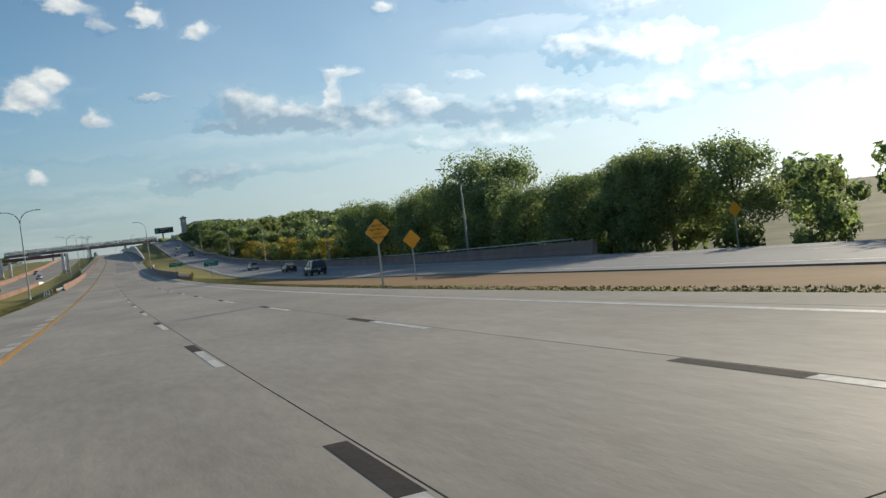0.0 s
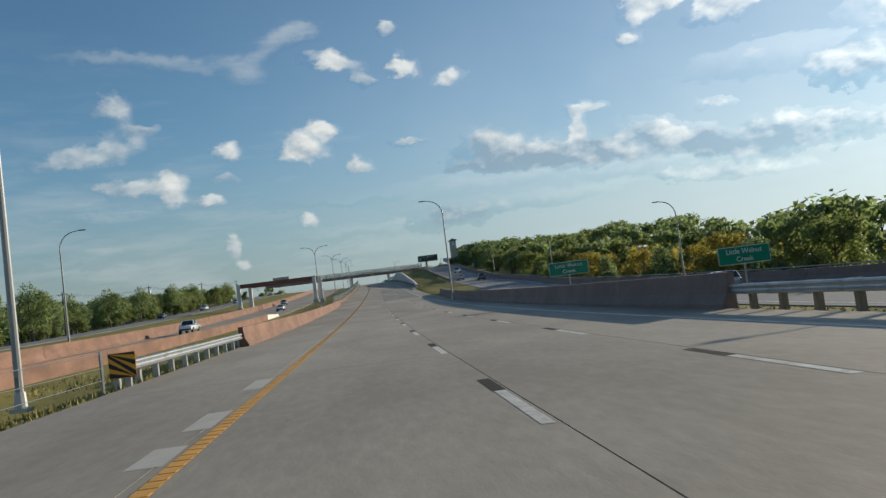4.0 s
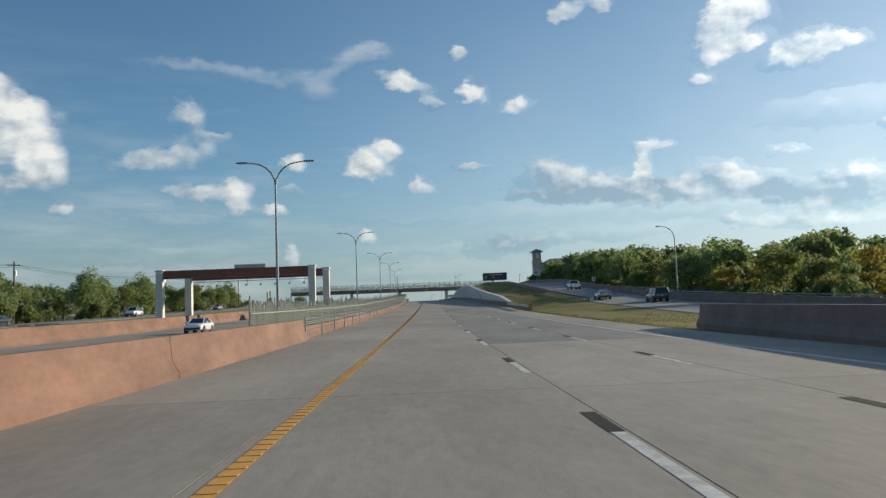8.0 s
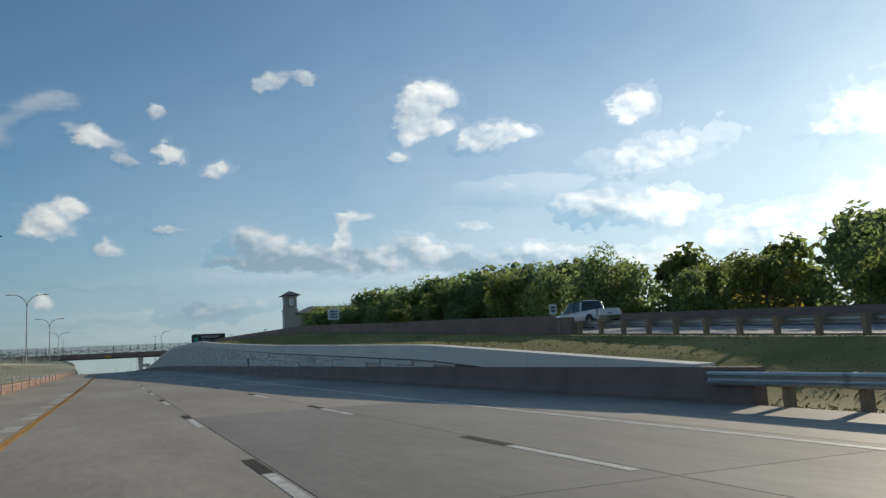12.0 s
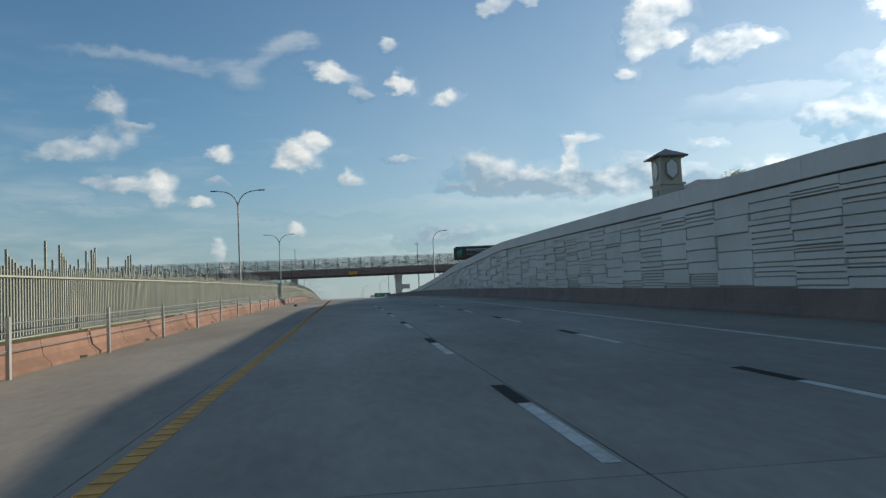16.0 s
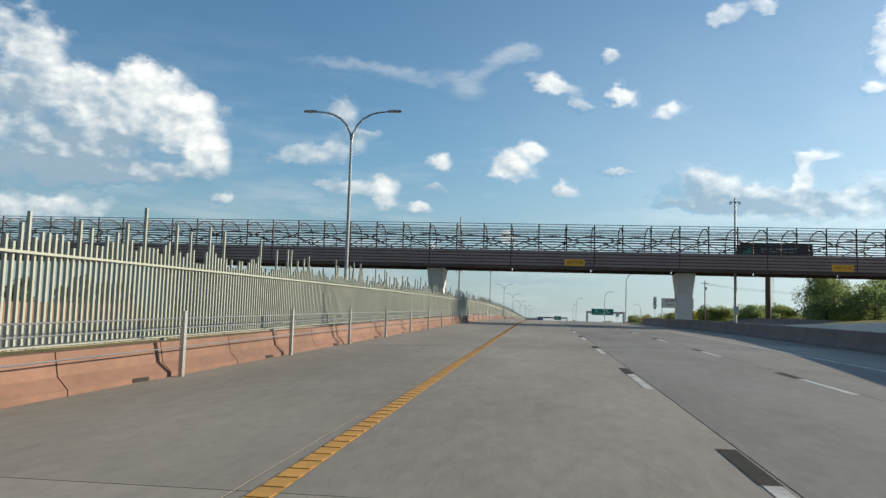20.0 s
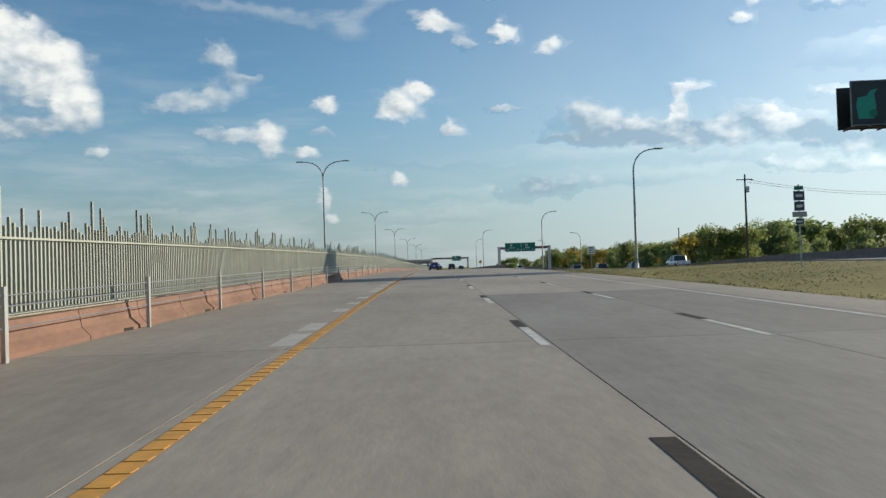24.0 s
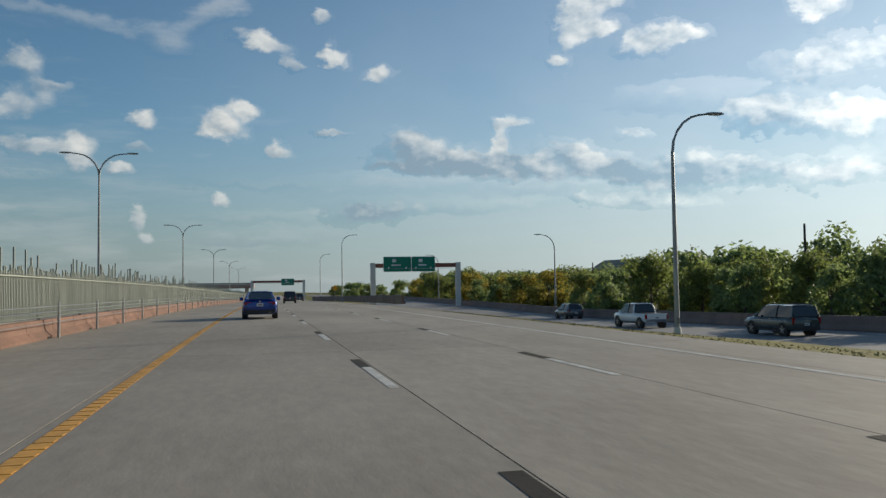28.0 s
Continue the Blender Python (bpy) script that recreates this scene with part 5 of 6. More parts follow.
guardrail("median_guardrail", "galvanised W-beam guardrail on grey posts beside the median", 138.4, 157, lambda s: lerp([(138, -6.2), (157, -5.95)], s), 1, wooden=False)
guardrail("bridge_guardrail", "galvanised guardrail on timber posts leading to the bridge parapet", 119.5, 139, 10.3, -1)
guardrail("wall_guardrail", "galvanised guardrail on timber posts before the retaining wall", 320, 352, lambda s: lerp([(320, 11.3), (340, 11.7), (352, 11.85)], s), -1)
guardrail("frontage_guardrail", "galvanised guardrail on timber posts along the frontage road", 335, 373, lambda s: lerp(FRONT_IN, s) - 0.2, 1, level=lambda s: lerp(FRONT_H, s) - 0.06)

# square striped marker bolted to the end of the median guardrail
mk = thing("object_marker", "square yellow and black striped marker on the guardrail's blunt end", "road sign", at(138.1, -6.22, 0.0))
pl = part("panel", bevelled("panel", (0.76, 0.03, 0.72), 0.01, M["sign_yellow"]), None, mk)
pl.location = (0, 0, 0.62)
for k in range(-2, 3):
    a = [(-0.37, 0.62 + 0.3 * k + 0.26), (-0.37, 0.62 + 0.3 * k + 0.41), (0.37, 0.62 + 0.3 * k - 0.18), (0.37, 0.62 + 0.3 * k - 0.33)]
    a = [(x, max(0.27, min(0.97, z))) for x, z in a]
    if max(z for x, z in a) - min(z for x, z in a) > 0.05:
        part("stripe", Mesh().add([(x, -0.02, z) for x, z in a], [(0, 3, 2, 1)]), M["black"], mk, "slanting black stripe")
part("post", Mesh().box((0.1, 0.12, 0.2), (0.16, 0.14, 0.75)), M["galv"], mk)

# chain-link fence stub before the median guardrail
th = thing("median_fence", "low wire fence on grey posts across the median grass", "fence")
for s in (122, 126, 131, 137):
    part("post", Mesh().tube([P(s, -6.4, -0.2), P(s, -6.4, 1.0)], 0.05, 6), M["pole"], th)
for z in (0.95, 0.6, 0.3):
    part("wire", Mesh().tube([P(s, -6.4, z) for s in (122, 130, 137)], 0.009, 4), M["galv"], th)


# ---- posts and cables before the rod fence ----
th = thing("cable_barrier", "row of grey steel posts with three tension cables", "barrier")
for k in range(int((990 - 266.2) / 6.05)):
    m = at(266.2 + 6.05 * k, -5.95, 0)
    p = part("post", Mesh().box((0, 0, 0.58), (0.075, 0.11, 1.26), m), M["galv"], th, "upright steel post")
for z in (0.5, 0.82, 0.98):
    for k in range(18):
        s0 = 266 + 40 * k
        part("cable", Mesh().tube([P(s, -5.95, z) for s in (s0, s0 + 13.3, s0 + 26.6, s0 + 40)], 0.012, 4, caps=False), M["galv"], th)


# ---- rod fence ----
def rail_h(s):
    """The height of the fence's top rail, which climbs over the first stretch."""
    return lerp([(257, 1.36), (300, 1.45), (350, 1.72), (400, 1.87)], s)


def build_rod_fence():
    th = thing("rod_fence", "pale green steel fence of close-set rods with ragged tops", "fence")
    rng = random.Random(5)
    step = 0.15
    rest_ = Mesh()
    s = FENCE_S0
    shared = {}
    while s < FENCE_S1:
        wave = 0.5 + 0.5 * noise.noise((s * 0.9, 3.1, 0))
        top = rail_h(s) + 0.05 + 0.30 * wave * rng.random() + (rng.uniform(0.3, 0.72) if rng.random() < 0.24 else rng.uniform(0.0, lerp([(257, 0.5), (350, 0.3), (400, 0.2)], s)))
        near = 545 < s < 587
        if near:
            m = at(s, FENCE_O, 0)
            key = round(top * 12)
            if key not in shared:
                shared[key] = Mesh().box((0, 0, (0.6 + key / 12) / 2 * U), (0.05, 0.05, (key / 12 - 0.6) * U)).data("rod", M["rod"])
            ob = new("rod", shared[key])
            ob.matrix_world = m
            ob.parent = th
        else:
            a = P(s, FENCE_O, 0.6)
            rest_.box((a.x, a.y, a.z + (top - 0.6) * U / 2), (0.05, 0.05, (top - 0.6) * U))
        s += step
    tagged(part("rod_mass", rest_, M["rod"], th), kind="stuff")
    for s0 in np.arange(FENCE_S0, FENCE_S1, 20):
        for fz, r in ((rail_h, 0.018), (lambda s: 0.64, 0.018)):
            part("rail", Mesh().along(lambda s: [(FENCE_O + 0.03, fz(s) - r), (FENCE_O + 0.03, fz(s) + r), (FENCE_O + 0.09, fz(s) + r), (FENCE_O + 0.09, fz(s) - r)], s0, s0 + 20, 5), M["rod"], th, "horizontal rail")
    for s0 in np.arange(FENCE_S0 + 4.0, FENCE_S1, 6.05):
        a = at(s0, FENCE_O - 0.1, 0)
        part("fence_post", Mesh().box((0, 0, rail_h(s0) / 2 * U), (0.1, 0.1, rail_h(s0) * U), a), M["rod"], th)
    return th


build_rod_fence()

# ---- tower building ----
def build_tower():
    th = thing("hotel", "pale stucco building with a square tower, hexagonal windows and grey roof", "building", at(553, 46.3, 0))
    zb = ground_h(553, 46) * U - 1
    w = 3.7
    z1, z2 = 14.0 * U, 18.0 * U
    part("tower_shaft", Mesh().box((0, 2.2, (zb + z1) / 2), (w, w, z1 - zb)), M["stucco"], th, "pale stucco shaft")
    part("cornice", Mesh().box((0, 2.2, z1 + 0.12), (w + 0.5, w + 0.5, 0.3)), M["stucco"], th)
    belfry = part("belfry", Mesh().box((0, 2.2, (z1 + z2) / 2 + 0.1), (w - 0.3, w - 0.3, z2 - z1)), M["stucco"], th, "upper stage")
    hexa = [(1.25 * math.cos(a) * 0.75, (z1 + z2) / 2 + 0.2 + 1.45 * math.sin(a)) for a in [radians(30 + 60 * k) for k in range(6)]]
    hexo = [(1.55 * math.cos(a) * 0.75, (z1 + z2) / 2 + 0.2 + 1.75 * math.sin(a)) for a in [radians(30 + 60 * k) for k in range(6)]]
    f = part("window_frame", Mesh().extrude(hexo, 0.02, 0.16), M["stone"], belfry, "dark hexagonal frame")
    part("pane", Mesh().extrude(hexa, -0.02, 0.1), M["sign_white"], f)
    for nm, mm in (("window_frame", M["stone"]),):
        g = Mesh().extrude(hexo, 0.0, 0.14)
        g.v = [(-w / 2 + 0.15 - 0.02 - v[1] + 0.14, 2.2 + v[0], v[2]) for v in g.v]
        f2 = part(nm, g, mm, belfry, "dark hexagonal frame")
        g = Mesh().extrude(hexa, 0.0, 0.1)
        g.v = [(-w / 2 + 0.02 - v[1] + 0.06, 2.2 + v[0], v[2]) for v in g.v]
        part("pane", g, M["sign_white"], f2)
    part("louvre", Mesh().box((-w / 2 - 0.03, 2.2, z1 - 1.6), (0.1, 1.7, 1.6)), M["glass"], th, "dark louvred opening")
    e = w / 2 + 0.75
    part("tower_roof", Mesh().add([(-e, 2.2 - e, z2 + 0.1), (e, 2.2 - e, z2 + 0.1), (e, 2.2 + e, z2 + 0.1), (-e, 2.2 + e, z2 + 0.1), (0, 2.2, z2 + 1.5), (-e, 2.2 - e, z2 - 0.08), (e, 2.2 - e, z2 - 0.08), (e, 2.2 + e, z2 - 0.08), (-e, 2.2 + e, z2 - 0.08)],
         [(0, 1, 4), (1, 2, 4), (2, 3, 4), (3, 0, 4), (5, 6, 1, 0), (6, 7, 2, 1), (7, 8, 3, 2), (8, 5, 0, 3), (8, 7, 6, 5)]), M["roof"], th, "low grey pyramid roof")
    # long wing
    L0, L1, d, hw = 1.9, 30.0, 13.0, 13.2 * U
    part("wing", Mesh().box(((L0 + L1) / 2, 7, (zb + hw) / 2), (L1 - L0, d, hw - zb)), M["stucco"], th, "pale wing")
    e = 0.8
    part("wing_roof", Mesh().add([(L0 - e, 0 - e, hw), (L1 + e, 0 - e, hw), (L1 + e, d + e, hw), (L0 - e, d + e, hw), (L0 + 5, d / 2, hw + 2.4), (L1 - 5, d / 2, hw + 2.4), (L0 - e, -e, hw - 0.25), (L1 + e, -e, hw - 0.25), (L1 + e, d + e, hw - 0.25), (L0 - e, d + e, hw - 0.25)],
         [(0, 1, 5, 4), (1, 2, 5), (2, 3, 4, 5), (3, 0, 4), (6, 7, 1, 0), (7, 8, 2, 1), (8, 9, 3, 2), (9, 6, 0, 3), (9, 8, 7, 6)]), M["roof"], th, "hipped grey roof")
    for r in range(2):
        for k in range(7):
            x, z = L0 + 3 + k * 4.3, hw - 2.2 - 3.4 * r
            fr_ = part("window", Mesh().box((x, -0.03, z), (1.7, 0.12, 1.7)), M["glass"], th, "dark window")
            part("sill", Mesh().box((x, -0.1, z - 0.95), (2.0, 0.25, 0.12)), M["stucco"], fr_)
    return th


build_tower()


def far_lamp(s, o, h):
    th = thing("car_park_lamp", "small dark car park lamp above the wall", "street lamp", at(s, o, ground_h(s, o)), group="car park lamps")
    part("pole", Mesh().tube([(0, 0, 0), (0, 0, h)], 0.07, 6), M["lamp_head"], th)
    part("head", Mesh().box((0.35, 0, h), (0.8, 0.35, 0.16)), M["lamp_head"], th)


far_lamp(548, 38, 7.0)
far_lamp(552, 30, 5.0)
far_lamp(590, 42, 6.0)


# ---- trees ----
def tree_proto(name, label, height, width, seed, leaf, n_leaf, leaf_size, trunk=True, low=0.28, clumps_n=0):
    rng = random.Random(seed)
    th = thing(name, label, "bush" if not trunk else "tree")
    lean = Vector((rng.uniform(-0.05, 0.05), rng.uniform(-0.05, 0.05), 0)) * height
    top = Vector((0, 0, height * 0.78)) + lean
    clumps = []
    k = clumps_n or (20 if n_leaf > 1500 else 12)
    for i in range(k):
        a = rng.uniform(0, 2 * math.pi)
        z = rng.uniform(low, 0.92)
        r = width / 2 * math.sqrt(max(0.05, 1 - ((z - 0.55) / 0.47) ** 2)) * rng.uniform(0.35, 0.9)
        c = Vector((math.cos(a) * r, math.sin(a) * r, z * height)) + lean * z
        clumps.append((c, width * rng.uniform(0.13, 0.24)))
    clumps.append((Vector((0, 0, height * 0.85)) + lean, width * 0.2))
    if trunk:
        wood = Mesh()
        r0 = height * 0.022 + 0.05
        mid = Vector((rng.uniform(-0.15, 0.15), rng.uniform(-0.15, 0.15), height * 0.3))
        wood.tube([(0, 0, -0.6), (0, 0, 0.4), mid, top], [r0 * 1.4, r0, r0 * 0.75, r0 * 0.18], 7)
        for c, r in clumps[:: 2]:
            f = rng.uniform(0.25, 0.7)
            s0 = mid.lerp(top, max(0.0, min(0.8, (c.z / height - 0.35) * 1.0)))
            wood.tube([s0, s0.lerp(c, 0.5) + Vector((0, 0, -0.04 * height)), c], [r0 * 0.42, r0 * 0.25, r0 * 0.07], 5)
        part("trunk", wood, M["bark"], th, "grey-brown trunk with spreading limbs")
    crown = Mesh()
    per = n_leaf // len(clumps)
    vs, fs = [], []
    for c, r in clumps:
        for i in range(per):
            d = Vector((rng.gauss(0, 1), rng.gauss(0, 1), rng.gauss(0, 0.8))).normalized()
            p = c + d * r * rng.uniform(0.45, 1.12) ** 0.7
            p.z = max(p.z, height * 0.06)
            nrm = (d + Vector((rng.uniform(-1, 1), rng.uniform(-1, 1), rng.uniform(-0.6, 1.0))) * 0.9).normalized()
            u = nrm.orthogonal().normalized()
            u = (Matrix.Rotation(rng.uniform(0, 6.28), 3, nrm) @ u)
            v = nrm.cross(u)
            L = leaf_size * rng.uniform(0.6, 1.25)
            w = L * rng.uniform(0.45, 0.7)
            n = len(vs)
            vs += [p - u * L * 0.5, p + v * w * 0.5 - nrm * L * 0.08, p + u * L * 0.5, p - v * w * 0.5 - nrm * L * 0.08]
            fs.append((n, n + 1, n + 2, n + 3))
    crown.add(vs, fs)
    part("crown", crown, M[leaf], th, "leafy crown")
    return th


PROTOS = {
    "near_oak": tree_proto("oak_tree", "broad dark green oak in full leaf close behind the frontage parapet", 12.5, 9.5, 31, "leaf_a", 11500, 0.36, clumps_n=34),
    "tall_oak": tree_proto("oak_tree", "tall dark green oak with a gappy uneven crown", 14.0, 9.0, 32, "leaf_a", 11500, 0.36, low=0.2, clumps_n=32),
    "oak": tree_proto("oak_tree", "broad dark green oak in full leaf behind the frontage road", 12.5, 9.5, 11, "leaf_a", 4000, 0.56),
    "oak_b": tree_proto("oak_tree", "tall dark green oak with a gappy crown", 13.5, 8.0, 12, "leaf_a", 4600, 0.52),
    "elm": tree_proto("elm_tree", "olive green roadside elm in late summer leaf", 8.5, 7.0, 13, "leaf_b", 3000, 0.46),
    "cedar": tree_proto("cedar_tree", "dense dark green bushy cedar", 7.0, 5.0, 14, "leaf_a", 2100, 0.46, low=0.12),
    "gold": tree_proto("yellowing_tree", "small tree with yellowing leaves", 7.5, 6.5, 15, "leaf_c", 3200, 0.45, low=0.18),
    "bush": tree_proto("bush", "olive green bush at the wood's edge", 3.2, 4.2, 16, "leaf_b", 1200, 0.46, trunk=False, low=0.1),
    "far_oak": tree_proto("wood_tree", "dark green tree in the distant wood", 9.0, 9.0, 17, "leaf_a", 1100, 1.05, low=0.12),
    "far_elm": tree_proto("wood_tree", "olive green tree in the distant wood", 8.0, 8.5, 18, "leaf_b", 1100, 1.05, low=0.12),
    "far_gold": tree_proto("wood_tree", "yellow-green tree in the distant wood", 7.0, 7.5, 19, "leaf_c", 950, 1.0, low=0.12),
}
USED = set()
trng = random.Random(77)


def plant(kind, s, o, scale=1.0, group="roadside woods"):
    p = PROTOS[kind]
    m = at(s, o, ground_h(s, o) - 0.15, trng.uniform(0, 360)) @ Matrix.Diagonal((scale * trng.uniform(0.9, 1.15), scale * trng.uniform(0.9, 1.15), scale, 1))
    if kind not in USED:
        USED.add(kind)
        p.matrix_world = m
        tagged(p, group=group)
    else:
        c = copy_thing(p, m)
        c.matrix_world = m
        tagged(c, group=group)


def belt(s0, s1, o0, o1, n, kinds, lo, hi, group):
    for i in range(n):
        s = s0 + (s1 - s0) * (i + trng.random()) / n
        plant(trng.choice(kinds), s, trng.uniform(o0, o1), trng.uniform(lo, hi), group)


W1 = "woods beside the frontage road"
for kind, s, o, k in (("tall_oak", 109.5, 46.5, 1.16), ("tall_oak", 102.5, 48, 1.10), ("near_oak", 106, 42.5, 0.92), ("near_oak", 113.5, 43.5, 0.98), ("near_oak", 99, 44, 0.9), ("near_oak", 118.5, 42, 0.72)):
    plant(kind, s, o, k, W1)
belt(120, 154, 41, 47, 11, ["near_oak", "tall_oak", "near_oak"], 0.78, 0.95, W1)
belt(76, 97, 40.5, 46, 7, ["near_oak", "elm", "near_oak"], 0.68, 0.82, W1)
belt(58, 76, 40, 46, 5, ["near_oak"], 0.72, 0.82, W1)
belt(-10, 58, 42, 50, 7, ["oak", "elm"], 0.7, 0.85, W1)
plant("gold", 152, 38.2, 0.62, W1)
belt(30, 92, 50, 66, 8, ["far_oak"], 0.8, 1.0, W1)
belt(92, 160, 50, 66, 8, ["far_oak"], 0.9, 1.1, W1)
belt(20, 170, 38, 42, 20, ["bush", "cedar", "bush"], 0.7, 1.1, W1)
belt(150, 335, 39, 46, 26, ["elm", "gold", "elm", "gold", "cedar"], 0.75, 1.05, W1)
belt(150, 335, 37, 39.5, 20, ["bush"], 0.7, 1.1, W1)
belt(160, 345, 48, 62, 22, ["far_elm", "far_oak", "far_gold"], 0.85, 1.1, W1)
belt(170, 420, 64, 110, 34, ["far_oak", "far_elm", "far_oak"], 1.0, 1.35, W1)
belt(335, 440, 40, 48, 18, ["elm", "gold", "oak", "cedar"], 0.65, 0.95, W1)
belt(340, 470, 50, 70, 22, ["far_oak", "far_elm"], 0.9, 1.2, W1)
belt(430, 490, 42, 48, 13, ["cedar", "elm", "oak"], 0.62, 0.78, W1)
belt(490, 547, 50, 58, 13, ["oak", "oak", "near_oak"], 0.85, 1.0, W1)
belt(490, 540, 41, 46, 8, ["cedar", "elm"], 0.6, 0.75, W1)
belt(420, 545, 48, 62, 22, ["far_oak"], 0.9, 1.2, W1)
belt(400, 600, 72, 130, 34, ["far_oak", "far_elm"], 1.0, 1.3, W1)
plant("elm", 368, 37.0, 0.62, W1)
plant("elm", 318, 39.5, 0.95, W1)
W2 = "trees beyond the overpass"
belt(668, 712, 44, 54, 9, ["oak", "oak", "oak_b"], 0.75, 0.95, W2)
belt(640, 740, 56, 90, 14, ["far_oak", "far_elm"], 0.8, 1.0, W2)
belt(745, 1000, 52, 66, 34, ["elm", "gold", "elm", "oak", "cedar", "cedar"], 0.8, 1.08, W2)
belt(740, 1010, 41, 47, 24, ["bush", "cedar", "bush"], 0.6, 0.9, W2)
belt(772, 1010, 42, 54, 54, ["elm", "cedar", "elm", "elm", "gold", "cedar"], 0.9, 1.18, W2)
belt(740, 1100, 66, 130, 64, ["far_oak", "far_elm", "far_oak", "far_gold"], 1.15, 1.4, W2)
belt(1000, 1400, 40, 120, 36, ["far_oak", "far_elm"], 0.8, 1.1, W2)
plant("near_oak", 787, 57.5, 0.88, W2)
plant("elm", 774, 64, 1.0, W2)
plant("near_oak", 674, 41.5, 0.78, W2)
W3 = "woods beyond the opposite lanes"
belt(120, 520, -72, -62, 60, ["elm", "cedar", "elm", "oak"], 0.65, 1.0, W3)
belt(100, 560, -110, -74, 76, ["far_oak", "far_elm", "far_oak"], 0.75, 1.1, W3)
belt(520, 1000, -120, -64, 40, ["far_oak", "far_elm"], 0.7, 0.95, W3)
belt(120, 420, -63, -59, 16, ["bush"], 0.7, 1.1, W3)

# distant flat-topped hill
hill = Mesh()
vs, fs = [], []
R_, T_ = 9, 28
for i in range(R_):
    f = i / (R_ - 1)
    for k in range(T_):
        a = 2 * math.pi * k / T_
        rr = 1 - f
        z = 18.6 * min(1.0, f * 1.2)
        wob = 1 + 0.08 * math.sin(3 * a + 1) + 0.05 * math.sin(7 * a)
        vs.append(P(1010, 123, 0) + Vector((math.cos(a) * (24 * rr + 8) * wob, math.sin(a) * (24 * rr + 9) * wob, z - 6)))
for i in range(R_ - 1):
    for k in range(T_):
        fs.append((i * T_ + k, i * T_ + (k + 1) % T_, (i + 1) * T_ + (k + 1) % T_, (i + 1) * T_ + k))
fs.append(tuple((R_ - 1) * T_ + k for k in range(T_)))
hill.add(vs, fs)
hill.smooth = True
hob = part("hill", hill, M["hill"])
tagged(hob, "distant flat-topped hill covered in dry grass and scrub", "hill", kind="structure")

# ---- grass blades on the verges ----
def grass_strip(s0, s1, o0, o1, n, h, seed):
    rng = random.Random(seed)
    g = Mesh()
    vs, fs = [], []
    for i in range(n):
        s = rng.uniform(s0, s1)
        a, b = o0(s), o1(s)
        o = a + (b - a) * rng.random() ** 1.6
        p = P(s, o, ground_h(s, o))
        d = Vector((rng.uniform(-1, 1), rng.uniform(-1, 1), 0)).normalized()
        hh = h * rng.uniform(0.5, 1.4)
        w = d * rng.uniform(0.02, 0.05)
        tip = p + Vector((rng.uniform(-0.08, 0.08), rng.uniform(-0.08, 0.08), hh))
        k = len(vs)
        vs += [p - w, p + w, tip]
        fs.append((k, k + 1, k + 2))
    g.add(vs, fs)
    return g


ga = part("verge_grass", grass_strip(10, 140, lambda s: 9.85, lambda s: lerp([(10, 11.4), (80, 11.6), (92, 19), (140, 19.5)], s), 15000, 0.05, 3), M["grass_blade"])
tagged(ga, "short dry grass blades on the verge", "grass", kind="stuff")
gb = part("verge_grass", grass_strip(262, 375, lambda s: lerp(ROAD_OUT, s) + 0.05, lambda s: lerp(FRONT_IN, s) - 0.3, 20000, 0.05, 4), M["grass_blade"])
tagged(gb, "short yellow-green grass blades on the slope", "grass", kind="stuff")
gc = part("verge_grass", grass_strip(650, 800, lambda s: lerp(ROAD_OUT, s) + 0.05, lambda s: lerp(FRONT_IN, s) - 0.3, 22000, 0.045, 6), M["grass_blade"])
tagged(gc, "short green and straw grass blades on the bank", "grass", kind="stuff")
gd = part("median_grass", grass_strip(90, 160, lambda s: -6.3, lambda s: -15, 9000, 0.16, 7), M["grass_blade"])
tagged(gd, "dry grass blades on the median", "grass", kind="stuff")
ge = part("slope_grass", grass_strip(375, 590, lambda s: 13.0, lambda s: 19.8, 14000, 0.10, 8), M["grass_blade"])
tagged(ge, "yellow-green grass blades above the retaining wall", "grass", kind="stuff")


# ---- vehicles ----
def hull(stations, n=5):
    """A closed body through (y, half width, z bottom, z top, crown) stations."""
    ring = []
    for y, w, z0, z1, crown in stations:
        h = z1 - z0
        pts = [(w * 0.86, z0), (w * 0.97, z0 + h * 0.18), (w, z0 + h * 0.5), (w * 0.975, z0 + h * 0.82), (w * 0.88, z1 - 0.012), (w * 0.5, z1 + crown * 0.8), (0, z1 + crown)]
        full = pts + [(-x, z) for x, z in reversed(pts[:-1])]
        ring.append([(x, y, z) for x, z in full])
    k = len(ring[0])
    g = Mesh()
    fs = [(i * k + j, i * k + (j + 1) % k, (i + 1) * k + (j + 1) % k, (i + 1) * k + j) for i in range(len(ring) - 1) for j in range(k)]
    fs += [tuple(range(k - 1, -1, -1)), tuple((len(ring) - 1) * k + j for j in range(k))]
    g.add([p for r in ring for p in r], fs)
    g.smooth = True
    return g


def cabin(st):
    """Glasshouse through (y, half width at belt, z belt, half width at roof, z roof)."""
    vs = []
    for y, wb, zb, wr, zr in st:
        vs += [(wb, y, zb), (wr, y, zr), (-wr, y, zr), (-wb, y, zb)]
    fs = []
    for i in range(len(st) - 1):
        fs += [(4 * i + j, 4 * i + (j + 1) % 4, 4 * i + 4 + (j + 1) % 4, 4 * i + 4 + j) for j in range(4)]
    fs += [(3, 2, 1, 0), tuple(4 * (len(st) - 1) + j for j in range(4))]
    return Mesh().add(vs, fs)


WHEEL_CACHE = {}


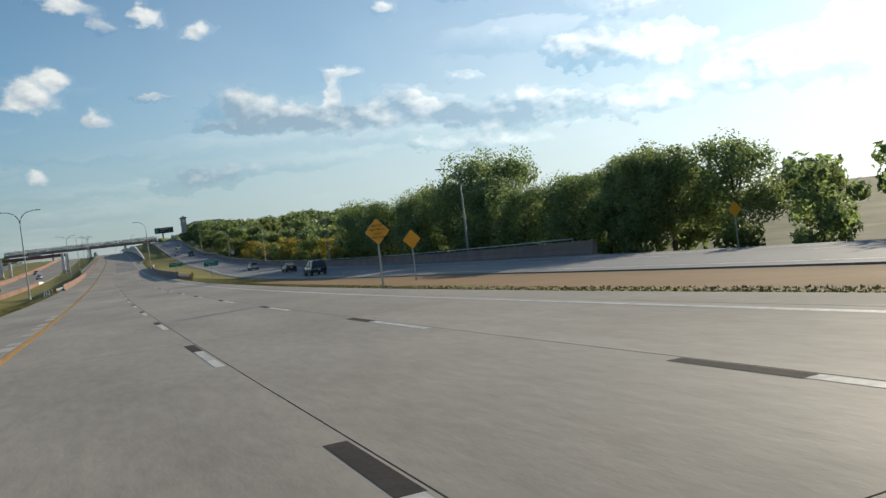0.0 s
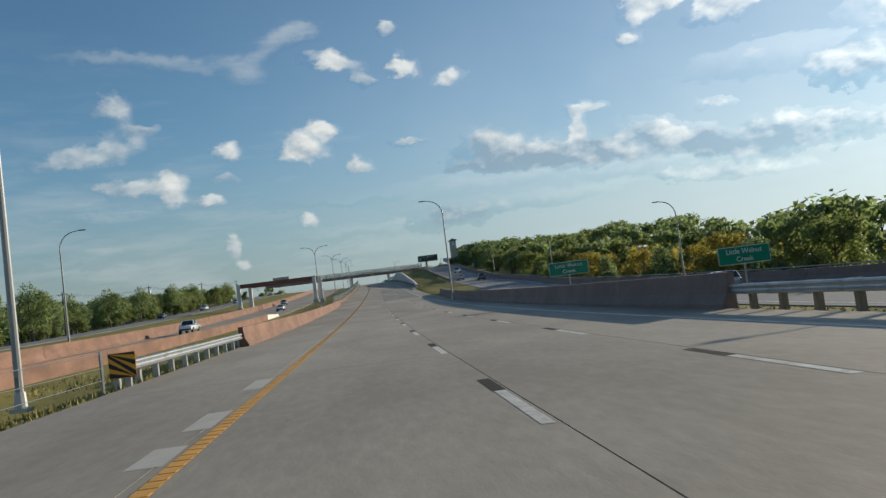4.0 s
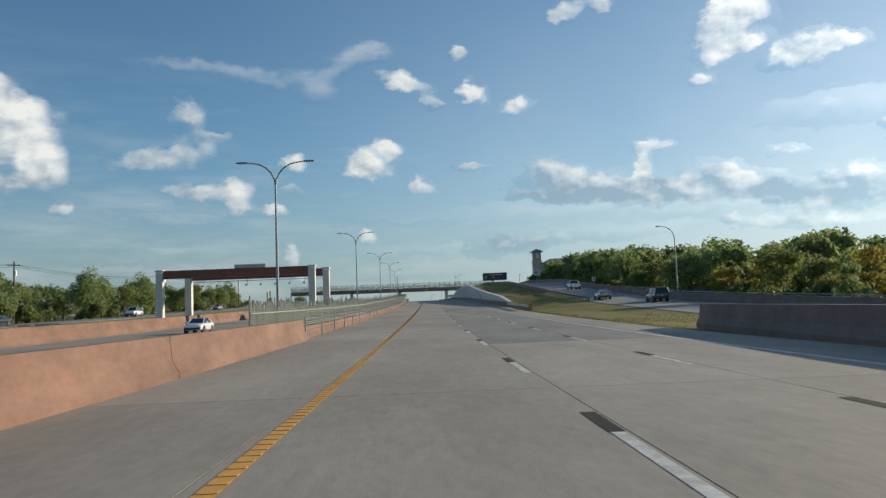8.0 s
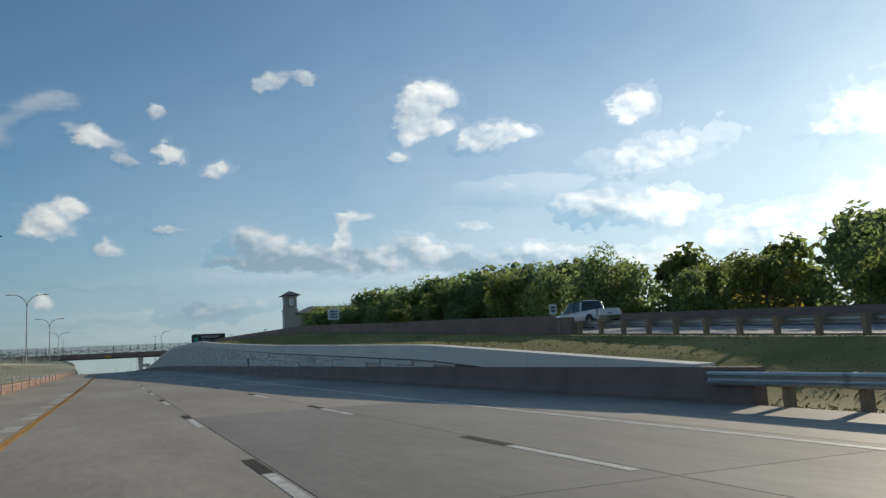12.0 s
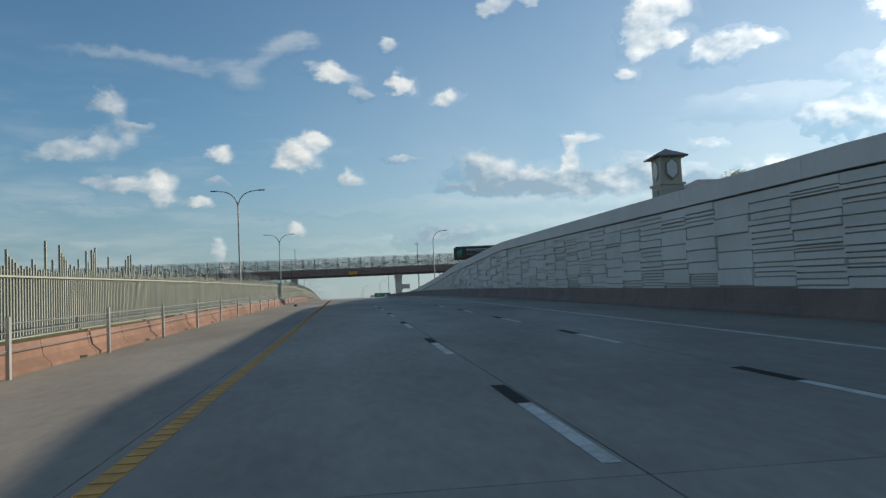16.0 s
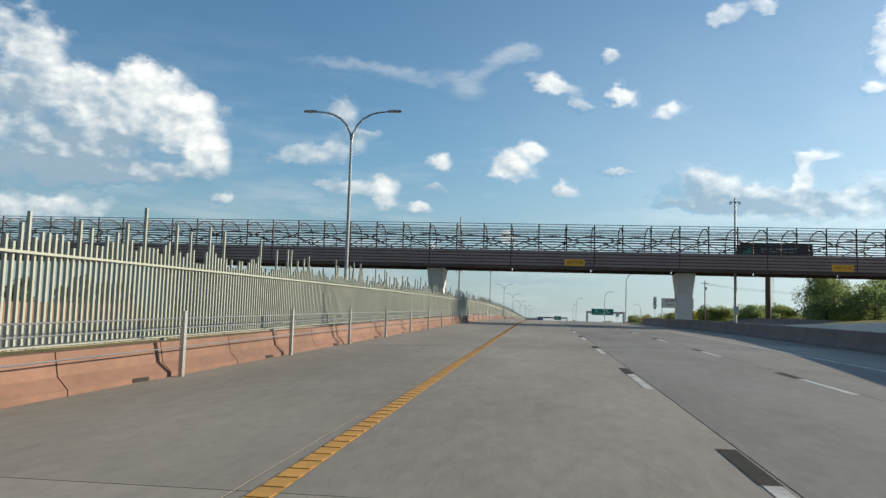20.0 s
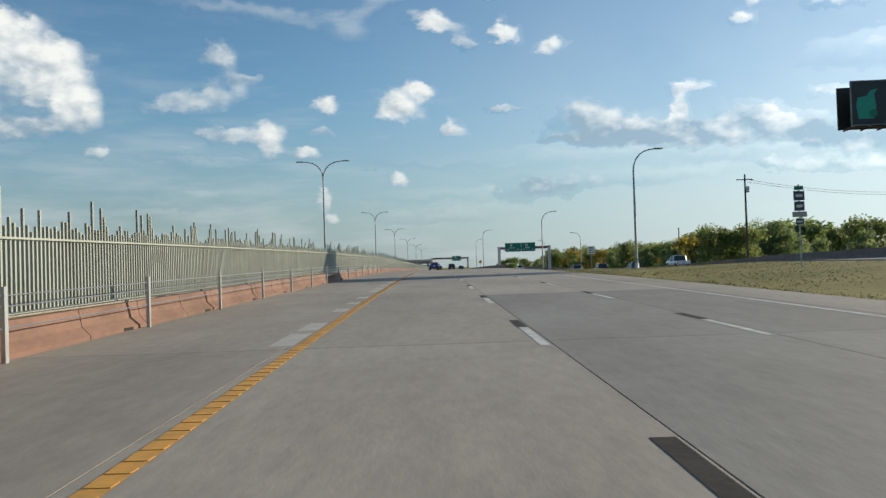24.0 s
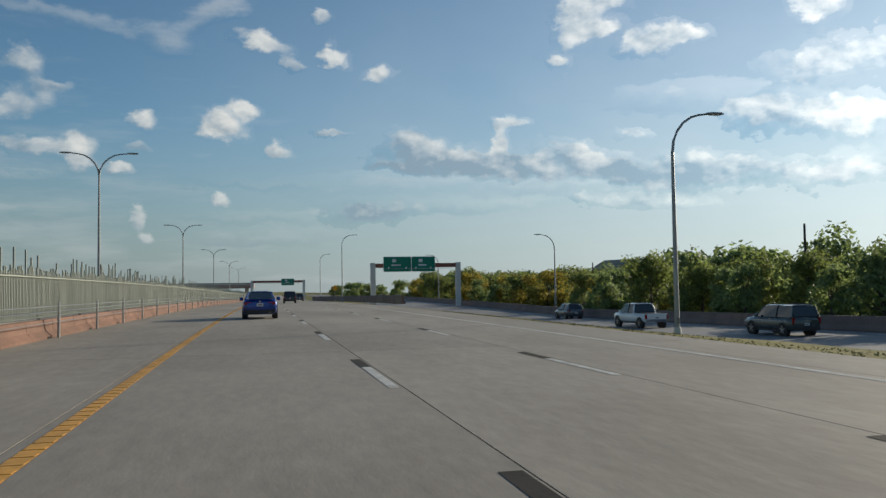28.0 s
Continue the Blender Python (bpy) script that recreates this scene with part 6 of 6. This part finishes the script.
def wheel(parent, x, y, r, w):
    key = (r, w)
    if key not in WHEEL_CACHE:
        t, q = Mesh(), Mesh()
        prof = [(-w / 2, r * 0.66), (-w / 2, r * 0.93), (-w / 2 + 0.03, r), (w / 2 - 0.03, r), (w / 2, r * 0.93), (w / 2, r * 0.66)]
        n = 20
        vs = [(px, math.sin(2 * math.pi * k / n) * pr, math.cos(2 * math.pi * k / n) * pr) for k in range(n) for px, pr in prof]
        m = len(prof)
        t.add(vs, [(k * m + j, k * m + j + 1, ((k + 1) % n) * m + j + 1, ((k + 1) % n) * m + j) for k in range(n) for j in range(m - 1)])
        t.smooth = True
        for side in (-1, 1):
            xs = side * (w / 2 - 0.03)
            q.add([(xs, math.sin(2 * math.pi * k / n) * r * 0.66, math.cos(2 * math.pi * k / n) * r * 0.66) for k in range(n)], [tuple(range(n))])
            for k in range(5):
                a = 2 * math.pi * k / 5
                q.box((0, 0, r * 0.34), (0.03, r * 0.16, r * 0.62), Matrix.Translation((side * (w / 2 - 0.012), 0, 0)) @ Matrix.Rotation(a, 4, "X"))
        WHEEL_CACHE[key] = (t.data("tyre", M["tyre"]), q.data("rim", M["rim"]))
    ty, ri = WHEEL_CACHE[key]
    wh = new("tyre", ty)
    wh.parent = parent
    wh.location = (x, y, r)
    rm = new("rim", ri)
    rm.parent = wh


SHAPES = {
    "sedan": dict(L=4.7, W=0.92, wheel=0.335,
                  body=[(-2.35, 0.70, 0.42, 0.86, 0.01), (-2.28, 0.84, 0.30, 1.02, 0.015), (-2.0, 0.90, 0.24, 1.05, 0.02), (-1.2, 0.915, 0.22, 1.0, 0.02), (0.0, 0.915, 0.22, 0.98, 0.02), (1.0, 0.91, 0.22, 0.96, 0.03), (1.9, 0.88, 0.25, 0.82, 0.04), (2.25, 0.78, 0.32, 0.68, 0.03), (2.35, 0.62, 0.40, 0.60, 0.01)],
                  cab=[(-1.92, 0.74, 1.03, 0.55, 1.06), (-1.15, 0.80, 0.99, 0.60, 1.40), (-0.3, 0.82, 0.97, 0.62, 1.44), (0.4, 0.82, 0.96, 0.60, 1.39), (1.2, 0.76, 0.96, 0.60, 0.99)], roof=(-1.12, 0.38, 0.60, 1.445)),
    "suv": dict(L=5.0, W=0.99, wheel=0.39,
                body=[(-2.5, 0.84, 0.48, 1.0, 0.01), (-2.42, 0.95, 0.36, 1.12, 0.01), (-2.0, 0.985, 0.32, 1.14, 0.02), (-1.0, 0.99, 0.30, 1.12, 0.02), (0.8, 0.99, 0.30, 1.12, 0.03), (1.3, 0.98, 0.32, 1.10, 0.05), (2.2, 0.94, 0.36, 1.02, 0.05), (2.5, 0.80, 0.46, 0.88, 0.02)],
                cab=[(-2.40, 0.90, 1.12, 0.78, 1.20), (-2.22, 0.90, 1.12, 0.74, 1.78), (-1.0, 0.91, 1.12, 0.76, 1.84), (0.4, 0.91, 1.11, 0.74, 1.80), (1.25, 0.86, 1.11, 0.72, 1.16)], roof=(-2.18, 0.4, 0.75, 1.845)),
    "pickup": dict(L=5.8, W=1.0, wheel=0.41,
                   body=[(-2.9, 0.92, 0.58, 1.10, 0.0), (-2.82, 0.97, 0.50, 1.14, 0.0), (-0.9, 0.99, 0.46, 1.14, 0.0), (-0.8, 1.0, 0.40, 1.16, 0.02), (1.2, 1.0, 0.40, 1.16, 0.03), (1.6, 0.99, 0.42, 1.15, 0.06), (2.7, 0.94, 0.46, 1.08, 0.05), (2.9, 0.84, 0.52, 0.96, 0.02)],
                   cab=[(-0.86, 0.92, 1.14, 0.82, 1.22), (-0.72, 0.92, 1.14, 0.76, 1.80), (0.0, 0.93, 1.14, 0.77, 1.86), (0.8, 0.93, 1.14, 0.75, 1.82), (1.6, 0.88, 1.14, 0.74, 1.20)], roof=(-0.7, 0.8, 0.76, 1.865)),
    "hatch": dict(L=4.5, W=0.93, wheel=0.35,
                  body=[(-2.25, 0.78, 0.46, 0.95, 0.01), (-2.15, 0.89, 0.32, 1.06, 0.01), (-1.6, 0.92, 0.27, 1.06, 0.02), (0.8, 0.925, 0.26, 1.02, 0.03), (1.2, 0.92, 0.27, 1.0, 0.04), (2.0, 0.87, 0.30, 0.88, 0.04), (2.25, 0.72, 0.42, 0.74, 0.02)],
                  cab=[(-2.12, 0.82, 1.05, 0.70, 1.12), (-1.85, 0.84, 1.05, 0.66, 1.56), (-0.8, 0.86, 1.04, 0.68, 1.64), (0.4, 0.86, 1.02, 0.66, 1.58), (1.25, 0.80, 1.01, 0.64, 1.06)], roof=(-1.8, 0.38, 0.67, 1.642)),
}


def vehicle(kind, paint, label, m, name=None):
    S = SHAPES[kind]
    L, W, r = S["L"], S["W"], S["wheel"]
    th = thing(name or {"sedan": "sedan", "suv": "suv", "pickup": "pickup_truck", "hatch": "hatchback"}[kind], label, "car" if kind != "pickup" else "truck", m)
    body = part("body", hull(S["body"]), M[paint], th, "painted body shell")
    glass = part("window_glass", cabin(S["cab"]), M["glass"], th, "dark tinted glasshouse")
    y0, y1, wr, zr = S["roof"]
    g = Mesh()
    g.add([(-wr, y0, zr - 0.02), (wr, y0, zr - 0.02), (wr, y1, zr - 0.05), (-wr, y1, zr - 0.05), (-wr * 0.6, y0 + 0.1, zr + 0.03), (wr * 0.6, y0 + 0.1, zr + 0.03), (wr * 0.6, y1 - 0.15, zr + 0.015), (-wr * 0.6, y1 - 0.15, zr + 0.015)],
          [(0, 1, 5, 4), (1, 2, 6, 5), (2, 3, 7, 6), (3, 0, 4, 7), (4, 5, 6, 7), (3, 2, 1, 0)])
    part("roof", g, M[paint], th, "painted roof")
    cab = S["cab"]
    for sx in (-1, 1):
        def line(i0, i1, rad):
            a, b = cab[i0], cab[i1]
            part("pillar", Mesh().tube([(sx * a[1], a[0], a[2]), (sx * b[3], b[0], b[4])], rad, 6), M[paint], th)
        line(len(cab) - 1, len(cab) - 2, 0.04)
        line(0, 1, 0.055)
        mid = cab[2]
        part("pillar", Mesh().tube([(sx * mid[1] * 1.005, mid[0] + 0.1, mid[2]), (sx * (mid[3] + 0.005), mid[0] + 0.05, mid[4])], 0.04, 6), M["car_trim"], th)
        mir = part("mirror", hull([(0, 0.06, -0.06, 0.06, 0.01), (0.05, 0.11, -0.09, 0.09, 0.01), (0.16, 0.09, -0.07, 0.07, 0.01)]), M[paint], th)
        mir.location = (sx * (W + 0.10), cab[-1][0] - 0.45, cab[-1][2] + 0.08)
        # lamps
        zt = S["body"][1][3]
        zl = zt - 0.19 if kind != "pickup" else zt - 0.24
        lamp_h = 0.15 if kind in ("sedan", "hatch") else 0.36
        lw = 0.40 if kind == "sedan" else 0.16
        tl = part("tail_lamp", Mesh().box((sx * (S["body"][1][1] - lw / 2 - 0.02), -L / 2 + 0.05, zl), (lw, 0.10, lamp_h)), M["tail"], th, "red tail lamp")
        part("head_lamp", Mesh().box((sx * (W - 0.28), L / 2 - 0.13, S["body"][-1][3] - 0.08), (0.34, 0.16, 0.13)), M["headlamp"], th, "clear head lamp")
        for yy in (-L / 2 + 0.95, L / 2 - 0.92):
            # solid dark disc stands in for the shaded hollow behind the tyre
            part("wheel_well_shade", Mesh().tube([(sx * (W - 0.26), yy, r), (sx * (W + 0.004), yy, r)], r + 0.07, 18), M["car_trim"], th)
            wheel(th, sx * (W - 0.10), yy, r, 0.22)
        part("door_handle", Mesh().box((sx * (W + 0.005), -0.35, cab[2][2] - 0.10), (0.03, 0.18, 0.03)), M["chrome"] if kind != "sedan" else M[paint], th)
        part("sill", Mesh().box((sx * (W - 0.06), 0, S["body"][3][2] + 0.04), (0.1, L * 0.48, 0.1)), M["car_trim"], th)
    bz = S["body"][1][2]
    bmp = part("rear_bumper", Mesh().box((0, -L / 2 + 0.06, bz + 0.10), (W * 1.72, 0.16, 0.2)), M["car_trim"] if kind != "pickup" else M["chrome"], th, "rear bumper")
    part("exhaust", Mesh().tube([(0.5, -L / 2 - 0.02, bz + 0.04), (0.5, -L / 2 + 0.2, bz + 0.04)], 0.045, 8), M["chrome"], bmp)
    part("front_bumper", Mesh().box((0, L / 2 - 0.06, bz + 0.12), (W * 1.6, 0.16, 0.2)), M["car_trim"], th)
    zp = (S["body"][1][2] + S["body"][1][3]) / 2 + (0.10 if kind == "sedan" else 0.0)
    pl = part("number_plate", Mesh().box((0, -L / 2 - 0.015, zp), (0.32, 0.03, 0.16)), M["plate"], th)
    part("text_bar", Mesh().box((0, -L / 2 - 0.032, zp), (0.24, 0.006, 0.06)), M["car_grey"], pl)
    if kind == "sedan":
        part("boot_lip", Mesh().box((0, -2.27, 1.055), (1.3, 0.14, 0.03)), M[paint], th, "slim boot spoiler")
        part("boot_seam", Mesh().box((0, -L / 2 + 0.012, 0.62), (1.25, 0.02, 0.012)), M["car_trim"], th)
        part("badge", Mesh().tube([(0, -2.36, 0.93), (0, -2.31, 0.93)], 0.045, 12), M["chrome"], th)
        for sx in (-1, 1):
            part("reflector", Mesh().box((sx * 0.66, -L / 2 + 0.02, 0.44), (0.3, 0.05, 0.05)), M["tail"], th)
            part("air_vent", Mesh().box((sx * 0.77, -L / 2 + 0.07, 0.52), (0.06, 0.1, 0.24)), M["car_trim"], th)
    if kind == "pickup":
        part("bed", Mesh().box((0, -1.85, 1.12), (1.66, 1.75, 0.07)), M["car_trim"], th, "open cargo bed")
        part("tailgate", Mesh().box((0, -2.88, 0.93), (1.5, 0.05, 0.42)), M[paint], th)
    if kind == "suv":
        for sx in (-1, 1):
            part("roof_rail", Mesh().tube([(sx * 0.68, -2.0, 1.9), (sx * 0.68, 0.2, 1.88)], 0.025, 6), M["car_trim"], th)
    return th


def on_front(s, o):
    return at(s, o, lerp(FRONT_H, s) + 0.005)


vehicle("sedan", "blue", "deep blue sedan driving ahead on the concrete toll road", at(787.7 + 2.16, 0.09, 0.005))
vehicle("suv", "car_black", "black full-size suv on the frontage road", on_front(107.5, 23.4))
vehicle("sedan", "car_black", "black sedan on the frontage road", on_front(140, 27.0))
vehicle("hatch", "car_silver", "silver hatchback on the frontage road", on_front(178, 27.5))
vehicle("sedan", "car_silver", "pale silver sedan on the frontage road", on_front(340, 24.0))
vehicle("suv", "car_grey", "dark grey suv on the frontage road", on_front(327, 28.0))
vehicle("pickup", "car_white", "white crew cab pickup climbing the frontage road", on_front(382, 27.5))
vehicle("pickup", "car_white", "white pickup on the frontage road past the overpass", at(752, 31.5, lerp(FRONT_H, 752) + 0.01))
vehicle("hatch", "car_grey", "grey hatchback on the frontage road past the overpass", at(774, 31.0, lerp(FRONT_H, 774) + 0.01))
vehicle("pickup", "car_white", "white pickup on the low part of the frontage road", on_front(802, 26.8))
vehicle("suv", "car_green", "dark green suv on the low part of the frontage road", on_front(788, 28.6))
vehicle("hatch", "car_grey", "grey hatchback on the low part of the frontage road", on_front(826, 30.5))
vehicle("pickup", "car_white", "white pickup far along the exit ramp", on_front(905, 25))
vehicle("suv", "car_black", "black suv far ahead in the middle lane", at(868, 3.6, 0.005))
vehicle("hatch", "car_grey", "grey hatchback far ahead beside the yellow line", at(886, 0.0, 0.005))
vehicle("suv", "car_grey", "grey suv far ahead beside the white edge line", at(930, 6.8, 0.005))
vehicle("pickup", "car_white", "white pickup coming the other way", at(227, -24, OPP_H + 0.005, 180))
vehicle("hatch", "car_silver", "silver hatchback coming the other way", at(355, -26.0, OPP_H + 0.005, 180))
vehicle("sedan", "car_white", "white sedan coming the other way", at(300, -20.5, OPP_H + 0.005, 180))
vehicle("suv", "car_white", "white suv on the far side road", at(372, -52, 0.465, 180))
vehicle("sedan", "car_black", "black sedan on the far side road", at(330, -54, 0.465, 180))
vehicle("sedan", "car_silver", "silver sedan on the far side road", at(430, -52, 0.465, 180))


# ---- scraps of rubber on the shoulder ----
SCRAPS = [(513.5, -4.2, 0.19)]


def scrap(s, o, size, seed):
    rng = random.Random(seed)
    bm = bmesh.new()
    bmesh.ops.create_icosphere(bm, subdivisions=2, radius=1)
    for v in bm.verts:
        k = 1 + 0.45 * noise.noise(v.co * 1.7 + Vector((seed, 0, 0)))
        v.co = Vector((v.co.x * size * k, v.co.y * size * 0.6 * k, max(v.co.z, -0.5) * size * 0.75 * k + size * 0.36))
    me = bpy.data.meshes.new("tyre_scrap")
    bm.to_mesh(me)
    bm.free()
    me.materials.append(M["tyre"])
    ob = new("tyre_scrap", me)
    ob.matrix_world = at(s, o, 0.0, rng.uniform(0, 180))
    tagged(ob, "torn black scrap of tyre rubber on the concrete shoulder", "debris", group="scraps on the shoulder")


for k, (s, o, size) in enumerate(SCRAPS):
    scrap(s, o, size, k + 3)

# ---- far overpass, gore and other distant structure ----
th = thing("far_overpass", "distant dark concrete overpass across the road", "bridge", at(1075, 0, 0))
part("deck", Mesh().box((-42, 0, 4.9 * U), (70, 12, 1.5)), M["girder"], th)
part("parapet", Mesh().box((-42, -6, 6.0 * U), (70, 0.3, 0.8)), M["grey_conc"], th)
for x in (-70, -50, -30, -10):
    part("pier", Mesh().box((x, 0, 2.0 * U), (1.5, 1.5, 4.8 * U)), M["grey_conc"], th)
barrier("gore_barrier", "low dark concrete barrier at the exit gore", lambda s: lerp([(846, 16.8), (880, 14.6), (960, 11.2)], s), 1, 0.95, 846, 960, M["dark_conc"], seg=12, level=lambda s: lerp([(846, -0.1), (880, 0.0), (960, 0)], s))
fnd = thing("foundation_wall", "pale concrete foundation block with a wire fence beside the billboard", "wall", at(728, 44, ground_h(728, 42)))
part("block", Mesh().box((4, 0, 0.6), (14, 0.5, 1.9)), M["grey_conc"], fnd)
for k in range(8):
    part("fence_post", Mesh().tube([(-3 + 2 * k, 0, 1.5), (-3 + 2 * k, 0, 3.0)], 0.035, 5), M["galv"], fnd)
for z in (2.0, 2.5, 3.0):
    part("fence_wire", Mesh().tube([(-3, 0, z), (11, 0, z)], 0.015, 4), M["galv"], fnd)

# ---- the retaining wall's cast panels, nearest first ----
prng = random.Random(21)
PIECES = 0
rest = Mesh()
dz = 0.3
for c, s0 in enumerate(np.arange(353.0, 591.0, 2.35)):
    s1 = min(s0 + 2.35, 592)
    htop = lerp(WALL_H, (s0 + s1) / 2) - 0.66
    z = 0.62 + prng.uniform(0, 0.2)
    while z < htop - 0.05:
        dz = prng.choice([0.09, 0.12, 0.14, 0.17, 0.22, 0.3, 0.42, 0.55]) if prng.random() < 0.6 or z < 0.8 else dz
        z1 = min(z + dz, htop)
        if htop - z1 < 0.15:
            z1 = htop
        d = prng.choice([0.0, 0.025, 0.05, 0.085])
        ha, hb = lerp(WALL_H, s0) - lerp(WALL_H, (s0 + s1) / 2), lerp(WALL_H, s1) - lerp(WALL_H, (s0 + s1) / 2)

        def prof(s, z=z, z1=z1, d=d, s0=s0, s1=s1, ha=ha, hb=hb):
            k = ha + (hb - ha) * (s - s0) / (s1 - s0)
            f = k * min(1.0, z / max(htop, 0.5))
            f1 = k * min(1.0, z1 / max(htop, 0.5))
            return [(12.275 - d, z + f + 0.02), (12.275 - d, z1 + f1 - 0.02), (12.38, z1 + f1 - 0.012), (12.38, z + f + 0.012)]

        near = 395 < s0 < 520 and PIECES < 300
        target = Mesh() if near else rest
        target.along(prof, s0 + 0.014, s1 - 0.014, 3)
        if near:
            part("wall_panel", target, M["pale_conc"], wall)
            PIECES += 1
        z = z1
tagged(part("far_wall_panels", rest, M["pale_conc"], wall), kind="stuff")
